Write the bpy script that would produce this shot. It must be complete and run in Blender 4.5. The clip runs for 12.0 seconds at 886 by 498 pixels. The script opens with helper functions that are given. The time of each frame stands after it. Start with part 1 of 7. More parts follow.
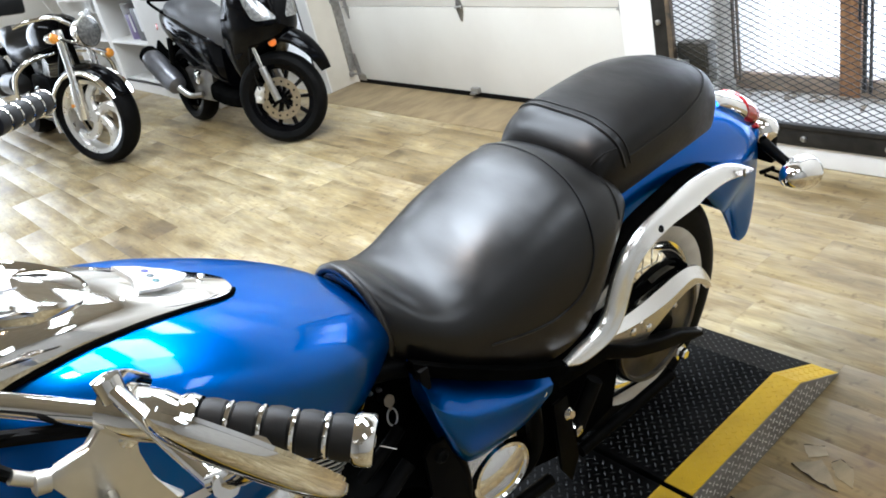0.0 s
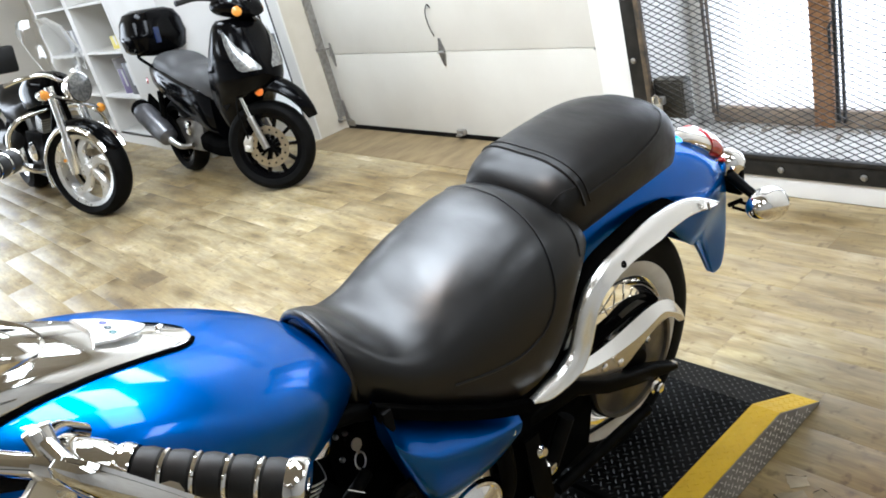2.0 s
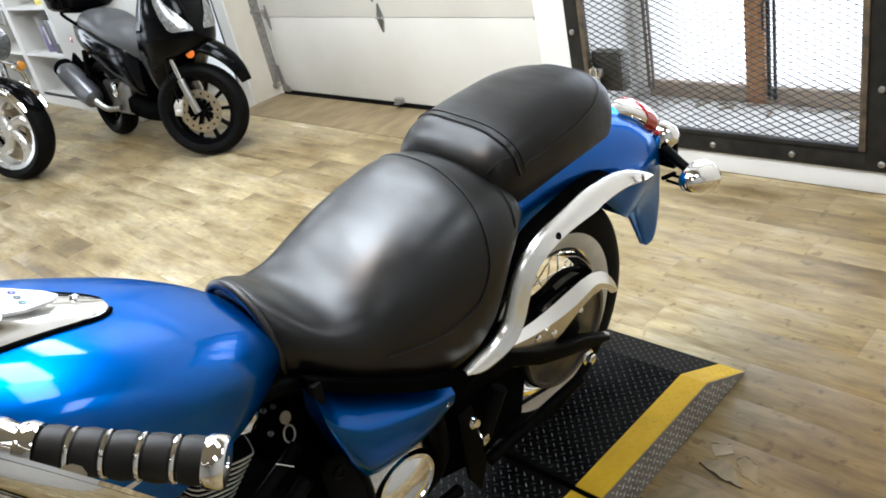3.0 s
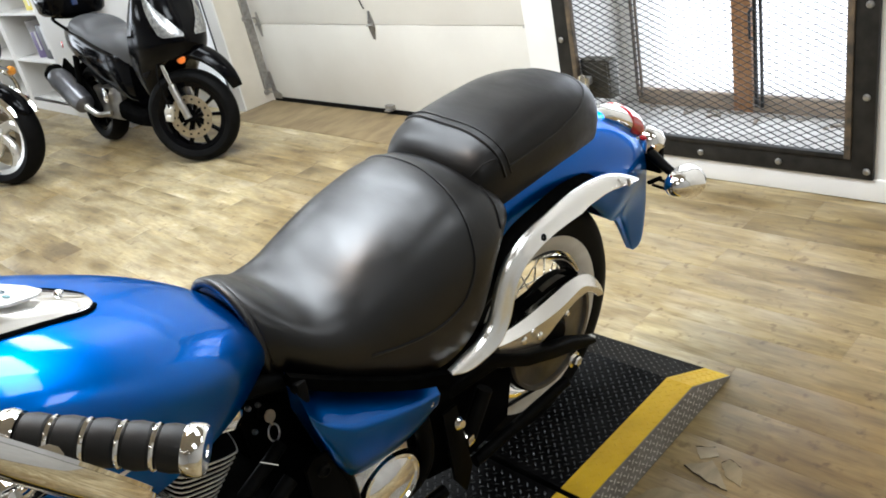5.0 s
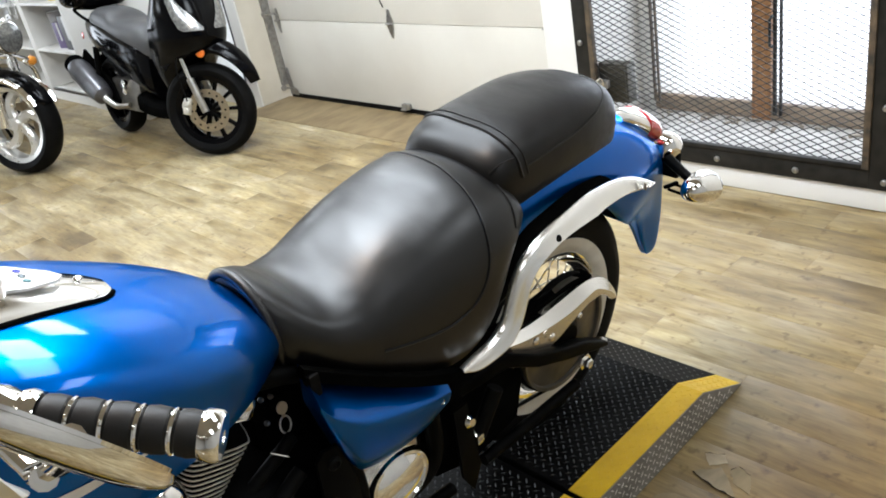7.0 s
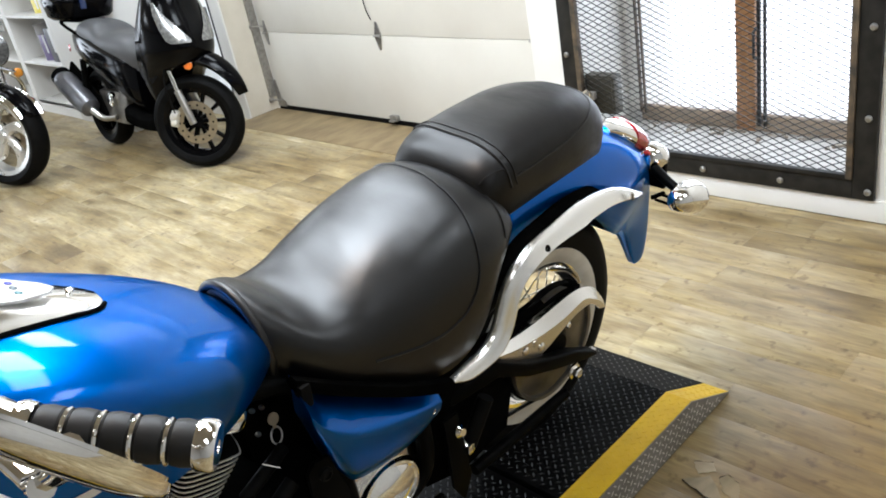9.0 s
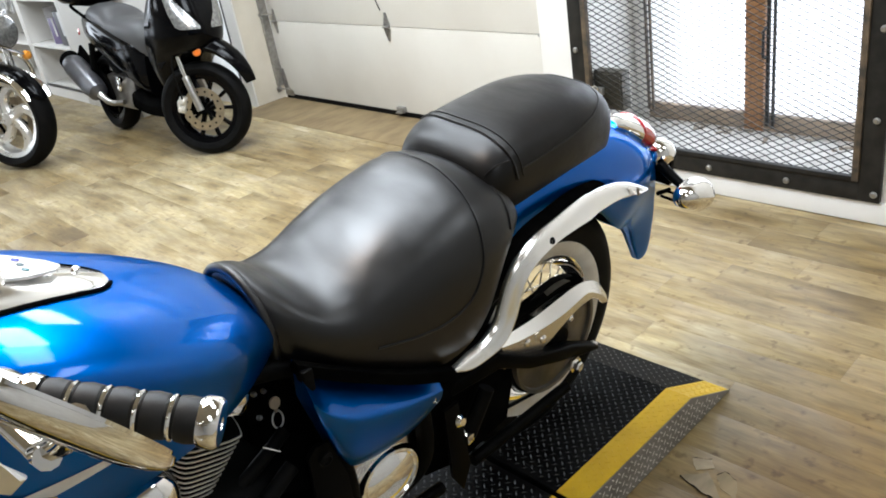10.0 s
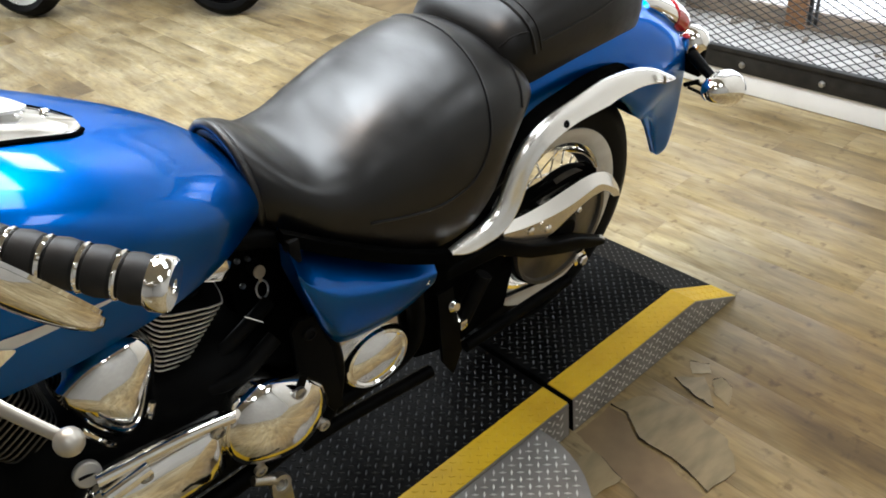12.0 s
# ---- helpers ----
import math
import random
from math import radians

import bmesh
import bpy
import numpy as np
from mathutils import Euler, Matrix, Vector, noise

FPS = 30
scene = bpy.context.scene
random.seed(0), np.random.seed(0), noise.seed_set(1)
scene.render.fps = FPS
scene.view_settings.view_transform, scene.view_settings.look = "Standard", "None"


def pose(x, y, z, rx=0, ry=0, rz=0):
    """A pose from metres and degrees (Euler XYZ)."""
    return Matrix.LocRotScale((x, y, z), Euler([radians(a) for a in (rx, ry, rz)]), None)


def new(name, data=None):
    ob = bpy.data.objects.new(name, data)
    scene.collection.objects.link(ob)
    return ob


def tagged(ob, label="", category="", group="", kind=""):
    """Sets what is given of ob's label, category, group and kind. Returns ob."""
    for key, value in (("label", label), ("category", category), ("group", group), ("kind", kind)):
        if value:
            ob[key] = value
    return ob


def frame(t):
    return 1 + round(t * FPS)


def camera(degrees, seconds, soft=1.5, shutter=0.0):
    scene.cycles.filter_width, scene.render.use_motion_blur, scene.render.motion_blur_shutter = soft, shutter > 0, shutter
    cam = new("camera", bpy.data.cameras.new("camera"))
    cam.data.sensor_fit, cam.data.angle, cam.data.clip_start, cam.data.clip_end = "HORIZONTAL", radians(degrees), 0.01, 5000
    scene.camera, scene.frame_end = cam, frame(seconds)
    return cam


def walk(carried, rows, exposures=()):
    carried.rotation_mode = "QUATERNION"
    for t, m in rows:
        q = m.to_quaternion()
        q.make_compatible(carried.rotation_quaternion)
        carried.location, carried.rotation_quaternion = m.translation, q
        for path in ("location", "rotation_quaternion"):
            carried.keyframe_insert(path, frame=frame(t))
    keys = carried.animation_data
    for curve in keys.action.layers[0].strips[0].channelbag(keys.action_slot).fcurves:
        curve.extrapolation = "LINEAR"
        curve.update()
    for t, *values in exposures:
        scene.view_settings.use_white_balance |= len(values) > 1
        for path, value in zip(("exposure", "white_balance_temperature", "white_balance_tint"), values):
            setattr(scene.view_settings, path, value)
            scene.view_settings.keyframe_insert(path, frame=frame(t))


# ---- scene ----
# World: the blue motorcycle stands along x, its rear axle at x = 0, its nose towards -x, its right side towards +y.
cam = camera(57.1, 12.0, soft=1.8)
PATH = [
    (0, -1.1766, -1.0559, 1.5207, 62.467, 12.464, -41.187),
    (0.2, -1.1551, -1.0483, 1.5199, 62.107, 11.287, -43.593),
    (0.5, -1.1406, -1.0688, 1.5189, 62.826, 11.428, -45.247),
    (1, -1.1343, -1.0934, 1.5158, 63.180, 11.687, -46.271),
    (1.5, -1.1416, -1.1056, 1.5020, 62.909, 12.389, -45.153),
    (1.7, -1.1390, -1.1113, 1.5073, 62.744, 12.822, -44.112),
    (2, -1.1367, -1.1167, 1.5166, 65.156, 14.198, -41.916),
    (2.5, -1.1223, -1.1179, 1.5105, 63.563, 13.181, -43.772),
    (3, -1.1161, -1.1012, 1.5026, 62.214, 11.749, -45.678),
    (3.5, -1.1161, -1.1023, 1.4987, 62.259, 12.110, -46.228),
    (5.5, -1.1232, -1.1219, 1.4892, 63.166, 10.956, -45.623),
    (6, -1.1253, -1.1225, 1.4961, 63.616, 11.199, -44.717),
    (6.5, -1.1282, -1.1167, 1.4934, 63.692, 10.923, -44.645),
    (7, -1.1311, -1.1169, 1.4885, 63.120, 10.181, -44.639),
    (7.2, -1.1282, -1.1179, 1.4873, 62.893, 10.213, -45.283),
    (8.8, -1.1403, -1.1141, 1.4866, 63.380, 10.263, -44.695),
    (9, -1.1402, -1.1213, 1.4926, 63.744, 10.032, -45.538),
    (9.5, -1.1457, -1.1264, 1.4904, 63.906, 9.182, -45.186),
    (10, -1.1477, -1.1234, 1.4870, 63.467, 8.842, -44.688),
    (10.5, -1.1402, -1.1238, 1.4782, 62.341, 9.379, -46.119),
    (11, -1.1434, -1.1258, 1.4745, 61.037, 10.479, -48.957),
    (11.2, -1.1773, -1.1181, 1.4855, 60.747, 10.103, -46.871),
    (11.5, -1.2116, -1.0944, 1.4648, 57.207, 7.872, -45.746),
    (11.7, -1.1903, -1.1007, 1.4313, 55.138, 7.352, -46.279),
    (12, -1.0899, -1.0851, 1.4275, 55.936, 5.633, -41.694),
]
EXPO = -0.09
walk(cam, [(t, pose(*row)) for t, *row in PATH], [(0.0, EXPO + 0.06, 5760, 10), (2.0, EXPO + 0.03, 5850, 10), (5.5, EXPO, 6050, 10), (9.0, EXPO, 5940, 10), (12.0, EXPO - 0.08, 6130, 10)])

# ---- light ----
WALL_X, DOOR_X = 1.757, 2.0
world = bpy.data.worlds.new("world")
scene.world = world
world.use_nodes = True
sky = world.node_tree.nodes.new("ShaderNodeTexSky")
sky.sky_type, sky.sun_disc, sky.sun_elevation, sky.sun_rotation = "NISHITA", False, radians(40), radians(60)
world.node_tree.links.new(sky.outputs[0], world.node_tree.nodes["Background"].inputs[0])
world.node_tree.nodes["Background"].inputs[1].default_value = 0.1


def area(name, m, sx, sy, watts, colour):
    lamp = bpy.data.lights.new(name, "AREA")
    lamp.shape, lamp.size, lamp.size_y, lamp.energy, lamp.color = "RECTANGLE", sx, sy, watts, colour
    ob = new(name, lamp)
    ob.matrix_world = m
    return ob


# added lights out of view, placed for the seat's sheen and the rail's reflections
LAMPS = [(-0.45, 0.80, 46), (-0.45, 2.05, 30), (0.32, 0.95, 46), (1.15, 2.5, 34), (0.25, -0.25, 16), (0.95, -2.2, 12), (0.75, 4.9, 33), (-0.9, 4.6, 28), (-1.2, -2.3, 7), (-2.4, 6.4, 26)]
WARM_SPOT = (-0.80, 0.28)
for lx, ly, watts in LAMPS:
    area("added_light", pose(lx, ly, 2.86, 0, 0, 0), 0.5, 1.2, watts * 1.06, (0.93, 0.98, 1.0))
# added warm lamp out of view, gives the seat its warm spot
area("warm_spot_light", pose(*WARM_SPOT, 2.93, 0, 0, 0), 0.24, 0.24, 22, (1.0, 0.70, 0.46))
area("window_light", pose(2.12, 0.45, 1.0, 0, 90, 0), 1.6, 1.1, 8, (0.88, 0.95, 1.0))
# added fill from the unseen north end of the room
area("north_fill_light", pose(-2.0, 9.7, 1.5, -90, 0, 0), 5.0, 2.2, 110, (0.90, 0.96, 1.0))


# ---- mesh tools ----
def catmull(keys, n):
    """n points along a smooth curve through keys (tuples of any length)."""
    k = np.array(keys, float)
    k = np.vstack([2 * k[0] - k[1], k, 2 * k[-1] - k[-2]])
    out = []
    for s in np.linspace(0, len(k) - 3 - 1e-9, n):
        i, u = int(s), s - int(s)
        a, b, c, d = k[i:i + 4]
        out.append(0.5 * (2 * b + (c - a) * u + (2 * a - 5 * b + 4 * c - d) * u * u + (3 * b - a - 3 * c + d) * u ** 3))
    return np.array(out)


def curve1(keys, x):
    """A smooth value at x through keys of (x, value)."""
    xs, vs = zip(*keys)
    x = min(max(x, xs[0]), xs[-1])
    i = max(j for j in range(len(xs) - 1) if xs[j] <= x)
    m = [(vs[min(j + 1, len(xs) - 1)] - vs[max(j - 1, 0)]) / (xs[min(j + 1, len(xs) - 1)] - xs[max(j - 1, 0)]) for j in (i, i + 1)]
    h = xs[i + 1] - xs[i]
    u = (x - xs[i]) / h
    return (2 * u ** 3 - 3 * u * u + 1) * vs[i] + (u ** 3 - 2 * u * u + u) * h * m[0] + (3 * u * u - 2 * u ** 3) * vs[i + 1] + (u ** 3 - u * u) * h * m[1]


def loft(bm, rings, closed=True, caps=True):
    vs = [[bm.verts.new(p) for p in ring] for ring in rings]
    n = len(vs[0])
    for a, b in zip(vs, vs[1:]):
        for i in range(n if closed else n - 1):
            j = (i + 1) % n
            bm.faces.new((a[i], a[j], b[j], b[i]))
    if caps:
        bm.faces.new(vs[0][::-1])
        bm.faces.new(vs[-1])
    return bm


def tube(bm, pts, r, seg=10, smooth=0, flat=1.0):
    """A round bar along pts; r a number or one for each point; smooth: points of a curve through pts."""
    pts = np.array(pts, float)
    r = np.full(len(pts), r) if np.isscalar(r) else np.array(r, float)
    if smooth:
        both = catmull([(*p, q) for p, q in zip(pts, r)], smooth)
        pts, r = both[:, :3], np.maximum(both[:, 3], 1e-4)
    rings, side = [], None
    for i, p in enumerate(pts):
        d = Vector(pts[min(i + 1, len(pts) - 1)] - pts[max(i - 1, 0)]).normalized()
        if side is None:
            side = d.orthogonal().normalized()
        side = (side - d * side.dot(d)).normalized()
        up = d.cross(side)
        rings.append([Vector(p) + (side * math.cos(a) + up * math.sin(a) * flat) * r[i] for a in np.linspace(0, 2 * math.pi, seg, endpoint=False)])
    return loft(bm, rings)


def ring_tube(bm, centre, normal, radius, r, seg=40, tseg=8, sx=1.0):
    """A closed ring of round section."""
    n = Vector(normal).normalized()
    u = n.orthogonal().normalized()
    v = n.cross(u)
    rows = []
    for a in np.linspace(0, 2 * math.pi, seg, endpoint=False):
        o = u * math.cos(a) + v * math.sin(a)
        rows.append([bm.verts.new(Vector(centre) + o * (radius + r * math.cos(b)) + n * r * math.sin(b) * sx) for b in np.linspace(0, 2 * math.pi, tseg, endpoint=False)])
    for i in range(seg):
        a, b = rows[i], rows[(i + 1) % seg]
        for j in range(tseg):
            bm.faces.new((a[j], a[(j + 1) % tseg], b[(j + 1) % tseg], b[j]))
    return bm


def lathe(bm, profile, centre, axis, seg=32, sy=1.0):
    """profile: (radius, height along axis); closes at radius 0."""
    n = Vector(axis).normalized()
    u = Vector((1, 0, 0)) if abs(n.x) < 0.7 else Vector((0, 0, 1))
    u = (u - n * u.dot(n)).normalized()
    v = n.cross(u)
    rings = []
    for rad, h in profile:
        rings.append([Vector(centre) + n * h + (u * math.cos(a) + v * math.sin(a) * sy) * max(rad, 1e-4) for a in np.linspace(0, 2 * math.pi, seg, endpoint=False)])
    return loft(bm, rings, caps=profile[0][0] < 1e-3)


def box(bm, x0, x1, y0, y1, z0, z1, bevel=0.0, m=None):
    ret = bmesh.ops.create_cube(bm, size=1.0, matrix=Matrix.Translation(((x0 + x1) / 2, (y0 + y1) / 2, (z0 + z1) / 2)) @ Matrix.Diagonal((x1 - x0, y1 - y0, z1 - z0, 1)))
    vs = ret["verts"]
    if bevel:
        es = list({e for v in vs for e in v.link_edges})
        made = bmesh.ops.bevel(bm, geom=es, offset=bevel, segments=2, affect="EDGES", profile=0.6)
        vs = list({v for f in made["faces"] for v in f.verts} | {v for v in vs if v.is_valid})
    if m is not None:
        bmesh.ops.transform(bm, matrix=m, verts=vs)
    return bm


def slab(bm, outline, thick, m, bevel=0.0):
    """A plate: outline in its own x, y; thick along its z, from 0 up; placed by m."""
    low = [bm.verts.new((x, y, 0)) for x, y in outline]
    high = [bm.verts.new((x, y, thick)) for x, y in outline]
    n = len(outline)
    faces = [bm.faces.new(low[::-1]), bm.faces.new(high)]
    for i in range(n):
        faces.append(bm.faces.new((low[i], low[(i + 1) % n], high[(i + 1) % n], high[i])))
    vs = low + high
    if bevel:
        es = list({e for f in faces[:2] for e in f.edges})
        made = bmesh.ops.bevel(bm, geom=es, offset=bevel, segments=2, affect="EDGES", profile=0.6)
        vs = list({v for f in made["faces"] for v in f.verts} | {v for v in vs if v.is_valid})
    bmesh.ops.transform(bm, matrix=m, verts=vs)
    return bm


def dome(bm, outline, depth, m, edge=0.5, crown=0.06):
    """A rounded cover: an outline in its own x, y that rises to depth with a soft shoulder."""
    c = np.mean(np.array(outline), 0)
    rings = []
    for s, h in ((1.0, 0.0), (1.0, edge), (0.985, edge + (1 - edge) * 0.45), (0.955, edge + (1 - edge) * 0.78), (0.90, 0.97), (0.80, 1.0 + crown * 0.3), (0.65, 1.0 + crown * 0.62), (0.5, 1.0 + crown * 0.9), (0.3, 1.0 + crown * 1.15), (0.12, 1.0 + crown * 1.25)):
        rings.append([m @ Vector((c[0] + (x - c[0]) * s, c[1] + (y - c[1]) * s, depth * h)) for x, y in outline])
    return loft(bm, rings)


SIDE = Matrix(((1, 0, 0, 0), (0, 0, -1, 0), (0, 1, 0, 0), (0, 0, 0, 1)))  # a plate's x, y to world x, z; its thickness towards -y


def mesh_of(name, bm, material, sharp=40):
    bmesh.ops.recalc_face_normals(bm, faces=bm.faces)
    me = bpy.data.meshes.new(name)
    bm.to_mesh(me)
    bm.free()
    me.polygons.foreach_set("use_smooth", [True] * len(me.polygons))
    me.set_sharp_from_angle(angle=radians(sharp))
    me.materials.append(material)
    return me


def part(name, bm, material, parent=None, label="", m=None, sharp=40):
    if m is not None:
        bmesh.ops.transform(bm, matrix=m, verts=bm.verts)
    ob = new(name, mesh_of(name, bm, material, sharp))
    ob.parent = parent
    if label:
        ob["label"] = label
    return ob


def thing(name, label, category, group="", kind="", m=None):
    ob = new(name)
    ob.empty_display_size = 0.1
    if m is not None:
        ob.matrix_world = m
    return tagged(ob, label, category, group, kind)


def B():
    return bmesh.new()


# ---- materials ----
def mat(name, colour, rough=0.5, metal=0.0, colour2=None, scale=8.0, bump=0.0, bump_scale=60.0, coat=0.0, rough_var=0.1, stretch=None, spec=0.5, tint=None):
    ma = bpy.data.materials.new(name)
    ma.use_nodes = True
    t = ma.node_tree
    n, l = t.nodes, t.links
    p = n["Principled BSDF"]
    p.inputs["Metallic"].default_value, p.inputs["Coat Weight"].default_value = metal, coat
    p.inputs["Specular IOR Level"].default_value = spec
    p.inputs["Coat Roughness"].default_value = 0.06 if tint else 0.04
    p.inputs["Specular Tint"].default_value = (*(tint or (1, 1, 1)), 1)
    co = n.new("ShaderNodeTexCoord")
    mp = n.new("ShaderNodeMapping")
    mp.inputs["Scale"].default_value = stretch or (1, 1, 1)
    l.new(co.outputs["Object"], mp.inputs[0])
    big, fine = n.new("ShaderNodeTexNoise"), n.new("ShaderNodeTexNoise")
    big.inputs["Scale"].default_value, big.inputs["Detail"].default_value = scale, 5
    fine.inputs["Scale"].default_value, fine.inputs["Detail"].default_value = bump_scale, 3
    for x in (big, fine):
        l.new(mp.outputs[0], x.inputs["Vector"])
    mix = n.new("ShaderNodeMix")
    mix.data_type = "RGBA"
    mix.inputs["A"].default_value = (*colour, 1)
    mix.inputs["B"].default_value = (*(colour2 or [c * 0.82 for c in colour]), 1)
    ramp = n.new("ShaderNodeMapRange")
    ramp.inputs["From Min"].default_value, ramp.inputs["From Max"].default_value = 0.35, 0.68
    l.new(big.outputs["Fac"], ramp.inputs["Value"])
    l.new(ramp.outputs[0], mix.inputs["Factor"])
    l.new(mix.outputs["Result"], p.inputs["Base Color"])
    rr = n.new("ShaderNodeMapRange")
    rr.inputs["To Min"].default_value, rr.inputs["To Max"].default_value = max(rough - rough_var, 0.02), min(rough + rough_var, 1)
    l.new(big.outputs["Fac"], rr.inputs["Value"])
    l.new(rr.outputs[0], p.inputs["Roughness"])
    if bump:
        b = n.new("ShaderNodeBump")
        b.inputs["Strength"].default_value, b.inputs["Distance"].default_value = bump, 0.002
        l.new(fine.outputs["Fac"], b.inputs["Height"])
        l.new(b.outputs[0], p.inputs["Normal"])
    return ma


def glow(name, colour, strength):
    ma = bpy.data.materials.new(name)
    ma.use_nodes = True
    p = ma.node_tree.nodes["Principled BSDF"]
    p.inputs["Base Color"].default_value = (*colour, 1)
    p.inputs["Emission Color"].default_value = (*colour, 1)
    p.inputs["Emission Strength"].default_value = strength
    return ma


def glass(name, colour, rough=0.02):
    ma = bpy.data.materials.new(name)
    ma.use_nodes = True
    p = ma.node_tree.nodes["Principled BSDF"]
    p.inputs["Base Color"].default_value = (*colour, 1)
    p.inputs["Roughness"].default_value, p.inputs["Transmission Weight"].default_value = rough, 1.0
    return ma


def worn_leather(name, colour, rough, spec, wax):
    """Smooth hide: pores, soft creases, rubbed patches and fine scuffs."""
    ma = mat(name, colour, rough, colour2=[c * 1.7 for c in colour], scale=9, bump=0.03, bump_scale=420, rough_var=0.06, spec=spec)
    n, l = ma.node_tree.nodes, ma.node_tree.links
    p = n["Principled BSDF"]
    p.inputs["Coat Weight"].default_value, p.inputs["Coat Roughness"].default_value = wax, 0.56
    co, mp = n.new("ShaderNodeTexCoord"), n.new("ShaderNodeMapping")
    mp.inputs["Scale"].default_value, mp.inputs["Rotation"].default_value = (1.0, 0.30, 1.0), (0, 0, 0.5)
    l.new(co.outputs["Object"], mp.inputs[0])
    crease, rub, scuff = n.new("ShaderNodeTexNoise"), n.new("ShaderNodeTexNoise"), n.new("ShaderNodeTexNoise")
    for node, scale, detail, twist in ((crease, 26, 3, 0.8), (rub, 13, 4, 0.6), (scuff, 95, 4, 0.3)):
        node.inputs["Scale"].default_value, node.inputs["Detail"].default_value, node.inputs["Distortion"].default_value = scale, detail, twist
        l.new(mp.outputs[0], node.inputs["Vector"])
    fine = n.new("ShaderNodeMapRange")
    fine.inputs["From Min"].default_value, fine.inputs["From Max"].default_value = 0.35, 0.65
    fine.inputs["To Min"].default_value, fine.inputs["To Max"].default_value = -0.025, 0.025
    l.new(scuff.outputs["Fac"], fine.inputs["Value"])
    wide = n.new("ShaderNodeMapRange")
    wide.inputs["From Min"].default_value, wide.inputs["From Max"].default_value = 0.35, 0.65
    wide.inputs["To Min"].default_value, wide.inputs["To Max"].default_value = rough - 0.07, rough + 0.07
    l.new(rub.outputs["Fac"], wide.inputs["Value"])
    add = n.new("ShaderNodeMath")
    l.new(wide.outputs[0], add.inputs[0])
    l.new(fine.outputs[0], add.inputs[1])
    l.new(add.outputs[0], p.inputs["Roughness"])
    b = n.new("ShaderNodeBump")
    b.inputs["Strength"].default_value, b.inputs["Distance"].default_value = 0.22, 0.0016
    l.new(crease.outputs["Fac"], b.inputs["Height"])
    pores = next(x for x in n if x.type == "BUMP" and x is not b and x.name != b.name)
    l.new(pores.outputs[0], b.inputs["Normal"])
    l.new(b.outputs[0], p.inputs["Normal"])
    return ma


LEATHER = worn_leather("leather", (0.0014, 0.0013, 0.0013), 0.375, 0.52, 0.0)
PILLION = worn_leather("pillion_leather", (0.0045, 0.0041, 0.0038), 0.38, 0.24, 0.05)
BLUE = mat("blue_paint", (0.0, 0.100, 0.43), 0.33, 0.94, colour2=(0.0, 0.092, 0.40), scale=5, coat=0.5, rough_var=0.02, spec=0.1, tint=(0.3, 0.6, 1.0))
CHROME = mat("chrome", (0.92, 0.905, 0.88), 0.06, 1.0, colour2=(0.88, 0.865, 0.83), scale=10, rough_var=0.012)
POLISH = mat("buffed_alloy", (0.93, 0.92, 0.89), 0.24, 1.0, colour2=(0.88, 0.87, 0.84), scale=10, rough_var=0.05)
BRUSHED = mat("satin_metal", (0.55, 0.54, 0.51), 0.32, 1.0, colour2=(0.42, 0.41, 0.39), scale=25, bump=0.15, bump_scale=200)
DULL = mat("dull_aluminium", (0.22, 0.205, 0.18), 0.42, 0.8, colour2=(0.13, 0.12, 0.105), scale=14, bump=0.05, bump_scale=160)
BLACK = mat("black_enamel", (0.0018, 0.0018, 0.0018), 0.42, colour2=(0.004, 0.004, 0.0037), scale=20, bump=0.03, bump_scale=150, spec=0.03)
FLAT = mat("black_plastic", (0.002, 0.002, 0.002), 0.6, colour2=(0.004, 0.004, 0.0037), scale=20, bump=0.06, bump_scale=260, spec=0.0)
RUBBER = mat("rubber", (0.003, 0.003, 0.003), 0.6, colour2=(0.006, 0.0058, 0.0055), scale=18, bump=0.08, bump_scale=180, spec=0.06)
GRIP = mat("grip_rubber", (0.008, 0.0077, 0.0072), 0.55, colour2=(0.014, 0.0135, 0.0125), scale=25, bump=0.08, bump_scale=260, spec=0.3)
WHITEWALL = mat("white_rubber", (0.72, 0.69, 0.62), 0.5, colour2=(0.62, 0.58, 0.5), scale=20, bump=0.1)
GLOSS_BLACK = mat("gloss_black", (0.0012, 0.0012, 0.0014), 0.13, colour2=(0.002, 0.002, 0.0024), scale=6, rough_var=0.03, spec=0.10)
VINYL = mat("seat_vinyl", (0.05, 0.05, 0.052), 0.5, colour2=(0.065, 0.065, 0.067), scale=12, bump=0.2, bump_scale=300)
WHITE = mat("white_wall_paint", (0.78, 0.765, 0.73), 0.6, colour2=(0.72, 0.70, 0.66), scale=2.5, bump=0.12, bump_scale=90)
CREAM = mat("cream_door_paint", (0.69, 0.665, 0.60), 0.5, colour2=(0.63, 0.60, 0.535), scale=1.8, bump=0.04, bump_scale=120)
BEIGE = mat("beige_paint", (0.66, 0.61, 0.51), 0.6, colour2=(0.58, 0.53, 0.43), scale=4, bump=0.15, bump_scale=90)
UNSEEN_GREY = mat("unseen_wall_grey", (0.42, 0.415, 0.40), 0.7, colour2=(0.38, 0.375, 0.36), scale=3)
CEILING = mat("tan_ceiling_board", (0.38, 0.345, 0.285), 0.8, colour2=(0.33, 0.295, 0.24), scale=3)
FITTING = mat("white_enamel", (0.75, 0.75, 0.74), 0.4, scale=20)
STEEL_DARK = mat("dark_steel", (0.012, 0.0115, 0.011), 0.5, 0.2, colour2=(0.028, 0.026, 0.023), scale=16, bump=0.1, bump_scale=120, spec=0.3)
RUSTY = mat("rusty_steel", (0.05, 0.042, 0.034), 0.6, 0.2, colour2=(0.16, 0.115, 0.07), scale=22, bump=0.15, bump_scale=130)
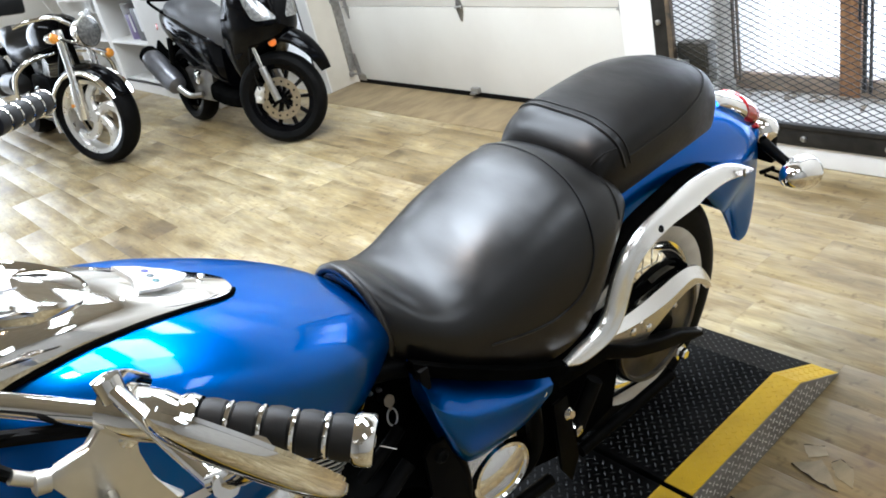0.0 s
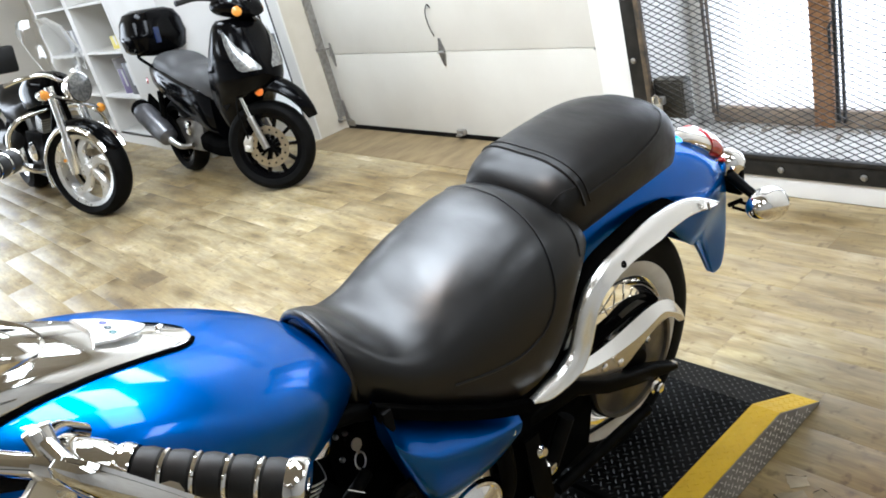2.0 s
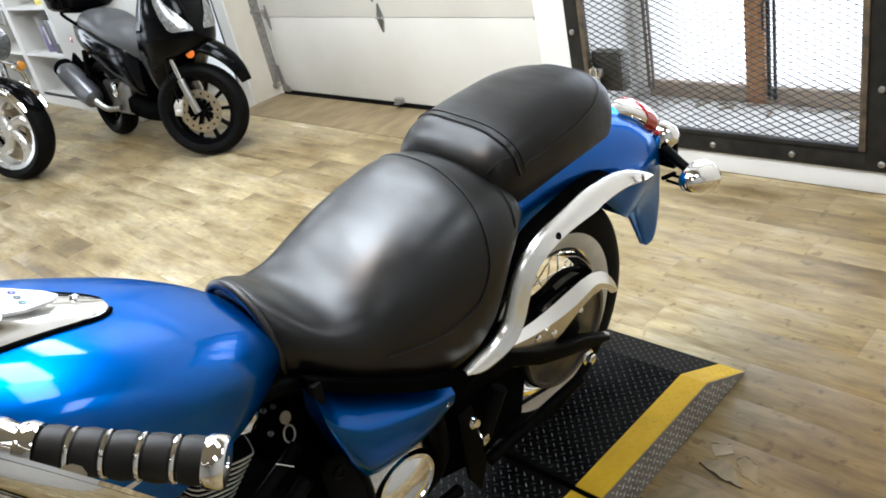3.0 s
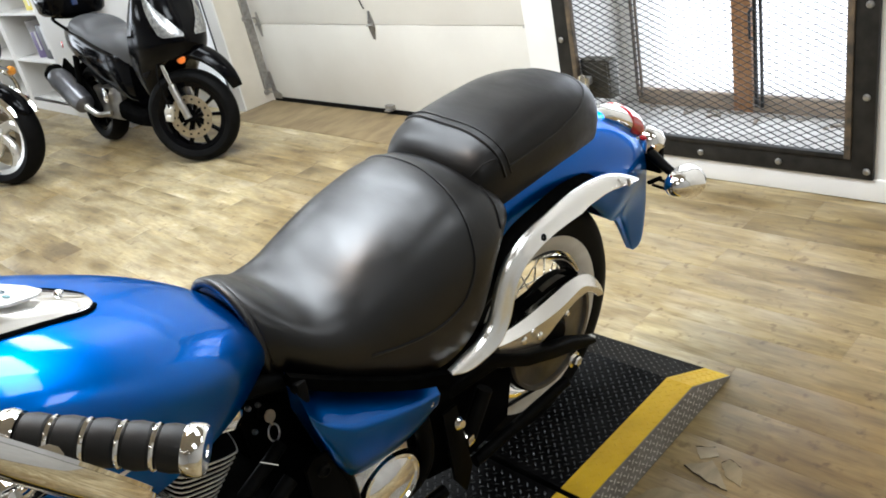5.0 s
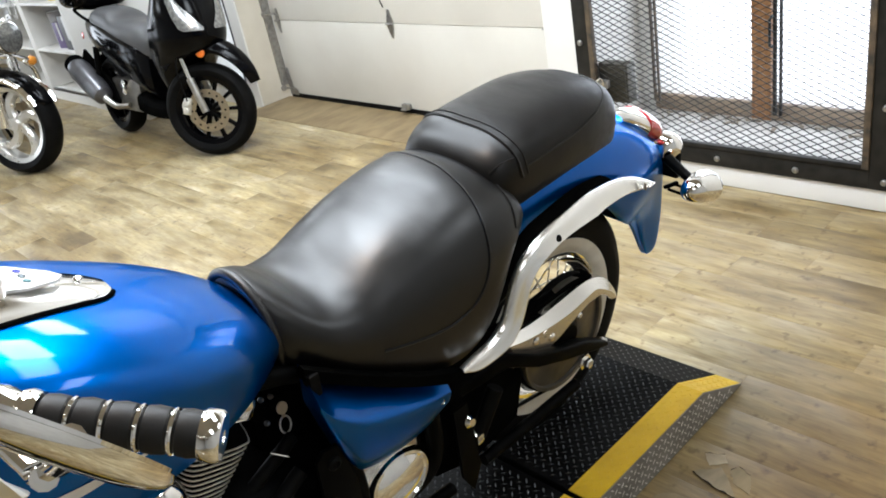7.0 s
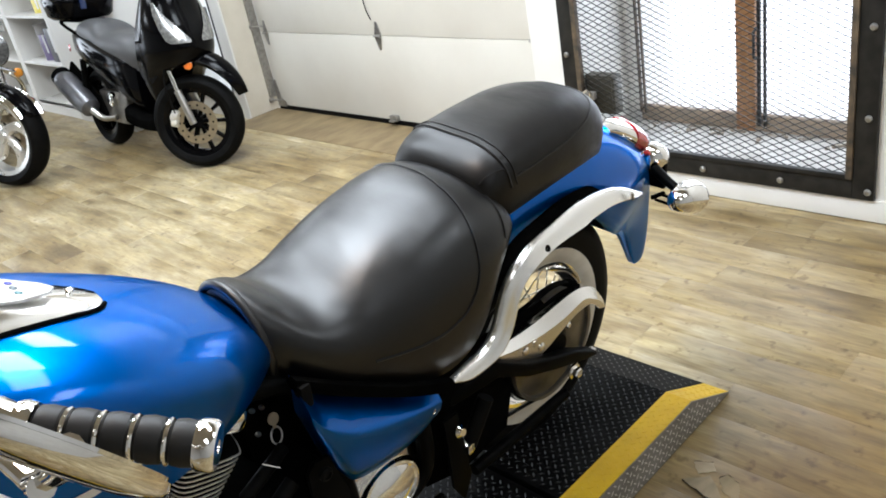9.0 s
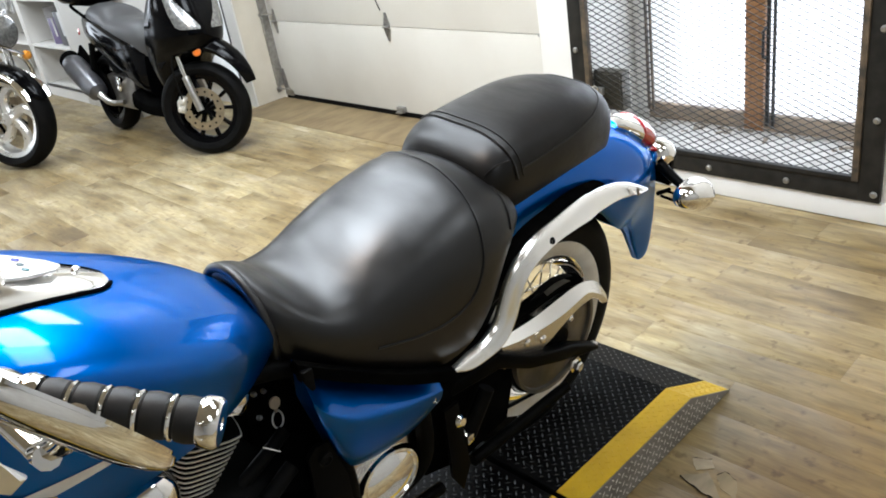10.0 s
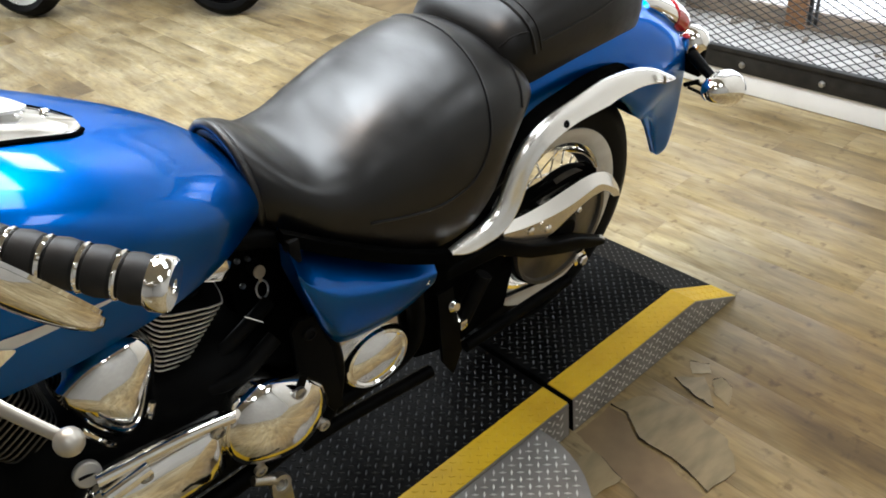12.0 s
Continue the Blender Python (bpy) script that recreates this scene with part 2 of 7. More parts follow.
GALV = mat("galvanised_steel", (0.45, 0.44, 0.42), 0.4, 0.9, colour2=(0.33, 0.32, 0.3), scale=40, bump=0.05)
FIN = mat("machined_fin_edge", (0.80, 0.79, 0.76), 0.4, 0.6, scale=30)
WOOD = mat("brown_wood", (0.42, 0.21, 0.085), 0.5, colour2=(0.28, 0.13, 0.05), scale=6, bump=0.1, bump_scale=80, stretch=(8, 8, 1))
ORANGE = mat("orange_reflector", (0.85, 0.2, 0.02), 0.25, scale=40, coat=0.5)
AMBER = mat("amber_lens", (0.75, 0.3, 0.04), 0.2, scale=40, coat=0.5)
RED = mat("red_lens", (0.55, 0.015, 0.02), 0.12, colour2=(0.4, 0.01, 0.015), scale=30, coat=1.0)
CLEAR = mat("headlight_lens", (0.30, 0.30, 0.29), 0.2, 0.5, colour2=(0.12, 0.12, 0.12), scale=60, coat=0.35)
YELLOW = mat("yellow_paint", (0.70, 0.45, 0.010), 0.5, colour2=(0.57, 0.35, 0.008), scale=9, bump=0.08, bump_scale=120, spec=0.35)
PLATE_BLACK = mat("black_tread_paint", (0.0025, 0.0025, 0.0027), 0.5, colour2=(0.013, 0.0127, 0.0122), scale=6, bump=0.05, bump_scale=120, spec=0.02)
TREAD_BLACK = mat("worn_black_tread", (0.003, 0.003, 0.0032), 0.34, colour2=(0.012, 0.0115, 0.011), scale=5, spec=0.36)
PLATE_SILVER = mat("bare_tread_plate", (0.27, 0.255, 0.235), 0.42, 0.35, colour2=(0.17, 0.16, 0.145), scale=9, bump=0.2, bump_scale=120)
TREAD_SILVER = mat("polished_tread", (0.75, 0.73, 0.69), 0.34, 0.5, colour2=(0.55, 0.53, 0.49), scale=9)
DIAL = mat("dial_face", (0.78, 0.78, 0.76), 0.3, scale=30, coat=0.6)
CARD = mat("grey_card", (0.25, 0.25, 0.26), 0.6, scale=20)
PURPLE = mat("purple_card", (0.12, 0.08, 0.2), 0.5, scale=20)
PAPER = mat("white_card", (0.75, 0.75, 0.74), 0.5, scale=20)
YELLOW_CARD = mat("yellow_card", (0.75, 0.62, 0.05), 0.5, scale=20)
OUTSIDE = glow("daylight_outside", (0.95, 0.97, 1.0), 2.6)
TUBE = glow("lamp_diffuser", (1.0, 0.97, 0.92), 4.0)


WORN = (3.1, 1.7, 0.4)  # offset of the worn patches


def plank_material():
    ma = bpy.data.materials.new("vinyl_plank")
    ma.use_nodes = True
    t = ma.node_tree
    n, l = t.nodes, t.links
    p = n["Principled BSDF"]
    co, info = n.new("ShaderNodeTexCoord"), n.new("ShaderNodeObjectInfo")
    add = n.new("ShaderNodeVectorMath")
    add.operation = "ADD"
    off = n.new("ShaderNodeVectorMath")
    off.operation = "SCALE"
    off.inputs[0].default_value = (31.0, 57.0, 13.0)
    l.new(info.outputs["Random"], off.inputs["Scale"])
    l.new(co.outputs["Object"], add.inputs[0])
    l.new(off.outputs[0], add.inputs[1])
    mp, mp2 = n.new("ShaderNodeMapping"), n.new("ShaderNodeMapping")
    mp.inputs["Scale"].default_value = (26, 4.5, 1)
    mp2.inputs["Scale"].default_value = (9, 2.6, 1)
    l.new(add.outputs[0], mp.inputs[0])
    l.new(add.outputs[0], mp2.inputs[0])
    grain, patch, knot = n.new("ShaderNodeTexNoise"), n.new("ShaderNodeTexNoise"), n.new("ShaderNodeTexNoise")
    grain.inputs["Scale"].default_value, grain.inputs["Detail"].default_value = 1.3, 6
    patch.inputs["Scale"].default_value, patch.inputs["Detail"].default_value = 1.0, 4
    knot.inputs["Scale"].default_value, knot.inputs["Detail"].default_value = 26, 3
    l.new(mp.outputs[0], grain.inputs["Vector"])
    l.new(mp2.outputs[0], patch.inputs["Vector"])
    l.new(add.outputs[0], knot.inputs["Vector"])
    tone = n.new("ShaderNodeMath")
    tone.operation = "MULTIPLY_ADD"
    tone.inputs[1].default_value, tone.inputs[2].default_value = 0.18, -0.09
    l.new(info.outputs["Random"], tone.inputs[0])
    su = n.new("ShaderNodeMath")
    l.new(tone.outputs[0], su.inputs[0])
    l.new(patch.outputs["Fac"], su.inputs[1])
    cr = n.new("ShaderNodeValToRGB")
    e = cr.color_ramp.elements
    e[0].position, e[0].color = 0.28, (0.23, 0.178, 0.095, 1)
    e[1].position, e[1].color = 0.70, (0.60, 0.535, 0.39, 1)
    for pos, c in ((0.39, (0.37, 0.295, 0.155, 1)), (0.48, (0.44, 0.375, 0.240, 1)), (0.58, (0.50, 0.415, 0.235, 1))):
        k = e.new(pos)
        k.color = c
    l.new(su.outputs[0], cr.inputs[0])
    mul = n.new("ShaderNodeMix")
    mul.data_type, mul.blend_type = "RGBA", "MULTIPLY"
    mul.inputs["Factor"].default_value = 0.95
    gr = n.new("ShaderNodeValToRGB")
    gr.color_ramp.elements[0].position, gr.color_ramp.elements[0].color = 0.3, (0.62, 0.58, 0.52, 1)
    gr.color_ramp.elements[1].position, gr.color_ramp.elements[1].color = 0.62, (1, 1, 1, 1)
    l.new(grain.outputs["Fac"], gr.inputs[0])
    l.new(cr.outputs[0], mul.inputs["A"])
    l.new(gr.outputs[0], mul.inputs["B"])
    kn = n.new("ShaderNodeValToRGB")
    kn.color_ramp.elements[0].position, kn.color_ramp.elements[0].color = 0.27, (0.55, 0.49, 0.42, 1)
    kn.color_ramp.elements[1].position, kn.color_ramp.elements[1].color = 0.40, (1, 1, 1, 1)
    l.new(knot.outputs["Fac"], kn.inputs[0])
    m2 = n.new("ShaderNodeMix")
    m2.data_type, m2.blend_type = "RGBA", "MULTIPLY"
    m2.inputs["Factor"].default_value = 1.0
    l.new(mul.outputs["Result"], m2.inputs["A"])
    l.new(kn.outputs[0], m2.inputs["B"])
    geo, wide = n.new("ShaderNodeNewGeometry"), n.new("ShaderNodeTexNoise")
    shift = n.new("ShaderNodeVectorMath")
    shift.inputs[1].default_value = WORN
    l.new(geo.outputs["Position"], shift.inputs[0])
    l.new(shift.outputs[0], wide.inputs["Vector"])
    wide.inputs["Scale"].default_value, wide.inputs["Detail"].default_value = 1.1, 3
    wr = n.new("ShaderNodeValToRGB")
    wr.color_ramp.elements[0].position, wr.color_ramp.elements[0].color = 0.36, (0.66, 0.59, 0.47, 1)
    wr.color_ramp.elements[1].position, wr.color_ramp.elements[1].color = 0.60, (1, 1, 1, 1)
    l.new(wide.outputs["Fac"], wr.inputs[0])
    m3 = n.new("ShaderNodeMix")
    m3.data_type, m3.blend_type = "RGBA", "MULTIPLY"
    m3.inputs["Factor"].default_value = 1.0
    l.new(m2.outputs["Result"], m3.inputs["A"])
    l.new(wr.outputs[0], m3.inputs["B"])
    mp3, fibre = n.new("ShaderNodeMapping"), n.new("ShaderNodeTexNoise")
    mp3.inputs["Scale"].default_value = (150, 16, 1)
    fibre.inputs["Scale"].default_value, fibre.inputs["Detail"].default_value = 1.0, 4
    l.new(add.outputs[0], mp3.inputs[0])
    l.new(mp3.outputs[0], fibre.inputs["Vector"])
    fr = n.new("ShaderNodeValToRGB")
    fr.color_ramp.elements[0].position, fr.color_ramp.elements[0].color = 0.34, (0.70, 0.66, 0.58, 1)
    fr.color_ramp.elements[1].position, fr.color_ramp.elements[1].color = 0.58, (1.05, 1.05, 1.04, 1)
    l.new(fibre.outputs["Fac"], fr.inputs[0])
    m4 = n.new("ShaderNodeMix")
    m4.data_type, m4.blend_type = "RGBA", "MULTIPLY"
    m4.inputs["Factor"].default_value = 0.55
    # browner patch with a ragged edge round the torn vinyl
    rel = n.new("ShaderNodeVectorMath")
    rel.operation = "DISTANCE"
    rel.inputs[1].default_value = (0.10, -0.90, 0)
    l.new(geo.outputs["Position"], rel.inputs[0])
    ragged = n.new("ShaderNodeMath")
    ragged.operation = "MULTIPLY_ADD"
    ragged.inputs[1].default_value = -0.9
    l.new(patch.outputs["Fac"], ragged.inputs[0])
    l.new(rel.outputs["Value"], ragged.inputs[2])
    browned = n.new("ShaderNodeMapRange")
    browned.inputs["From Min"].default_value, browned.inputs["From Max"].default_value = 0.05, 0.55
    browned.inputs["To Min"].default_value, browned.inputs["To Max"].default_value = 1.0, 0.0
    l.new(ragged.outputs[0], browned.inputs["Value"])
    m5 = n.new("ShaderNodeMix")
    m5.data_type, m5.blend_type = "RGBA", "MULTIPLY"
    m5.inputs["B"].default_value = (0.60, 0.51, 0.35, 1)
    l.new(browned.outputs[0], m5.inputs["Factor"])
    l.new(m3.outputs["Result"], m5.inputs["A"])
    l.new(m5.outputs["Result"], m4.inputs["A"])
    l.new(fr.outputs[0], m4.inputs["B"])
    l.new(m4.outputs["Result"], p.inputs["Base Color"])
    rr = n.new("ShaderNodeMapRange")
    rr.inputs["To Min"].default_value, rr.inputs["To Max"].default_value = 0.3, 0.52
    l.new(grain.outputs["Fac"], rr.inputs["Value"])
    l.new(rr.outputs[0], p.inputs["Roughness"])
    b = n.new("ShaderNodeBump")
    b.inputs["Strength"].default_value, b.inputs["Distance"].default_value = 0.06, 0.001
    l.new(grain.outputs["Fac"], b.inputs["Height"])
    l.new(b.outputs[0], p.inputs["Normal"])
    return ma


PLANK = plank_material()

# ---- the room ----
X0, Y0, Y1, CEIL = -5.0, -3.3, 10.0, 3.0
DOOR_R, DOOR_L = 1.36, 4.07


def structure(name, bm, material, label, category):
    return tagged(part(name, bm, material), label, category, kind="structure")


floor = structure("floor", box(B(), X0 - 0.2, 2.6, Y0 - 0.2, Y1 + 0.2, -0.12, -0.004), PLANK, "worn beige vinyl plank floor of the showroom", "floor")
structure("ceiling", box(B(), X0 - 0.2, 2.6, Y0 - 0.2, Y1 + 0.2, CEIL, CEIL + 0.1), CEILING, "tan board ceiling of the showroom", "ceiling")
wall = B()
box(wall, WALL_X, 2.5, Y0 - 0.2, -0.10, -0.1, CEIL)             # beside the window, away from the garage door
box(wall, WALL_X, 2.5, 1.10, DOOR_R, -0.1, CEIL)                # pier between window and garage door
box(wall, WALL_X, 2.5, -0.10, 1.10, -0.1, 0.13)                 # below the window
box(wall, WALL_X, 2.5, -0.10, 1.10, 2.1, CEIL)
box(wall, WALL_X, 2.5, DOOR_R, DOOR_L, 2.3, CEIL)               # over the garage door
box(wall, WALL_X, 2.5, DOOR_L, 4.20, -0.1, CEIL)
box(wall, WALL_X, 2.5, 4.20, 4.86, -0.1, 0.12)
box(wall, WALL_X, 2.5, 4.20, 4.86, 1.5, CEIL)
box(wall, WALL_X, 2.5, 4.86, Y1 + 0.2, -0.1, CEIL)
structure("wall_east", wall, WHITE, "white painted wall with garage door and barred window", "wall")
# walls out of view, greyed to darken what seat and chrome reflect
structure("wall_west", box(B(), X0 - 0.2, X0, Y0 - 0.2, Y1 + 0.2, -0.1, CEIL), UNSEEN_GREY, "unseen wall, grey to darken reflections", "wall")
structure("wall_south", box(B(), X0, WALL_X, Y0 - 0.2, Y0, -0.1, CEIL), UNSEEN_GREY, "unseen wall, grey to darken reflections", "wall")
# unseen north wall with openings, and an added glowing sheet behind it
north = B()
for y0, y1, z0, z1 in ((0, 0, 0, 0.35), (0, 0, 2.6, CEIL)):
    box(north, X0, WALL_X, Y1, Y1 + 0.2, z0 - 0.1, z1)
for xa, xb in ((X0, -4.6), (-2.2, -1.9), (0.5, WALL_X)):
    box(north, xa, xb, Y1, Y1 + 0.2, 0.25, 2.6)
structure("wall_north", north, WHITE, "unseen white wall with tall openings for added light", "wall")
structure("backdrop", box(B(), X0 - 2, 4, Y1 + 1.2, Y1 + 1.25, -0.5, 4), OUTSIDE, "added glowing sheet behind the unseen north wall", "daylight", )

# deep return of the garage opening
ret = B()
box(ret, WALL_X + 0.012, DOOR_X + 0.02, DOOR_L - 0.004, DOOR_L + 0.03, 0, 2.3)
structure("trim", ret, BEIGE, "beige painted side of the deep garage opening", "trim")

# darker brown strip of floor in the garage opening
structure("threshold", box(B(), 1.60, DOOR_X - 0.006, DOOR_R + 0.004, DOOR_L - 0.006, 0.0005, 0.0035, 0.001), mat("brown_threshold", (0.26, 0.19, 0.095), 0.55, colour2=(0.17, 0.12, 0.06), scale=5, bump=0.1, stretch=(1, 2, 1)), "brown strip of floor before the garage door", "threshold")

# baseboard under the window
bb = B()
box(bb, WALL_X - 0.012, WALL_X, Y0, DOOR_R, 0, 0.088, 0.004)
structure("baseboard", bb, WHITE, "white painted baseboard under the barred window", "baseboard")


# ---- garage door ----
def garage_door():
    g = thing("garage_door", "closed cream sectional garage door with steel hinges", "garage door", m=pose(DOOR_X, 0, 0))
    ya, yb = 1.40, 4.03
    for i in range(4):
        z0 = 0.03 + 0.533 * i
        b = B()
        box(b, 0, 0.045, ya, yb, z0, z0 + 0.530, 0.004)
        part("panel", b, CREAM, g)
    b = B()
    box(b, -0.004, 0.04, ya, yb, -0.004, 0.032, 0.004)
    part("bottom_seal", b, RUBBER, g, "black rubber bottom seal")
    for yy, last in ((2.745, False), (1.535, True), (3.955, True)):
        for k in (1, 2, 3):
            z = 0.028 + 0.533 * k
            b = B()
            s = 0.5 if last else 1.0
            out = [(-0.028 * s, 0.006), (-0.028 * s, 0.018), (-0.008, 0.085), (0.008, 0.085), (0.028, 0.018), (0.028, -0.02), (0.008, -0.085), (-0.008, -0.085), (-0.028 * s, -0.02)]
            slab(b, out, 0.004, Matrix.Translation((-0.0005, yy, z)) @ Matrix(((0, 0, -1, 0), (1, 0, 0, 0), (0, 1, 0, 0), (0, 0, 0, 1))), 0.001)
            tube(b, [(-0.012, yy - 0.03, z), (-0.012, yy + 0.03, z)], 0.007, 8)
            part("hinge", b, GALV, g, "galvanised steel hinge")
    b = B()
    tube(b, [(-0.012, 2.77, 0.66), (-0.02, 2.785, 0.72), (-0.02, 2.792, 0.80), (-0.012, 2.77, 0.85), (-0.008, 2.75, 0.83)], 0.0035, 6, smooth=24)
    part("pull_cord", b, FLAT, g, "dark looped pull cord")
    b = B()
    box(b, -0.03, -0.001, 2.70, 2.765, 0.032, 0.067, 0.003)
    box(b, -0.05, -0.03, 2.71, 2.755, 0.032, 0.042, 0.002)
    part("bottom_bracket", b, GALV, g, "galvanised step bracket")
    b = B()
    slab(b, [(0, 0), (0.10, 0), (0.10, 0.04), (0.05, 0.06), (0.035, 0.2), (0, 0.2)], 0.004, Matrix.Translation((-0.002, 4.035, 0.02)) @ Matrix(((0, 0, -1, 0), (-1, 0, 0, 0), (0, 1, 0, 0), (0, 0, 0, 1))), 0.001)
    part("corner_bracket", b, GALV, g, "galvanised corner bracket")
    for yy in (4.045, 1.385):
        b = B()
        box(b, -0.055, -0.045, yy - 0.012, yy + 0.012, 0.1, 2.25, 0.002)
        box(b, -0.055, 0.0, yy - 0.014, yy - 0.01, 0.1, 2.25)
        part("track", b, GALV, g, "galvanised vertical track")
    for k in range(4):
        b = B()
        z = 0.08 + 0.533 * k
        tube(b, [(-0.05, 4.045, z), (-0.03, 3.94, z)], 0.006, 8)
        lathe(b, [(0, -0.008), (0.02, -0.008), (0.022, 0), (0.02, 0.008), (0, 0.008)], (-0.05, 4.04, z), (0, 1, 0), 14)
        part("roller", b, GALV, g)
    return g


garage_door()


# ---- barred window ----
def security_screen():
    s = thing("security_screen", "dark steel frame with expanded metal mesh bolted over the window", "security screen", m=pose(WALL_X, 0, 0))
    ya, yb, z0, z1, w = -0.168, 1.172, 0.088, 2.15, 0.076
    for name, y0, y1, za, zb in (("frame_bar", ya, ya + w, z0, z1), ("frame_bar", yb - w, yb, z0, z1), ("frame_bar", ya + w, yb - w, z0, z0 + w), ("frame_bar", ya + w, yb - w, z1 - w, z1)):
        b = B()
        box(b, -0.022, -0.001, y0, y1, za, zb, 0.002)
        part(name, b, STEEL_DARK, s)
    for y in (ya + w, yb - w):
        b = B()
        sgn = 1 if y < 0.5 else -1
        box(b, -0.03, -0.004, min(y, y + sgn * 0.024), max(y, y + sgn * 0.024), z0 + w, z1 - w, 0.003)
        part("inner_bar", b, RUSTY, s, "rust-stained inner steel bar")
    b = B()
    box(b, -0.03, -0.004, ya + w + 0.024, yb - w - 0.024, z0 + w, z0 + w + 0.018, 0.003)
    part("inner_bar", b, STEEL_DARK, s)
    bolt = B()
    lathe(bolt, [(0, 0), (0.013, 0), (0.013, 0.004), (0.009, 0.009), (0, 0.010)], (-0.022, 0, 0), (-1, 0, 0), 12)
    me = mesh_of("bolt", bolt, GALV)
    spots = [(y, z0 + 0.033) for y in (-0.147, 0.174, 0.500, 0.84, 1.13)] + [(ya + 0.03, z) for z in (0.40, 0.72, 1.04)] + [(yb - 0.03, z) for z in (0.30, 0.58, 0.86, 1.14)]
    for y, z in spots:
        o = new("bolt", me)
        o.parent, o.location = s, (0, y, z)
    # expanded mesh: zigzag strands meeting at the knots
    pitch, rise = 0.056, 0.0130
    verts, faces = [], []
    ys = np.arange(yb - w + 0.01, ya + w - 0.03, -pitch)
    zs = np.arange(z0 + w - 0.01, 1.5, rise)
    def strand(a, c):
        d = (Vector(c) - Vector(a)).normalized()
        u = Vector((0, -d.z, d.y)) * 0.0013
        n = len(verts)
        for p in (a, c):
            for q in (u + Vector((-0.0022, 0, 0)), u + Vector((0.0022, 0, 0)), -u + Vector((0.0022, 0, 0)), -u + Vector((-0.0022, 0, 0))):
                verts.append(tuple(Vector(p) + q))
        for k in range(4):
            faces.append((n + k, n + (k + 1) % 4, n + 4 + (k + 1) % 4, n + 4 + k))
    for j, z in enumerate(zs):
        for i, y in enumerate(ys):
            yy = y - (pitch / 2 if j % 2 else 0)
            for sg in (-1, 1):
                strand((-0.008 - 0.003 * (j % 2), yy, z), (-0.008 - 0.003 * ((j + 1) % 2), yy + sg * pitch / 2, z + rise))
    me = bpy.data.meshes.new("mesh_panel")
    me.from_pydata(verts, [], faces)
    me.materials.append(STEEL_DARK)
    o = new("mesh_panel", me)
    o.parent = s
    o["kind"] = "stuff"
    o["label"] = "dark expanded metal mesh"
    return s


security_screen()


def window():
    w = tagged(thing("window_1", "wide window with brown wooden mullion and white frame behind the mesh", "window", m=pose(2.16, 0, 0)), kind="structure")
    b = B()
    box(b, -0.40, 0.06, -0.098, 1.098, 0.131, 0.15, 0.003)
    part("window_sill", b, mat("dusty_sill", (0.6, 0.585, 0.55), 0.6, colour2=(0.42, 0.40, 0.37), scale=9, bump=0.3), w, "dusty white sill")
    b = B()
    box(b, -0.03, 0.03, -0.098, 1.098, 0.151, 0.225, 0.004)
    part("bottom_rail", b, mat("weathered_wood", (0.40, 0.30, 0.21), 0.6, colour2=(0.24, 0.20, 0.16), scale=7, bump=0.4, stretch=(1, 1, 6)), w, "weathered grey-brown bottom rail")
    b = B()
    box(b, -0.035, 0.03, 0.462, 0.548, 0.15, 2.1, 0.004)
    part("mullion", b, WOOD, w, "brown wooden mullion")
    b = B()
    box(b, -0.05, -0.036, 0.432, 0.447, 0.18, 2.0, 0.003)
    box(b, -0.05, -0.036, 0.408, 0.420, 0.18, 2.0, 0.003)
    tube(b, [(-0.05, 0.448, 0.48), (-0.075, 0.448, 0.49), (-0.075, 0.448, 0.60), (-0.05, 0.448, 0.61)], 0.006, 8)
    part("latch_bar", b, STEEL_DARK, w, "dark latch bar")
    b = B()
    box(b, -0.035, 0.03, 1.035, 1.098, 0.15, 2.1, 0.004)
    box(b, -0.035, 0.03, -0.098, -0.04, 0.15, 2.1, 0.004)
    part("window_frame", b, WHITE, w, "white side frame")
    b = B()
    box(b, -0.05, -0.036, 1.02, 1.03, 0.2, 2.1)
    box(b, -0.06, -0.05, 0.99, 1.0, 0.2, 2.1)
    part("rod", b, RUSTY, w)
    rnd = random.Random(3)
    bits = B()
    for k in range(26):
        y, x = rnd.choice((rnd.uniform(0.55, 0.95), rnd.uniform(0.05, 0.9))), rnd.uniform(-0.16, -0.05)
        a, w1, w2 = rnd.uniform(0, 3.1), rnd.uniform(0.006, 0.03), rnd.uniform(0.003, 0.010)
        box(bits, -w1, w1, -w2, w2, 0, rnd.uniform(0.002, 0.012), m=Matrix.Translation((x, y, 0.1505)) @ Matrix.Rotation(a, 4, "Z"))
    part("litter", bits, mat("sill_litter", (0.24, 0.20, 0.155), 0.8, colour2=(0.45, 0.41, 0.35), scale=30, spec=0.1), w, "dry leaf litter on the sill")
    for y0, y1 in ((-0.04, 0.462), (0.548, 1.035)):
        b = B()
        box(b, -0.004, 0.004, y0, y1, 0.225, 2.1)
        o = part("pane", b, glass("window_glass", (0.95, 0.97, 1.0), 0.3), w, "bright frosted pane")
        o.visible_shadow = False
    return w


window()
structure("backdrop", box(B(), 2.9, 2.95, -1.5, 7.0, -0.3, 3.2), OUTSIDE, "bright daylight outside the window", "daylight")

# small box and latch behind the mesh
BOXGREY = mat("olive_box_paint", (0.075, 0.068, 0.05), 0.5, scale=20)
lb = thing("meter_box", "small dark metal box fixed behind the mesh", "meter box", m=pose(WALL_X + 0.06, 1.018, 0.30))
part("body", box(B(), -0.03, 0.03, -0.075, 0.075, 0.0, 0.175, 0.004), BOXGREY, lb)
part("lid", box(B(), -0.036, -0.031, -0.065, 0.065, 0.01, 0.165, 0.002), BOXGREY, lb)
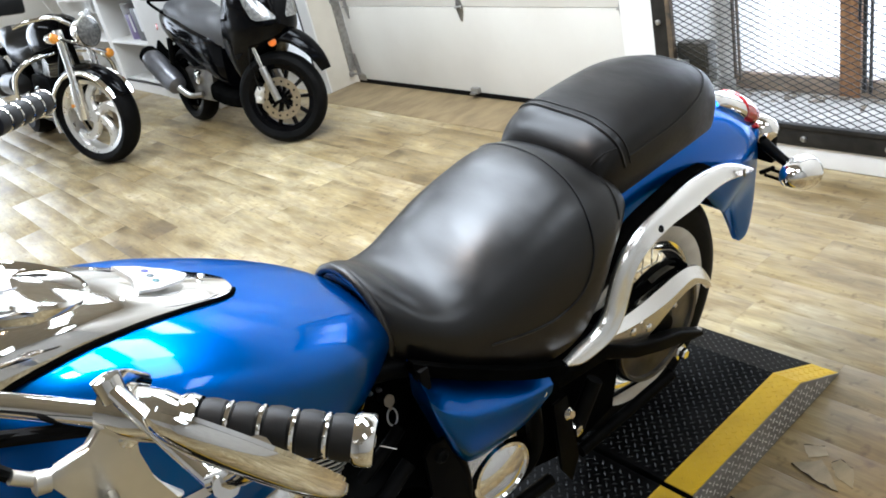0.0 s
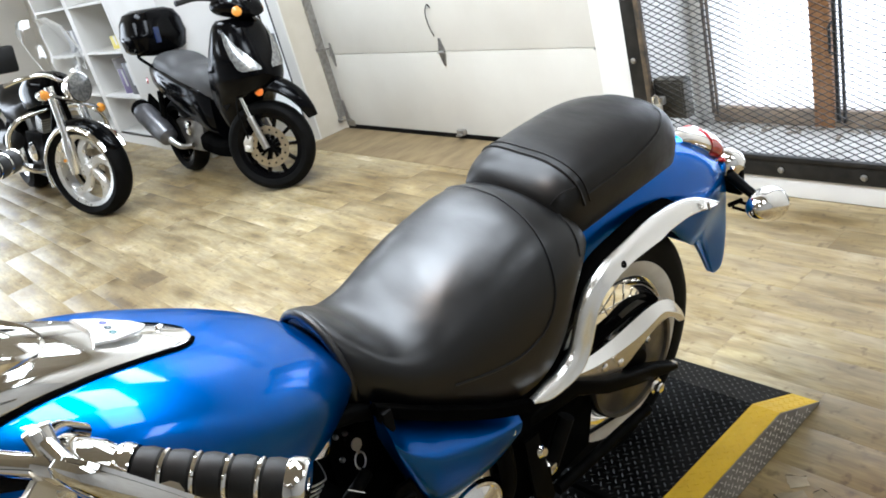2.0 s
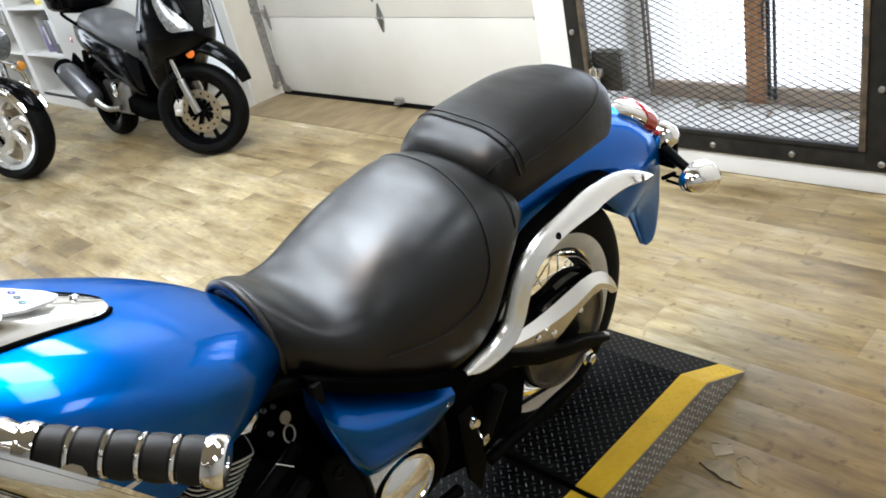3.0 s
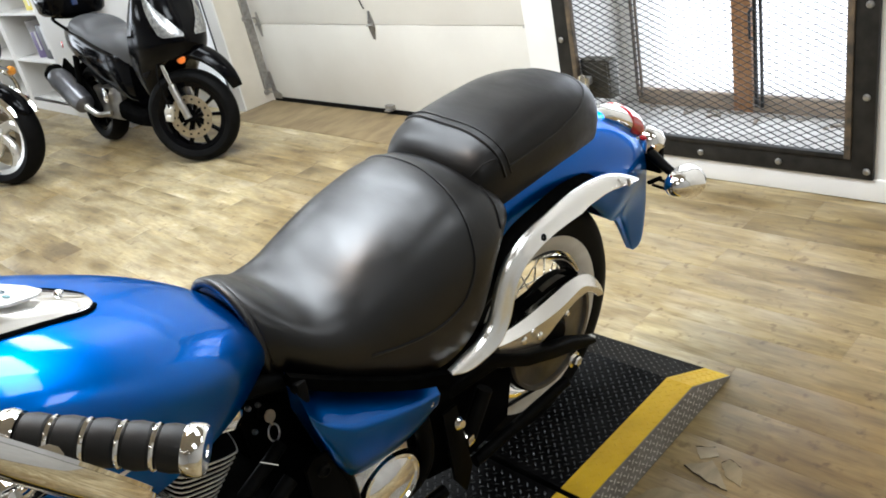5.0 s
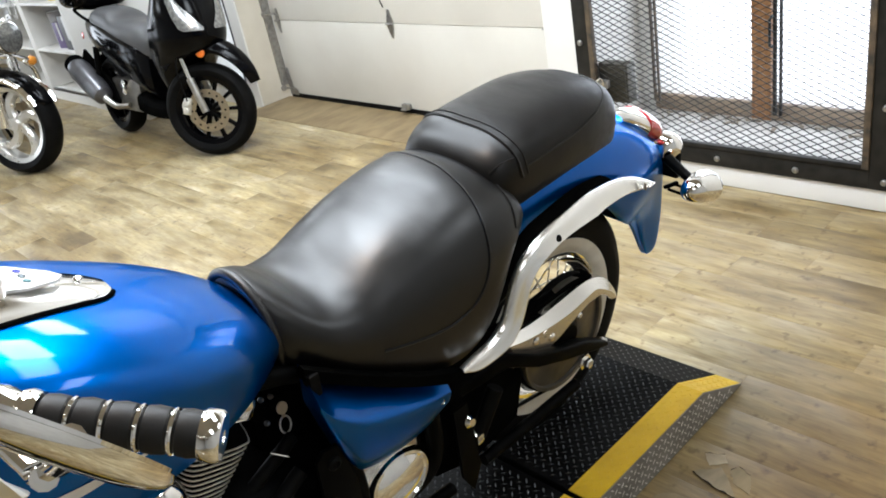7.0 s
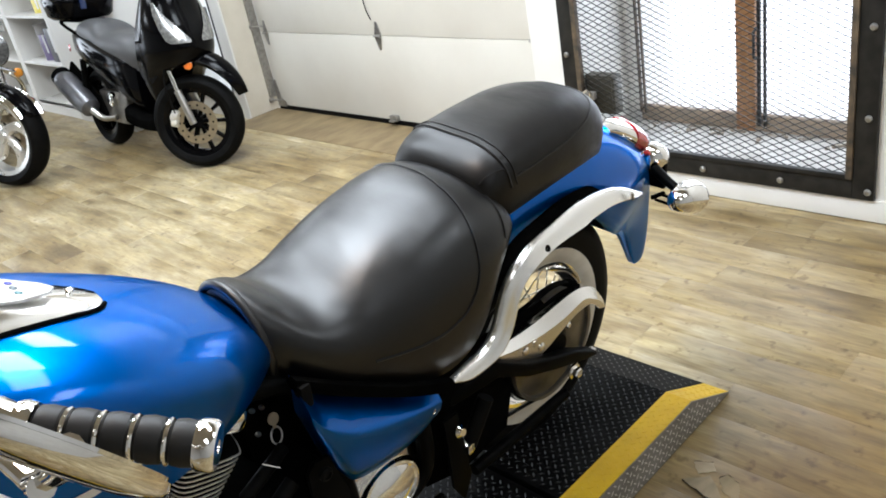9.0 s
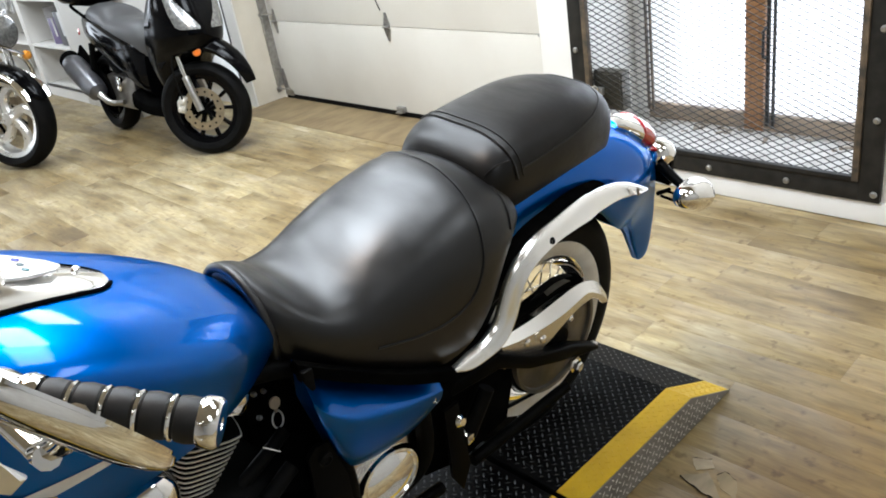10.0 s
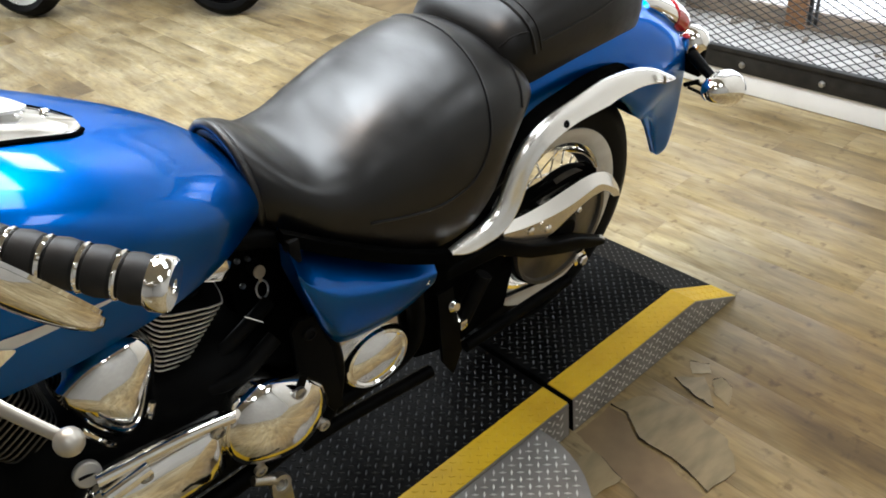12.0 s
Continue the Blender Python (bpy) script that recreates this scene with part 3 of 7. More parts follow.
pl = thing("padlock", "pale padlock with shackle on the screen frame", "padlock", m=pose(WALL_X - 0.045, 1.035, 0.29))
part("body", box(B(), -0.012, 0.012, -0.022, 0.022, 0.05, 0.10, 0.004), mat("lock_body", (0.6, 0.56, 0.45), 0.35, 0.7, scale=40), pl)
part("shackle", tube(B(), [(0, -0.015, 0.10), (0, -0.015, 0.13), (0, 0, 0.142), (0, 0.015, 0.13), (0, 0.015, 0.10)], 0.004, 8, smooth=20), CHROME, pl)
part("hasp", box(B(), 0.004, 0.03, -0.03, 0.03, 0.095, 0.13, 0.003), GALV, pl)


# ---- tread ramp ----
def treads(rect, z_of, step=0.0185, side=False, skip=None):
    """Raised lozenges of tread plate, in two crossing directions, over a rectangle of plan (or of a side)."""
    verts, faces = [], []
    (a0, a1), (b0, b1) = rect
    d = step * math.sqrt(2)
    na, nb = int((a1 - a0) / d * 2) + 1, int((b1 - b0) / d * 2) + 1
    for i in range(na):
        for j in range(nb):
            if (i + j) % 2:
                continue
            ca, cb = a0 + (i + 0.5) * d / 2, b0 + (j + 0.5) * d / 2
            if ca > a1 - 0.006 or cb > b1 - 0.006 or (skip and skip(ca, cb)):
                continue
            ang = math.pi / 4 if (i // 1) % 2 else -math.pi / 4
            ux, uy = math.cos(ang), math.sin(ang)
            n = len(verts)
            for du, dv, h in ((-0.0090, 0, 0), (0, -0.0026, 0), (0.0090, 0, 0), (0, 0.0026, 0), (-0.004, 0, 0.0015), (0.004, 0, 0.0015)):
                verts.append(z_of(ca + du * ux - dv * uy, cb + du * uy + dv * ux, h))
            faces += [(n, n + 1, n + 4), (n + 1, n + 5, n + 4), (n + 1, n + 2, n + 5), (n + 2, n + 3, n + 5), (n + 3, n + 4, n + 5), (n + 3, n, n + 4)]
    return verts, faces


def tread_part(name, data, material, parent, label):
    me = bpy.data.meshes.new(name)
    me.from_pydata(data[0], [], data[1])
    me.materials.append(material)
    o = new(name, me)
    o.parent = parent
    o["label"], o["kind"] = label, "stuff"
    return o


RY0, RY1, RZ = -0.205, 0.30, 0.103
RXB, RXT = 0.385, 0.580


def ramp_z(x):
    return RZ if x < RXB else RZ - (RZ - 0.006) * (x - RXB) / (RXT - RXB)


def ramp_piece(name, x0, x1, label):
    r = thing(name, label, "ramp", group="pieces of the display ramp")
    sloped = x1 > RXB
    prof = [(x0, 0.002), (x0, RZ)] + ([(RXB, RZ), (RXT, 0.006), (RXT, 0.002)] if sloped else [(x1, RZ), (x1, 0.002)])
    ys = -0.128
    b = B()
    loft(b, [[(x, ys, z) for x, z in prof], [(x, RY1, z) for x, z in prof]])
    part("deck", b, PLATE_BLACK, r, "black painted tread plate deck", sharp=20)
    b = B()
    loft(b, [[(x, RY0 + 0.003, z) for x, z in prof], [(x, ys - 0.0005, z) for x, z in prof]])
    part("edge_stripe", b, YELLOW, r, "worn yellow painted edge stripe", sharp=20)
    b = B()
    loft(b, [[(x, RY0, z - (0.002 if z > 0.05 else 0)) for x, z in prof], [(x, RY0 + 0.0025, z - (0.002 if z > 0.05 else 0)) for x, z in prof]])
    part("side_plate", b, PLATE_SILVER, r, "bare tread plate side", sharp=20)
    # thin black sheet puts in the shade of the narrow gap between the pieces
    xe = x0 if sloped else x1
    part("gap_shade", box(B(), xe - 0.0015, xe + 0.0015, RY0 + 0.001, RY1, 0.003, RZ - 0.003), PLATE_BLACK, r, "black sheet for the shade in the ramp gap")
    tread_part("tread", treads(((x0 + 0.01, x1 - 0.01), (ys, RY1)), lambda x, y, h: (x, y, ramp_z(x) + h)), TREAD_BLACK, r, "black raised treads")
    tread_part("tread", treads(((x0 + 0.01, x1 - 0.01), (RY0 + 0.004, ys)), lambda x, y, h: (x, y, ramp_z(x) + h)), YELLOW, r, "yellow raised treads")
    tread_part("tread", treads(((x0 + 0.005, x1 - 0.005), (0.004, RZ - 0.004)), lambda x, z, h: (x, RY0 - h, z), skip=lambda x, z: z > ramp_z(x) - 0.01), TREAD_SILVER, r, "bare raised treads")
    return r


ramp_piece("ramp_end", -0.088, RXT, "sloping end of tread plate ramp under the rear wheel")
ramp_piece("ramp_platform", -2.35, -0.104, "tread plate platform under the blue motorcycle")
wing = thing("ramp_wing", "rounded bare tread plate step beside the platform", "step plate")
out = [(-0.20, RY0 - 0.001)] + [(-0.42 + 0.22 * math.cos(a), RY0 - 0.03 - 0.24 * math.sin(a)) for a in np.linspace(0.0, math.pi, 24)] + [(-0.64, RY0 - 0.001)]
part("plate", slab(B(), out, 0.006, Matrix.Translation((0, 0, RZ - 0.012)), 0.001), PLATE_SILVER, wing)
inside = lambda x, y: y < RY0 - 0.03 and ((x + 0.42) / 0.21) ** 2 + ((y - RY0 + 0.03) / 0.23) ** 2 > 1
tread_part("tread", treads(((-0.635, -0.205), (RY0 - 0.27, RY0 - 0.004)), lambda x, y, h: (x, y, RZ - 0.006 + h), skip=inside), TREAD_SILVER, wing, "bare raised treads")
b = B()
box(b, -0.60, -0.24, RY0 - 0.03, RY0 - 0.002, 0.0, RZ - 0.012, 0.004)
part("bracket", b, PLATE_SILVER, wing)

# ---- blue motorcycle ----
# it leans on its side stand, towards its left
LEAN = Matrix.Translation((0, 0, 0.93)) @ Matrix.Rotation(radians(7.5), 4, "X") @ Matrix.Translation((0, 0, -0.93))
bike = thing("motorcycle", "blue cruiser motorcycle with black leather seats and chrome trim", "motorcycle", m=LEAN)


def upright(name, bm, material, parent=None, label="", m=None, sharp=40):
    """A part given where it stands in the room, not in the leaning motorcycle."""
    return part(name, bm, material, parent, label, LEAN.inverted() @ (m or Matrix()), sharp)


def arch(x, w, zt, z0, zb, n, inset=0.93, count=33, lean=0.0):
    """A ring across the motorcycle: up one side from zb, over a rounded top, down the other."""
    pts = [(x, -w * inset, zb), (x, -w * (inset + 1) / 2, (zb * 2 + z0) / 3)]
    for a in np.linspace(math.pi, 0, count):
        c, s = math.cos(a), math.sin(a)
        y = w * math.copysign(abs(c) ** (2 / n), c)
        z = z0 + (zt - z0) * abs(s) ** (2 / n)
        pts.append((x + lean * (z - z0), y, z))
    return pts + [(x, w * (inset + 1) / 2, (zb * 2 + z0) / 3), (x, w * inset, zb)]


def arches(bm, keys, steps, lean=0.0):
    return loft(bm, [arch(*k, lean=lean) for k in catmull(keys, steps)])


# driver's seat: x, half width, top, widest level, lower edge, roundness
SEAT = [(-0.652, 0.096, 0.927, 0.832, 0.800, 1.9), (-0.640, 0.108, 0.937, 0.830, 0.796, 2.0), (-0.610, 0.130, 0.919, 0.820, 0.782, 2.2), (-0.560, 0.156, 0.882, 0.797, 0.752, 2.5),
        (-0.500, 0.172, 0.884, 0.768, 0.718, 2.6), (-0.440, 0.187, 0.907, 0.752, 0.688, 2.6), (-0.370, 0.198, 0.933, 0.742, 0.662, 2.6), (-0.300, 0.203, 0.951, 0.752, 0.672, 2.5),
        (-0.240, 0.200, 0.961, 0.782, 0.715, 2.4), (-0.190, 0.190, 0.958, 0.820, 0.790, 2.3), (-0.150, 0.175, 0.944, 0.848, 0.830, 2.2), (-0.125, 0.160, 0.920, 0.856, 0.845, 2.2)]
seat = part("seat", arches(B(), SEAT, 60), LEATHER, bike, "smooth black leather driver's seat", sharp=60)


def over(keys, x, u, lift=0.0):
    """A point on the top of a lofted cover: x along it, u from -1 (left edge) to 1."""
    w, zt, z0, zb, n = [curve1([(k[0], k[i]) for k in keys], x) for i in range(1, 6)]
    a = math.pi / 2 * (1 - u)
    c, s = math.cos(a), abs(math.sin(a))
    k = 1 + lift / w
    return (x, w * k * math.copysign(abs(c) ** (2 / n), c), z0 + (zt - z0 + lift) * s ** (2 / n))


def seam(keys, spots, r, n, lift=0.0006):
    path = catmull(spots, n)
    return tube(B(), [over(keys, x, u, lift) for x, u in path], r, 6)


part("piping", seam(SEAT, [(-0.185, 0.70), (-0.200, 0.40), (-0.211, 0.0), (-0.222, -0.20), (-0.232, -0.42), (-0.246, -0.656), (-0.262, -0.84), (-0.295, -0.935), (-0.345, -0.965), (-0.41, -0.972), (-0.47, -0.975), (-0.50, -0.985)], 0.0024, 80), LEATHER, seat, "black leather seam piping")
part("piping", seam(SEAT, [(-0.148, 0.7), (-0.150, 0.2), (-0.152, -0.3), (-0.158, -0.65), (-0.170, -0.90)], 0.002, 40), LEATHER, seat, "black leather seam piping")
b = B()
tube(b, [(x + 0.002, y, z) for x, y, z in arch(-0.650, 0.099, 0.934, 0.830, 0.795, 1.95)[1:-1]], 0.009, 10)
part("front_roll", b, LEATHER, seat, "rolled leather front edge")

PIL = [(-0.166, 0.105, 0.945, 0.893, 0.866, 2.8), (-0.158, 0.124, 0.960, 0.897, 0.864, 3.0), (-0.135, 0.136, 0.979, 0.902, 0.862, 3.2), (-0.100, 0.141, 0.994, 0.906, 0.859, 3.4), (-0.04, 0.142, 1.002, 0.908, 0.862, 3.5),
       (0.05, 0.141, 1.008, 0.910, 0.866, 3.5), (0.12, 0.138, 1.009, 0.910, 0.866, 3.5), (0.18, 0.130, 1.003, 0.906, 0.862, 3.3), (0.23, 0.117, 0.990, 0.896, 0.854, 3.0), (0.265, 0.098, 0.970, 0.884, 0.846, 2.7), (0.288, 0.070, 0.943, 0.870, 0.836, 2.5), (0.298, 0.035, 0.91, 0.858, 0.830, 2.3)]
pillion = part("pillion", arches(B(), PIL, 64), PILLION, bike, "black leather passenger seat", sharp=60)
for dx, r in ((0.0, 0.0030), (0.016, 0.0016)):
    part("piping", seam(PIL, [(-0.086 + dx, 0.95), (-0.089 + dx, 0.5), (-0.099 + dx, 0.0), (-0.107 + dx, -0.4), (-0.104 + dx, -0.85), (-0.100 + dx, -0.97)], r, 60), PILLION, pillion, "stitched cross seam")
part("piping", seam(PIL, [(-0.158, -0.62), (-0.146, -0.60), (-0.128, -0.63), (-0.108, -0.70)], 0.0016, 24), PILLION, pillion, "stitched side seam")
part("piping", seam(PIL, [(-0.085, -0.90), (-0.02, -0.90), (0.057, -0.885), (0.115, -0.83), (0.165, -0.72), (0.215, -0.45), (0.235, 0.0), (0.225, 0.45), (0.165, 0.75), (0.05, 0.86), (-0.07, 0.9)], 0.0018, 100), PILLION, pillion, "seam round the top panel")

# fuel tank
TANK = [(-0.640, 0.088, 0.884, 0.842, 0.826, 1.9), (-0.655, 0.110, 0.910, 0.852, 0.830, 2.0), (-0.700, 0.148, 0.948, 0.870, 0.834, 2.3), (-0.760, 0.185, 0.981, 0.887, 0.834, 2.75), (-0.840, 0.211, 1.019, 0.902, 0.832, 3.2),
        (-0.920, 0.219, 1.057, 0.912, 0.829, 3.6), (-1.000, 0.219, 1.088, 0.918, 0.828, 3.7), (-1.080, 0.211, 1.107, 0.920, 0.829, 3.5), (-1.160, 0.191, 1.105, 0.920, 0.834, 3.0), (-1.220, 0.152, 1.072, 0.916, 0.850, 2.3), (-1.255, 0.10, 1.02, 0.915, 0.87, 2.2)]
tank = part("fuel_tank", arches(B(), TANK, 60), BLUE, bike, "glossy metallic blue fuel tank", sharp=60)
TR = TANK[::-1]


def tank_side(x, z):
    w, zt, z0, zb, n = [curve1([(k[0], k[i]) for k in TR], x) for i in range(1, 6)]
    if z <= z0:
        return w * (0.93 + 0.07 * max(0.0, min(1.0, (z - zb) / (z0 - zb))))
    return w * (1 - ((z - z0) / (zt - z0)) ** n) ** (1 / n)


# bright stripe and badge on the tank's left side
rows = []
for s in np.linspace(0, 1, 26):
    x = -1.19 + 0.29 * s
    zc = 0.918 - 0.012 * s
    h = 0.017 * (1 - s) ** 0.8 + 0.0008
    rows.append([(x, -tank_side(x, zc + d * h) - 0.0015, zc + d * h) for d in (-1, -0.4, 0.4, 1)])
part("stripe", loft(B(), rows, closed=False, caps=False), mat("white_stripe", (0.75, 0.76, 0.76), 0.3, scale=20, coat=1.0), tank, "white pointed stripe")
b = B()
rows = []
for x0, x1, s in ((-1.135, -1.03, 1),):
    for a in np.linspace(0, 1, 9):
        x = x0 + (x1 - x0) * a
        h = 0.034 * (1 - abs(2 * a - 1)) + 0.002
        rows.append([(x, -tank_side(x, 0.900 + d * h) - 0.004, 0.900 + d * h) for d in (-1, -0.5, 0, 0.5, 1)])
badge = part("badge", loft(b, rows, closed=False, caps=False), CHROME, tank, "chrome shield badge")
b = B()
lathe(b, [(0, 0), (0.013, 0), (0.013, 0.003), (0, 0.004)], (-1.083, -tank_side(-1.083, 0.900) - 0.004, 0.900), (0, -1, 0), 20)
part("badge_disc", b, mat("dull_red", (0.25, 0.03, 0.03), 0.4, scale=40), badge, "dull red round centre")

# chrome console with the gauge
CONS = [(-0.832, 0.016), (-0.842, 0.030), (-0.865, 0.046), (-0.92, 0.066), (-0.98, 0.085), (-1.04, 0.100), (-1.10, 0.107), (-1.16, 0.102), (-1.21, 0.08)]
rings = []
for x, w in catmull(CONS, 40):
    zt = curve1([(k[0], k[2]) for k in TR], x)
    n = curve1([(k[0], k[5]) for k in TR], x)
    z0 = curve1([(k[0], k[3]) for k in TR], x)
    tw = curve1([(k[0], k[1]) for k in TR], x)
    edge = z0 + (zt - z0) * (1 - (min(w / tw, 0.95)) ** n) ** (1 / n) + 0.001
    rise = curve1([(-1.25, 0.03), (-1.16, 0.05), (-1.07, 0.046), (-1.0, 0.032), (-0.95, 0.022), (-0.91, 0.014), (-0.86, 0.010), (-0.82, 0.006)], x)
    ring = []
    for u, k in ((-1, 0), (-0.985, 0.35), (-0.93, 0.72), (-0.82, 0.93), (-0.6, 1.0), (-0.3, 1.03), (0, 1.04), (0.3, 1.03), (0.6, 1.0), (0.82, 0.93), (0.93, 0.72), (0.985, 0.35), (1, 0)):
        base = edge + (zt - edge) * (1 - abs(u) ** 2)
        ring.append((x, u * w, base * (1 - k) + (max(zt, edge) + rise - 0.012 * abs(u) ** 2 * (w / 0.1)) * k))
    rings.append(ring + [(x, 0, edge - 0.02)])
console = part("console", loft(B(), rings), CHROME, bike, "chrome console on the fuel tank", sharp=50)
for sg in (-1, 1):
    b = B()
    tube(b, [(x, sg * (abs(k[0][1]) + 0.002), k[0][2] + 0.001) for k in rings[::2] for x in (k[0][0],)], 0.0035, 6)
    part("gasket", b, FLAT, console, "black rubber edge")
gm = Matrix.Translation((-1.078, 0, 1.152)) @ Matrix.Rotation(radians(27), 4, "Y") @ Matrix.Scale(1.06, 4)
b = B()
lathe(b, [(0, -0.02), (0.074, -0.02), (0.078, -0.005), (0.076, 0.006), (0.070, 0.009), (0.064, 0.004), (0.062, 0.0), (0, 0.0)], (0, 0, 0), (0, 0, 1), 48)
gauge = part("gauge_bezel", b, CHROME, console, "chrome gauge bezel", m=gm)
b = B()
lathe(b, [(0, 0.0005), (0.0615, 0.0005), (0.0615, 0.0015), (0, 0.002)], (0, 0, 0), (0, 0, 1), 40)
part("dial", b, DIAL, console, "white dial with dark marks", m=gm)
b = B()
for k in range(25):
    a = radians(-225 + k * 270 / 24)
    L = 0.010 if k % 2 == 0 else 0.006
    box(b, 0.056 - L, 0.056, -0.0008, 0.0008, 0.0022, 0.0027, m=Matrix.Rotation(a, 4, "Z"))
for k, (px, py, w) in enumerate(((0.012, 0.0, 0.022), (0.024, 0.0, 0.014))):
    box(b, px - 0.0016, px + 0.0016, py - w, py + w, 0.0022, 0.0027)
box(b, -0.004, 0.04, -0.0012, 0.0012, 0.0024, 0.0032, m=Matrix.Rotation(radians(205), 4, "Z"))
box(b, -0.035, -0.018, -0.016, 0.016, 0.0022, 0.0027)
part("dial_marks", b, CARD, console, "grey scale marks on the dial", m=gm)
b = B()
out = [(-0.018, -0.045), (0.012, -0.04), (0.055, -0.018), (0.068, 0), (0.055, 0.018), (0.012, 0.04), (-0.018, 0.045), (-0.008, 0.0)]
slab(b, out, 0.005, Matrix.Translation((-0.945, 0, 1.089)) @ Matrix.Rotation(radians(25), 4, "Y"), 0.0015)
plate = part("lamp_panel", b, DIAL, console, "white warning lamp panel")
for dy, col in ((0.018, (0.02, 0.03, 0.35)), (0.0, (0.03, 0.06, 0.08)), (-0.018, (0.03, 0.14, 0.16))):
    b = B()
    lathe(b, [(0, 0), (0.005, 0), (0.005, 0.001), (0, 0.0016)], (0, 0, 0), (0, 0, 1), 16)
    part("warning_lamp", b, mat("lamp_cap", col, 0.2, scale=30), console, m=Matrix.Translation((-0.928, dy, 1.0870)) @ Matrix.Rotation(radians(25), 4, "Y"))
for px, py, pz in ((-0.885, 0.018, 1.055), (-0.862, 0.010, 1.043), (-0.985, -0.052, 1.104), (-0.985, 0.052, 1.104)):
    b = B()
    lathe(b, [(0, 0), (0.006, 0), (0.006, 0.002), (0.003, 0.004), (0, 0.004)], (px, py, pz), (0.2, 0, 1), 12)
    part("screw", b, CHROME, console)
b = B()
lathe(b, [(0, 0), (0.034, 0), (0.036, 0.006), (0.030, 0.014), (0.012, 0.017), (0, 0.017)], (-1.06, 0.118, 1.068), (0, 0.45, 1), 28)
part("filler_cap", b, CHROME, tank, "chrome filler cap")

# rear mudguard
# stations round the axle: angle, radius of the crown, radius of the lip, half width
MG = [(118, 0.466, 0.385, 0.112), (104, 0.459, 0.362, 0.115), (90, 0.459, 0.352, 0.117), (76, 0.476, 0.338, 0.117), (62, 0.496, 0.312, 0.116), (50, 0.520, 0.298, 0.113), (38, 0.545, 0.304, 0.106), (28, 0.563, 0.338, 0.083),
      (19, 0.573, 0.382, 0.050), (11, 0.571, 0.424, 0.027), (5, 0.570, 0.446, 0.017), (0, 0.567, 0.462, 0.012), (-3.5, 0.564, 0.476, 0.010), (-6, 0.559, 0.488, 0.009), (-7.6, 0.552, 0.498, 0.0075), (-8.4, 0.540, 0.512, 0.005)]
outer = []
for ang, rs, rl, w in catmull(MG, 64):
    c, sn = math.cos(radians(ang)), math.sin(radians(ang))
    o = []
    for u in np.linspace(-1, 1, 29):
        r = rs + (rl - rs) * abs(u) ** 2.1
        y = w * math.copysign(math.sin(min(abs(u), 1) * math.pi / 2) ** 0.85, u)
        o.append((0.072 + r * c, y, 0.420 + r * sn))
    outer.append(o)
mud = part("rear_mudguard", loft(B(), outer, closed=False, caps=False), BLUE, bike, "blue painted flared rear mudguard", sharp=60)
skin = mud.modifiers.new("skin", "SOLIDIFY")
skin.thickness, skin.offset = 0.002, -1.0
web = [[Vector(o[0]).lerp(Vector(o[-1]), k) + Vector((0.004, 0, 0)) for k in (0.04, 0.35, 0.65, 0.96)] for o in outer[-38:]]
lip = part("closing_lip", loft(B(), web, closed=False, caps=False), BLUE, mud, sharp=60)
lip_skin = lip.modifiers.new("skin", "SOLIDIFY")
lip_skin.thickness = 0.002
rings = []
for a in np.linspace(radians(48), radians(150), 30):
    c = [(0.072 + 0.345 * math.cos(a), y, 0.420 + 0.345 * math.sin(a)) for y in np.linspace(-0.1, 0.1, 7)]
    d = [(0.072 + 0.338 * math.cos(a), y, 0.420 + 0.338 * math.sin(a)) for y in np.linspace(0.1, -0.1, 7)]
    rings.append(c + d)
part("inner_mudguard", loft(B(), rings), FLAT, bike, "black inner mudguard")


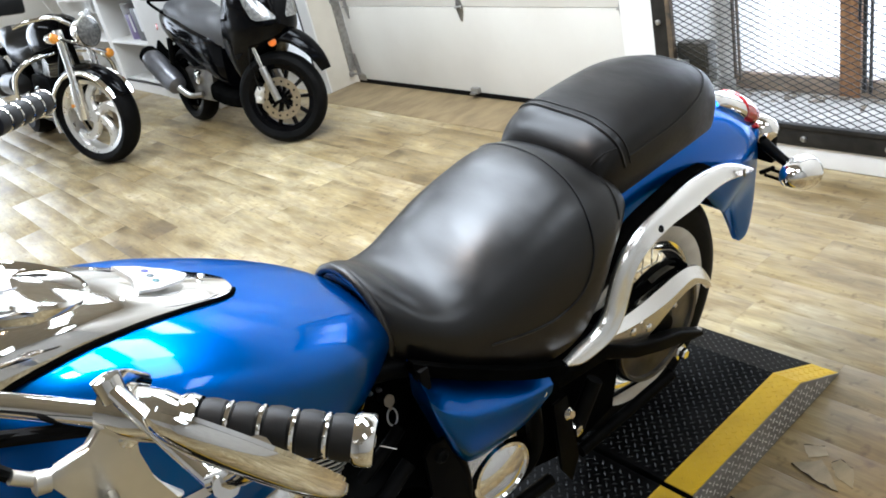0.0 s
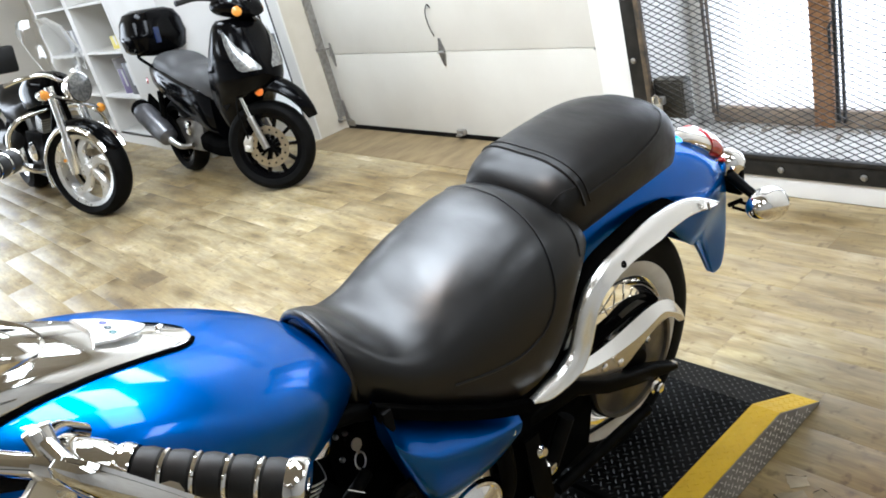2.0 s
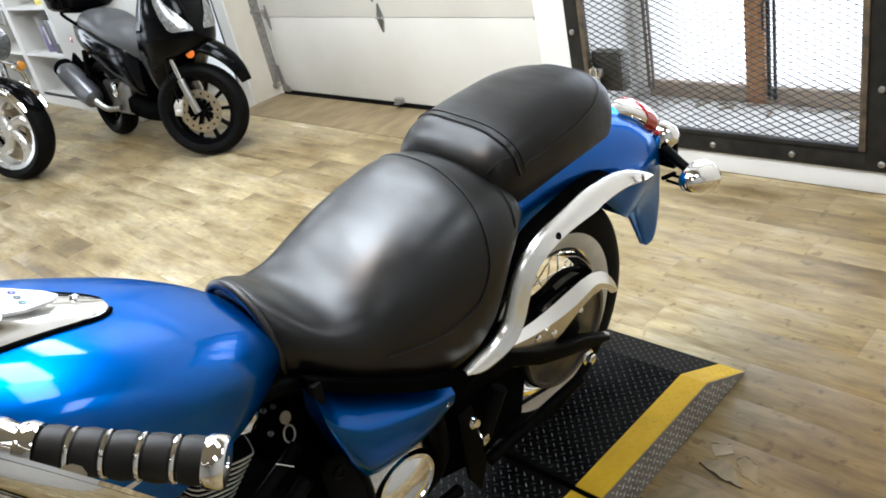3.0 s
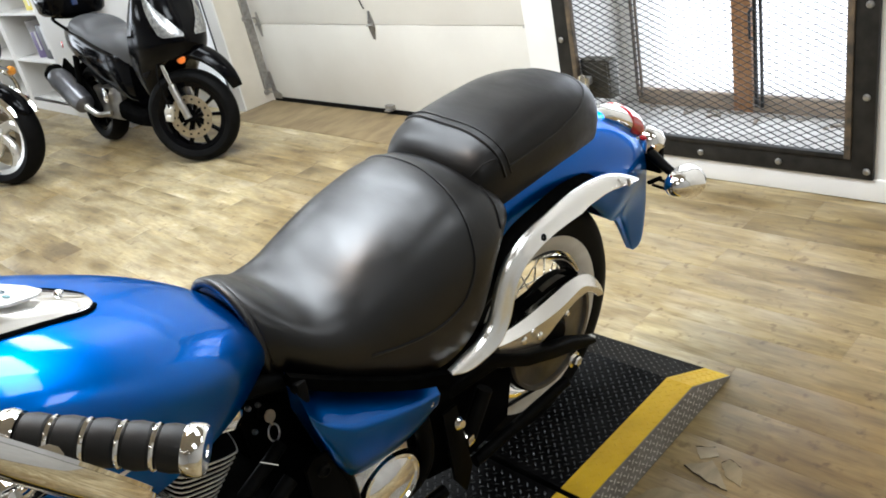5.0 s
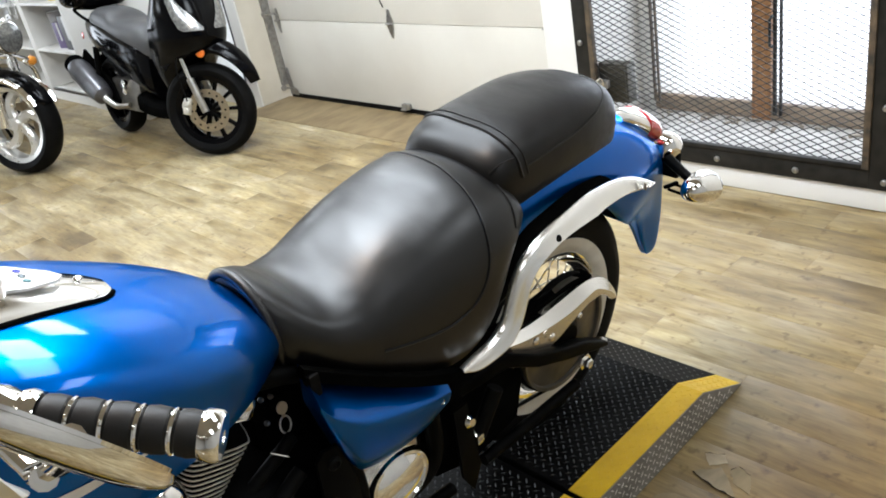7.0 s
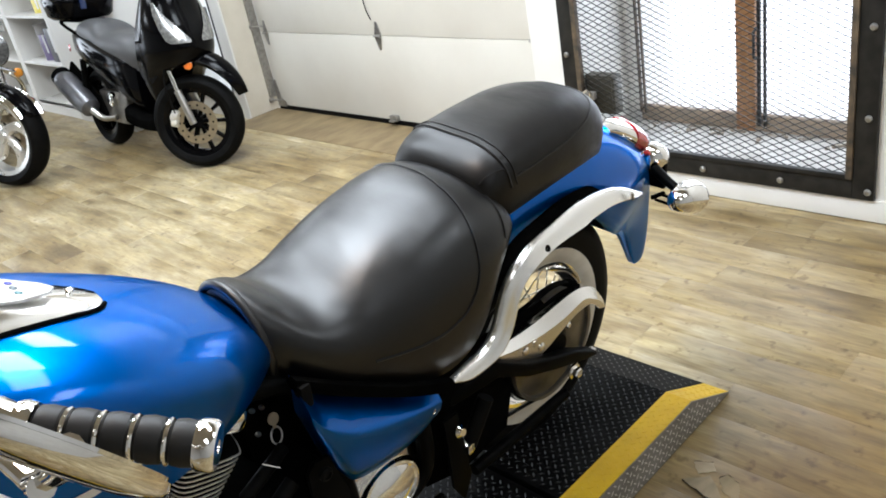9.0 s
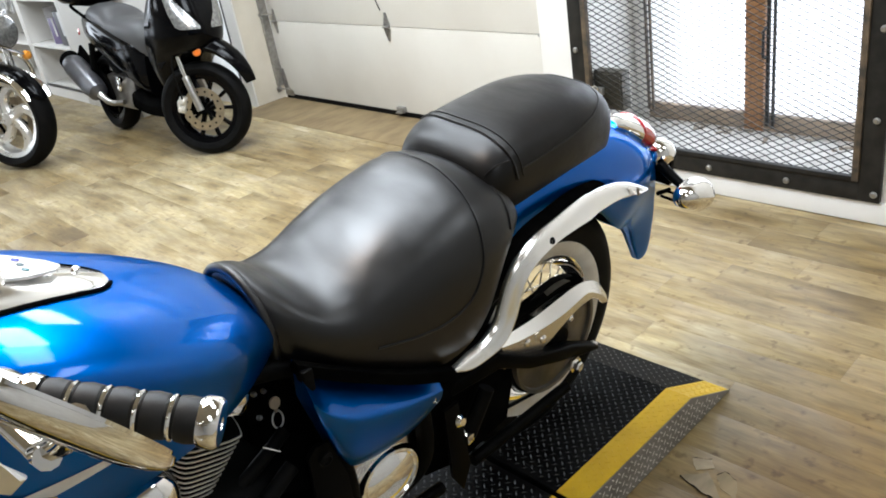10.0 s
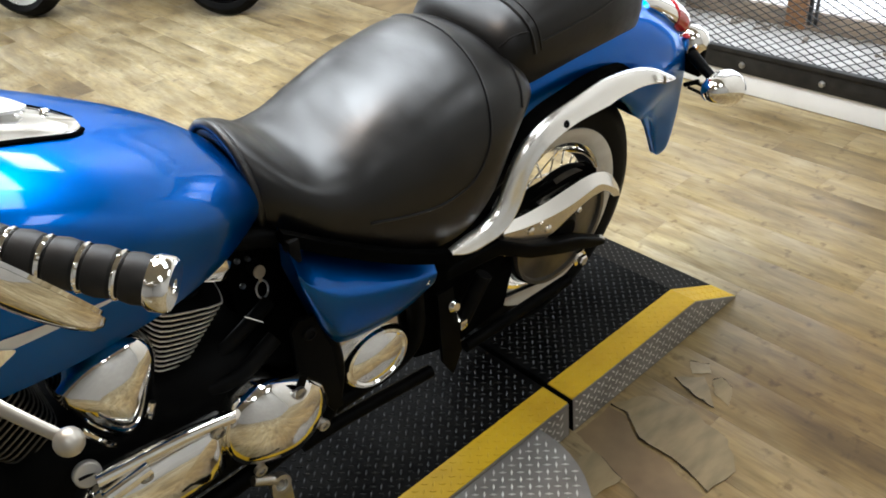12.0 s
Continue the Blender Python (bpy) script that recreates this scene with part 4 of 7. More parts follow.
def rail(side):
    """Polished stay that runs from the seat's foot along the mudguard."""
    path = catmull([(0.392, -0.122, 0.690, 0.003), (0.355, -0.128, 0.706, 0.009), (0.28, -0.141, 0.742, 0.015), (0.20, -0.154, 0.770, 0.018), (0.08, -0.172, 0.793, 0.021), (-0.03, -0.186, 0.800, 0.017), (-0.10, -0.193, 0.797, 0.017), (-0.15, -0.198, 0.782, 0.016),
                    (-0.180, -0.200, 0.757, 0.016), (-0.200, -0.202, 0.722, 0.016), (-0.218, -0.204, 0.688, 0.016), (-0.245, -0.206, 0.664, 0.016), (-0.285, -0.208, 0.655, 0.013), (-0.33, -0.210, 0.657, 0.011), (-0.366, -0.210, 0.663, 0.003)], 46)
    rings = []
    for k, (x, y, z, h) in enumerate(path):
        a, c = path[max(k - 1, 0)], path[min(k + 1, 45)]
        d = Vector((c[0] - a[0], 0, c[2] - a[2])).normalized()
        up = Vector((-d.z, 0, d.x))
        if up.z < 0:
            up = -up
        ring = []
        for t in np.linspace(0, 2 * math.pi, 20, endpoint=False):
            q = Vector((x, y, z)) + up * h * math.copysign(abs(math.sin(t)) ** 0.6, math.sin(t)) + Vector((0, -1, 0.0)) * (0.007 * math.copysign(abs(math.cos(t)) ** 0.5, math.cos(t)) - (0.75 if x < 0.1 else 0.55) * h * math.sin(t))
            ring.append((q.x, q.y * side, q.z))
        rings.append(ring)
    r = part("chrome_rail", loft(B(), rings), POLISH, bike, "polished chrome mudguard rail", sharp=60)
    rings = []
    for x, y, z, h in path:
        if -0.19 < x < 0.21:
            s = max(0.05, math.sin(math.pi * min(1.0, max(0.0, (0.23 - x) / 0.30)) ** 0.8 * 0.62))
            rings.append([(x, (y + 0.004) * side, z + h * 0.4), (x, (y + 0.012) * side, z + h + 0.001), (x, (y + 0.030) * side, z + h + 0.011 * s), (x, (y + 0.045) * side, z + h + 0.004 * s), (x, (y + 0.045) * side, z)])
    part("rail_cover", loft(B(), rings), FLAT, r, "black cover behind the rail", sharp=60)
    bb = B()
    lathe(bb, [(0, 0), (0.009, 0), (0.009, 0.004), (0.005, 0.006), (0, 0.004)], (-0.070, -0.197 * side, 0.790), (0, -side, 0.6), 14)
    part("rail_bolt", bb, BLACK, r, "dark socket bolt")
    bb = B()
    tube(bb, [(0.300, -0.156 * side, 0.742), (0.307, -0.155 * side, 0.720)], 0.0035, 8)
    part("rail_pin", bb, BRUSHED, r)
    return r


rail(1)
rail(-1)

# rear wheel
TY = [(0.184, -0.044), (0.192, -0.052), (0.208, -0.060), (0.235, -0.0645), (0.262, -0.066), (0.285, -0.061), (0.303, -0.046), (0.313, -0.023), (0.316, 0.0)]
prof = TY + [(r, -h) for r, h in TY[-2::-1]]
AX = (0.072, 0, 0.420)
wheel = part("rear_wheel", lathe(B(), prof + [(0.184, -0.044)], AX, (0, 1, 0), 72), RUBBER, bike, "wide rear tyre with white sidewalls", sharp=35)
for sg in (-1, 1):
    b = B()
    lathe(b, [(0.187, sg * 0.050), (0.192, sg * 0.0545), (0.208, sg * 0.0625), (0.218, sg * 0.0650), (0.226, sg * 0.0655), (0.227, sg * 0.062), (0.208, sg * 0.058), (0.187, sg * 0.046)], AX, (0, 1, 0), 64)
    part("white_sidewall", b, WHITEWALL, wheel, "dull white sidewall band")
b = B()
lathe(b, [(0.180, -0.050), (0.188, -0.053), (0.190, -0.049), (0.184, -0.042), (0.166, -0.026), (0.164, 0.0), (0.166, 0.026), (0.184, 0.042), (0.190, 0.049), (0.188, 0.053), (0.180, 0.050), (0.174, 0.038), (0.158, 0.026), (0.156, 0), (0.158, -0.026), (0.174, -0.038), (0.180, -0.050)], AX, (0, 1, 0), 64)
part("rim", b, CHROME, wheel, "chrome rim")
b = B()
lathe(b, [(0, -0.07), (0.02, -0.07), (0.05, -0.066), (0.052, -0.05), (0.032, -0.04), (0.03, 0.04), (0.052, 0.05), (0.05, 0.066), (0.02, 0.07), (0, 0.07)], AX, (0, 1, 0), 32)
part("hub", b, BRUSHED, wheel)
sp = B()
tube(sp, [(0.048, 0, 0), (0.186, 0, 0)], 0.0022, 6)
spm = mesh_of("spoke", sp, CHROME)
for k in range(36):
    a = 2 * math.pi * k / 36
    sg = -1 if k % 2 else 1
    p = Vector((0.048 * math.cos(a), sg * 0.046, 0.048 * math.sin(a)))
    a2 = a + (0.42 if (k // 2) % 2 else -0.42)
    q = Vector((0.168 * math.cos(a2), sg * 0.010, 0.168 * math.sin(a2)))
    o = new("spoke", spm)
    o.parent = wheel
    d = (q - p)
    rot = d.to_track_quat("X", "Z").to_matrix().to_4x4()
    o.matrix_basis = Matrix.Translation(Vector(AX) + p) @ rot @ Matrix.Diagonal((d.length / 0.138, 1, 1, 1)) @ Matrix.Translation((-0.048, 0, 0))
# pulley, guard and swingarm on the left
b = B()
prof = [(0.045, -0.004), (0.136, -0.004), (0.137, 0.006), (0.145, 0.008), (0.145, -0.022), (0.137, -0.020), (0.135, -0.012), (0.045, -0.012), (0.045, -0.004)]
lathe(b, prof, (0.072, -0.084, 0.420), (0, 1, 0), 64)
for k in range(5):
    a = radians(72 * k + 20)
    box(b, 0.02, 0.137, -0.012, 0.012, -0.004, 0.006, 0.002, m=Matrix.Translation((0.072, -0.089, 0.420)) @ Matrix.Rotation(-a, 4, "Y") @ Matrix.Rotation(radians(90), 4, "X"))
lathe(b, [(0, -0.022), (0.04, -0.022), (0.05, -0.012), (0.05, 0.03), (0, 0.03)], (0.072, -0.084, 0.420), (0, 1, 0), 32)
hubcap = part("hub_cover", lathe(B(), [(0, -0.034), (0.030, -0.034), (0.036, -0.028), (0.046, -0.022), (0.050, -0.008), (0, -0.006)], (0.072, -0.084, 0.420), (0, 1, 0), 32), BLACK, bike, "black hub cover")
pulley = part("belt_pulley", b, DULL, bike, "dull aluminium rear belt pulley")
for k in range(5):
    a = radians(72 * k + 20)
    b = B()
    lathe(b, [(0, 0), (0.009, 0), (0.009, 0.006), (0.006, 0.009), (0, 0.009)], (0.072 + 0.062 * math.cos(a), -0.098, 0.420 + 0.062 * math.sin(a)), (0, -1, 0), 6)
    part("pulley_bolt", b, CHROME, pulley)
b = B()
ring_tube(b, (0.072, -0.084, 0.420), (0, 1, 0), 0.148, 0.004, 64, 6, 2.5)
tube(b, [(0.03, -0.084, 0.556), (-0.45, -0.084, 0.495)], 0.005, 6, flat=2.5)
tube(b, [(0.03, -0.084, 0.270), (-0.45, -0.084, 0.38)], 0.005, 6, flat=2.5)
part("drive_belt", b, RUBBER, bike, "black toothed drive belt")
rings = []
for xt, zt, xc, zc, xl, zl in catmull([(-0.135, 0.551, -0.148, 0.544, -0.144, 0.500), (-0.085, 0.543, -0.082, 0.526, -0.090, 0.484), (-0.018, 0.540, 0.0, 0.514, -0.020, 0.478), (0.060, 0.5435, 0.070, 0.512, 0.044, 0.490), (0.115, 0.5455, 0.118, 0.518, 0.105, 0.499),
                                      (0.163, 0.538, 0.158, 0.520, 0.145, 0.497), (0.207, 0.5135, 0.198, 0.497, 0.182, 0.486), (0.240, 0.472, 0.228, 0.470, 0.208, 0.464), (0.254, 0.448, 0.240, 0.450, 0.217, 0.452)], 48):
    drop = 0.024 * max(0.0, min(1.0, (0.20 - xt) / 0.16))
    rings.append([(xt + 0.008, -0.090, zt - 0.005), (xt + 0.008, -0.1130, zt - 0.006), (xc, -0.1320, zc - 0.006), (xl, -0.1315, zl - drop), (xl, -0.122, zl - drop + 0.002), (xc, -0.122, zc - 0.010)])
guard = part("belt_guard", loft(B(), rings), POLISH, bike, "polished chrome belt guard", sharp=25)
rings = []
for x, z in catmull([(-0.16, 0.560), (-0.06, 0.558), (0.05, 0.560), (0.12, 0.556), (0.17, 0.540)], 24):
    rings.append([(x, -0.108, z - 0.012), (x, -0.108, z), (x, -0.076, z + 0.003), (x, -0.076, z - 0.012)])
part("upper_guard", loft(B(), rings), FLAT, guard, "black inner belt guard")
for x, z in ((-0.075, 0.511), (-0.020, 0.488)):
    b = B()
    lathe(b, [(0, 0), (0.010, 0), (0.010, 0.003), (0.005, 0.007), (0, 0.007)], (x, -0.139, z), (0, -1, 0), 14)
    part("guard_bolt", b, CHROME, guard)
b = B()
rings = []
for x, z, h, y in ((-0.30, 0.500, 0.020, -0.100), (-0.17, 0.520, 0.026, -0.130), (-0.08, 0.465, 0.024, -0.138), (0.02, 0.420, 0.024, -0.138), (0.09, 0.392, 0.024, -0.137), (0.14, 0.366, 0.018, -0.135), (0.188, 0.340, 0.009, -0.13)):
    rings.append([(x, y + 0.016 * math.copysign(abs(math.cos(t)) ** 0.45, math.cos(t)), z + h * 0.8 * math.copysign(abs(math.sin(t)) ** 0.45, math.sin(t))) for t in np.linspace(0, 2 * math.pi, 20, endpoint=False)])
arm = part("swingarm", loft(B(), rings), BLACK, bike, "black painted swingarm")
part("swingarm", loft(B(), [[(x, -y, z) for x, y, z in r] for r in rings]), BLACK, bike, "black painted swingarm")
b = B()
lathe(b, [(0, 0), (0.022, 0), (0.022, 0.004), (0.014, 0.006), (0.014, 0.016), (0.011, 0.019), (0, 0.019)], (0.088, -0.148, 0.352), (0, -1, 0), 6)
part("axle_nut", b, CHROME, arm, "chrome axle nut")
b = B()
tube(b, [(0.16, -0.128, 0.352), (0.205, -0.128, 0.332)], 0.005, 8)
lathe(b, [(0, 0), (0.010, 0), (0.010, 0.008), (0, 0.008)], (0.185, -0.128, 0.341), (1, 0, -0.2), 6)
part("adjuster", b, BRUSHED, arm)
b = B()
tube(b, [(-0.262, -0.140, 0.300), (-0.10, -0.140, 0.295), (0.07, -0.138, 0.288)], 0.014, 12)
part("brake_rod", b, BLACK, bike, "black lower stay rod")

# tail lamp, number-plate bracket and indicators
b = B()
rings = []
for x, w, z0, z1 in catmull([(0.395, 0.030, 0.815, 0.838), (0.43, 0.045, 0.785, 0.840), (0.475, 0.050, 0.750, 0.824), (0.512, 0.050, 0.724, 0.803), (0.516, 0.048, 0.726, 0.801)], 16):
    rings.append([(x, w * math.cos(t), (z0 + z1) / 2 + (z1 - z0) / 2 * math.sin(t)) for t in np.linspace(0, 2 * math.pi, 20, endpoint=False)])
tail = part("tail_lamp", loft(B(), rings), CHROME, bike, "chrome tail lamp housing")
rings = []
for x, w, z0, z1 in catmull([(0.490, 0.0525, 0.738, 0.822), (0.540, 0.050, 0.708, 0.788), (0.564, 0.038, 0.705, 0.762), (0.580, 0.010, 0.720, 0.742)], 14):
    rings.append([(x, w * math.cos(t), (z0 + z1) / 2 + (z1 - z0) / 2 * math.sin(t)) for t in np.linspace(0, 2 * math.pi, 20, endpoint=False)])
part("lens", loft(B(), rings), RED, tail, "red tail lamp lens")
bracket = part("plate_bracket", box(B(), 0.622, 0.640, -0.055, 0.055, 0.58, 0.665, 0.004), BLACK, bike, "black number plate bracket")
b = B()
lathe(b, [(0, -0.03), (0.034, -0.028), (0.046, -0.004), (0.044, 0.018), (0.030, 0.036), (0, 0.044)], (0.628, -0.01, 0.660), (0.5, 0, 1), 24)
part("plate_lamp", b, CHROME, bracket, "chrome domed plate lamp")
b = B()
for k in (-1, 1):
    tube(b, [(0.545 + 0.016 * k, -0.085, 0.600), (0.555 + 0.016 * k, -0.135, 0.592)], 0.004, 6)
ring_tube(b, (0.556, -0.137, 0.591), (0.2, 0.3, 1), 0.016, 0.004, 20, 6)
tube(b, [(0.53, -0.075, 0.602), (0.572, -0.085, 0.600)], 0.006, 8)
part("slotted_tab", b, FLAT, bracket, "black slotted tab")


def indicator(side):
    c = Vector((0.535, -0.172 * side, 0.628))
    body = part("indicator", lathe(B(), [(0, -0.072), (0.013, -0.069), (0.026, -0.056), (0.037, -0.030), (0.043, -0.002), (0.044, 0.020), (0.041, 0.034), (0.039, 0.036), (0, 0.036)], c, (1, 0, -0.28), 28), CHROME, bike, "chrome bullet indicator")
    part("lens", lathe(B(), [(0, 0.036), (0.039, 0.036), (0.036, 0.042), (0.020, 0.049), (0, 0.052)], c, (1, 0, -0.28), 28), AMBER, body, "amber lens")
    part("stalk", tube(B(), [(0.590, -0.045 * side, 0.650), (0.562, -0.10 * side, 0.642), (0.545, -0.148 * side, 0.632)], [0.015, 0.013, 0.011], 12), BLACK, body, "black stalk")
    return body


indicator(1)
indicator(-1)

# side panel
edge_t = catmull([(-0.645, 0.758), (-0.622, 0.722), (-0.580, 0.692), (-0.533, 0.668), (-0.439, 0.630), (-0.370, 0.602)], 24)
edge_b = catmull([(-0.645, 0.745), (-0.630, 0.685), (-0.606, 0.600), (-0.572, 0.558), (-0.462, 0.546), (-0.378, 0.572)], 24)
for side in (1, -1):
    rings = []
    for (xt, zt), (xb, zb) in zip(edge_t, edge_b):
        ring = [(xt + 0.01, -0.118 * side, zt + 0.050), (xt + 0.005, -0.148 * side, zt + 0.026), (xt + 0.001, -0.173 * side, zt + 0.006)]
        for s in np.linspace(0, 1, 19):
            ring.append((xt + (xb - xt) * s, -(0.176 + min(1.0, (zt - zb) / 0.1) * curve1([(0, 0.006), (0.04, 0.013), (0.09, 0.0165), (0.16, 0.018), (0.5, 0.0165), (0.8, 0.009), (1, -0.004)], s)) * side, zt + (zb - zt) * s))
        ring += [(xb, -0.13 * side, zb)]
        rings.append(ring)
    panel = part("side_panel", loft(B(), rings), BLUE, bike, "blue triangular side panel", sharp=50)
    for x, z in ((-0.412, 0.590), (-0.397, 0.594)):
        b = B()
        lathe(b, [(0, 0), (0.008, 0), (0.008, 0.003), (0.004, 0.005), (0, 0.003)], (x, -0.180 * side, z), (0, -side, 0.1), 14)
        part("panel_bolt", b, CHROME, panel)
part("frame_cover", loft(B(), [[(x, y, z + 0.012), (x, y - 0.012, z + 0.008), (x, y - 0.010, z - 0.018), (x, y + 0.02, z - 0.02)] for x, y, z in catmull([(-0.640, -0.132, 0.805), (-0.55, -0.160, 0.748), (-0.45, -0.182, 0.690), (-0.362, -0.195, 0.648)], 20)]), FLAT, bike, "black strip under the seat")
b = B()
box(b, -0.64, -0.62, -0.155, -0.13, 0.755, 0.80, 0.004)
part("cable_clip", b, RUBBER, bike)

# frame and engine
fr = B()
for sg in (-1, 1):
    tube(fr, [(-1.15, sg * 0.03, 0.93), (-0.95, sg * 0.05, 0.83), (-0.68, sg * 0.10, 0.80), (-0.45, sg * 0.13, 0.69), (-0.28, sg * 0.13, 0.66), (0.0, sg * 0.12, 0.74)], 0.017, 10, smooth=30)
    tube(fr, [(-0.62, sg * 0.10, 0.79), (-0.595, sg * 0.13, 0.62), (-0.585, sg * 0.14, 0.45), (-0.66, sg * 0.14, 0.36), (-1.0, sg * 0.13, 0.34), (-1.22, sg * 0.08, 0.42), (-1.28, sg * 0.04, 0.80)], 0.018, 10, smooth=44)
    tube(fr, [(-0.42, sg * 0.13, 0.66), (-0.40, sg * 0.15, 0.52), (-0.42, sg * 0.14, 0.40), (-0.60, sg * 0.14, 0.38)], 0.018, 10, smooth=24)
frame_part = part("frame", fr, BLACK, bike, "black tubular frame")
b = B()
box(b, -0.60, -0.36, -0.10, 0.10, 0.40, 0.66, 0.03)
box(b, -0.70, -0.55, -0.045, 0.045, 0.55, 0.80, 0.02)
part("battery_box", b, FLAT, bike, "black covered centre of the frame")
b = B()
box(b, -0.44, -0.27, -0.10, 0.09, 0.46, 0.68, 0.02)
part("shock_cover", b, FLAT, bike)
b = B()
slab(b, [(-0.355, 0.52), (-0.315, 0.52), (-0.290, 0.33), (-0.315, 0.27), (-0.345, 0.33)], 0.008, Matrix.Translation((0, -0.155, 0)) @ SIDE, 0.003)
part("footpeg_plate", b, BLACK, bike, "black footpeg plate")
b = B()
tube(b, [(-0.285, -0.155, 0.405), (-0.235, -0.165, 0.505)], 0.017, 10)
peg = part("folding_footpeg", b, RUBBER, bike, "folded rubber passenger footpeg")
b = B()
lathe(b, [(0, 0), (0.012, 0), (0.014, 0.012), (0.008, 0.02), (0, 0.02)], (-0.316, -0.155, 0.468), (0, -1, 0.3), 12)
box(b, -0.303, -0.283, -0.172, -0.152, 0.396, 0.42, 0.004)
tube(b, [(-0.316, -0.155, 0.468), (-0.293, -0.158, 0.408)], 0.006, 8)
part("peg_bracket", b, CHROME, peg, "chrome peg bracket")
# pivot cover, its black outline extended to put in the shade over the wheel
b = B()
slab(b, [(-0.39, 0.64), (-0.20, 0.61), (-0.145, 0.55), (-0.105, 0.505), (-0.10, 0.40), (-0.12, 0.31), (-0.27, 0.29), (-0.38, 0.33)], 0.03, Matrix.Translation((0, -0.088, 0)) @ SIDE, 0.008)
part("pivot_cover", b, FLAT, bike, "black pivot cover, extended over the shaded lower wheel")
# crankcase
b = B()
rings = []
for x, w, z0, z1 in catmull([(-1.19, 0.08, 0.44, 0.56), (-1.10, 0.13, 0.36, 0.62), (-0.95, 0.15, 0.33, 0.64), (-0.80, 0.155, 0.33, 0.64), (-0.66, 0.14, 0.35, 0.60), (-0.52, 0.11, 0.38, 0.56)], 24):
    rings.append([(x, w * math.copysign(abs(math.cos(t)) ** 0.6, math.cos(t)), (z0 + z1) / 2 + (z1 - z0) / 2 * math.copysign(abs(math.sin(t)) ** 0.6, math.sin(t))) for t in np.linspace(0, 2 * math.pi, 24, endpoint=False)])
engine = part("crankcase", loft(B(), rings), BLACK, bike, "black painted crankcase")


def cylinder(base, top, half, side, fins, narrow, metal):
    """Finned barrel between two points, in plan half wide along and side across."""
    p, q = Vector(base), Vector(top)
    d = (q - p).normalized()
    along = Vector((d.z, 0, -d.x))
    core = B()
    rings = [[p.lerp(q, t) + along * half * 0.8 * (narrow + (1 - narrow) * t) * math.cos(a) + Vector((0, side * 0.7 * math.sin(a), 0)) for a in np.linspace(0, 2 * math.pi, 20, endpoint=False)] for t in (0, 1)]
    body = part("cylinder", loft(core, rings), BLACK, bike, "black finned cylinder")
    for k in range(fins):
        t = (k + 0.5) / fins
        s = narrow + (1 - narrow) * t
        c = p.lerp(q, t)
        ra, rb = [], []
        for a in np.linspace(0, 2 * math.pi, 36, endpoint=False):
            ca, sa = math.cos(a), math.sin(a)
            e = along * half * s * math.copysign(abs(ca) ** 0.55, ca) + Vector((0, side * (0.75 + 0.25 * s) * math.copysign(abs(sa) ** 0.55, sa), 0))
            wob = d * 0.0034 * math.cos(5 * a)
            ra.append(c + e + wob - d * 0.0022)
            rb.append(c + e + wob + d * 0.0004)
        f = part("fin", loft(B(), [ra, rb]), BLACK, body)
        edge = [(c + (x - c) * 1.004) for x in rb]
        eb = [(c + (x - c) * 1.004) + d * 0.0019 for x in rb]
        ee = [(c + (x - c) * 0.980) + d * 0.0019 for x in rb]
        part("fin_edge", loft(B(), [edge, eb, ee], caps=False), metal, f, "machined fin edge, darker metal on the shaded front cylinder")
    return body


cylinder((-0.876, 0, 0.556), (-0.792, 0, 0.734), 0.080, 0.114, 20, 0.16, FIN)
# front fin edges take DULL instead of FIN: their shade is in the colour
cylinder((-1.045, 0, 0.60), (-1.115, 0, 0.765), 0.074, 0.105, 16, 0.62, DULL)
b = B()
box(b, -0.055, 0.055, -0.10, 0.10, -0.012, 0.03, 0.012, m=Matrix.Translation((-0.766, 0, 0.774)) @ Matrix.Rotation(radians(31), 4, "Y"))
part("rocker_cover", b, CHROME, bike, "chrome rocker cover")
# air cover between the cylinders: rounded triangle
out = catmull([(-1.004, 0.722), (-0.945, 0.750), (-0.888, 0.750), (-0.860, 0.712), (-0.884, 0.630), (-0.916, 0.576), (-0.950, 0.576), (-0.986, 0.635), (-1.006, 0.700)], 40)
cover = part("side_cover", dome(B(), [tuple(p) for p in out], 0.050, Matrix.Translation((0, -0.080, 0)) @ SIDE, 0.35, 0.45), CHROME, bike, "chrome rounded triangular cover")
b = B()
tube(b, [(-0.995, -0.128, 0.64), (-0.955, -0.132, 0.575), (-0.918, -0.132, 0.572), (-0.892, -0.128, 0.62)], 0.006, 8, smooth=20)
part("cover_rim", b, CHROME, cover)
# lower chrome covers
out = catmull([(-0.632, 0.505), (-0.668, 0.548), (-0.735, 0.582), (-0.790, 0.568), (-0.822, 0.515), (-0.818, 0.450), (-0.768, 0.408), (-0.700, 0.394), (-0.650, 0.418), (-0.624, 0.462)], 44)
SLX, SLZ = -0.685, 0.553
clutch = part("clutch_cover", dome(B(), [tuple(p) for p in out], 0.062, Matrix.Translation((0, -0.130, 0)) @ SIDE, 0.42, 0.45), CHROME, bike, "large polished clutch cover")
b = B()
dome(b, [tuple(p) for p in catmull([(-0.812, 0.556), (-0.88, 0.562), (-0.95, 0.566), (-1.02, 0.560), (-1.05, 0.52), (-1.04, 0.475), (-0.98, 0.45), (-0.915, 0.435), (-0.86, 0.438), (-0.825, 0.45)], 40)], 0.052, Matrix.Translation((0, -0.133, 0)) @ SIDE, 0.5, 0.3)
alt = part("generator_cover", b, CHROME, bike, "polished generator cover")
b = B()
slab(b, [(-0.885, 0.475), (-0.845, 0.480), (-0.842, 0.452), (-0.880, 0.444)], 0.004, Matrix.Translation((0, -0.1855, 0)) @ SIDE, 0.001)
part("cover_recess", b, BLACK, alt, "dark recess")
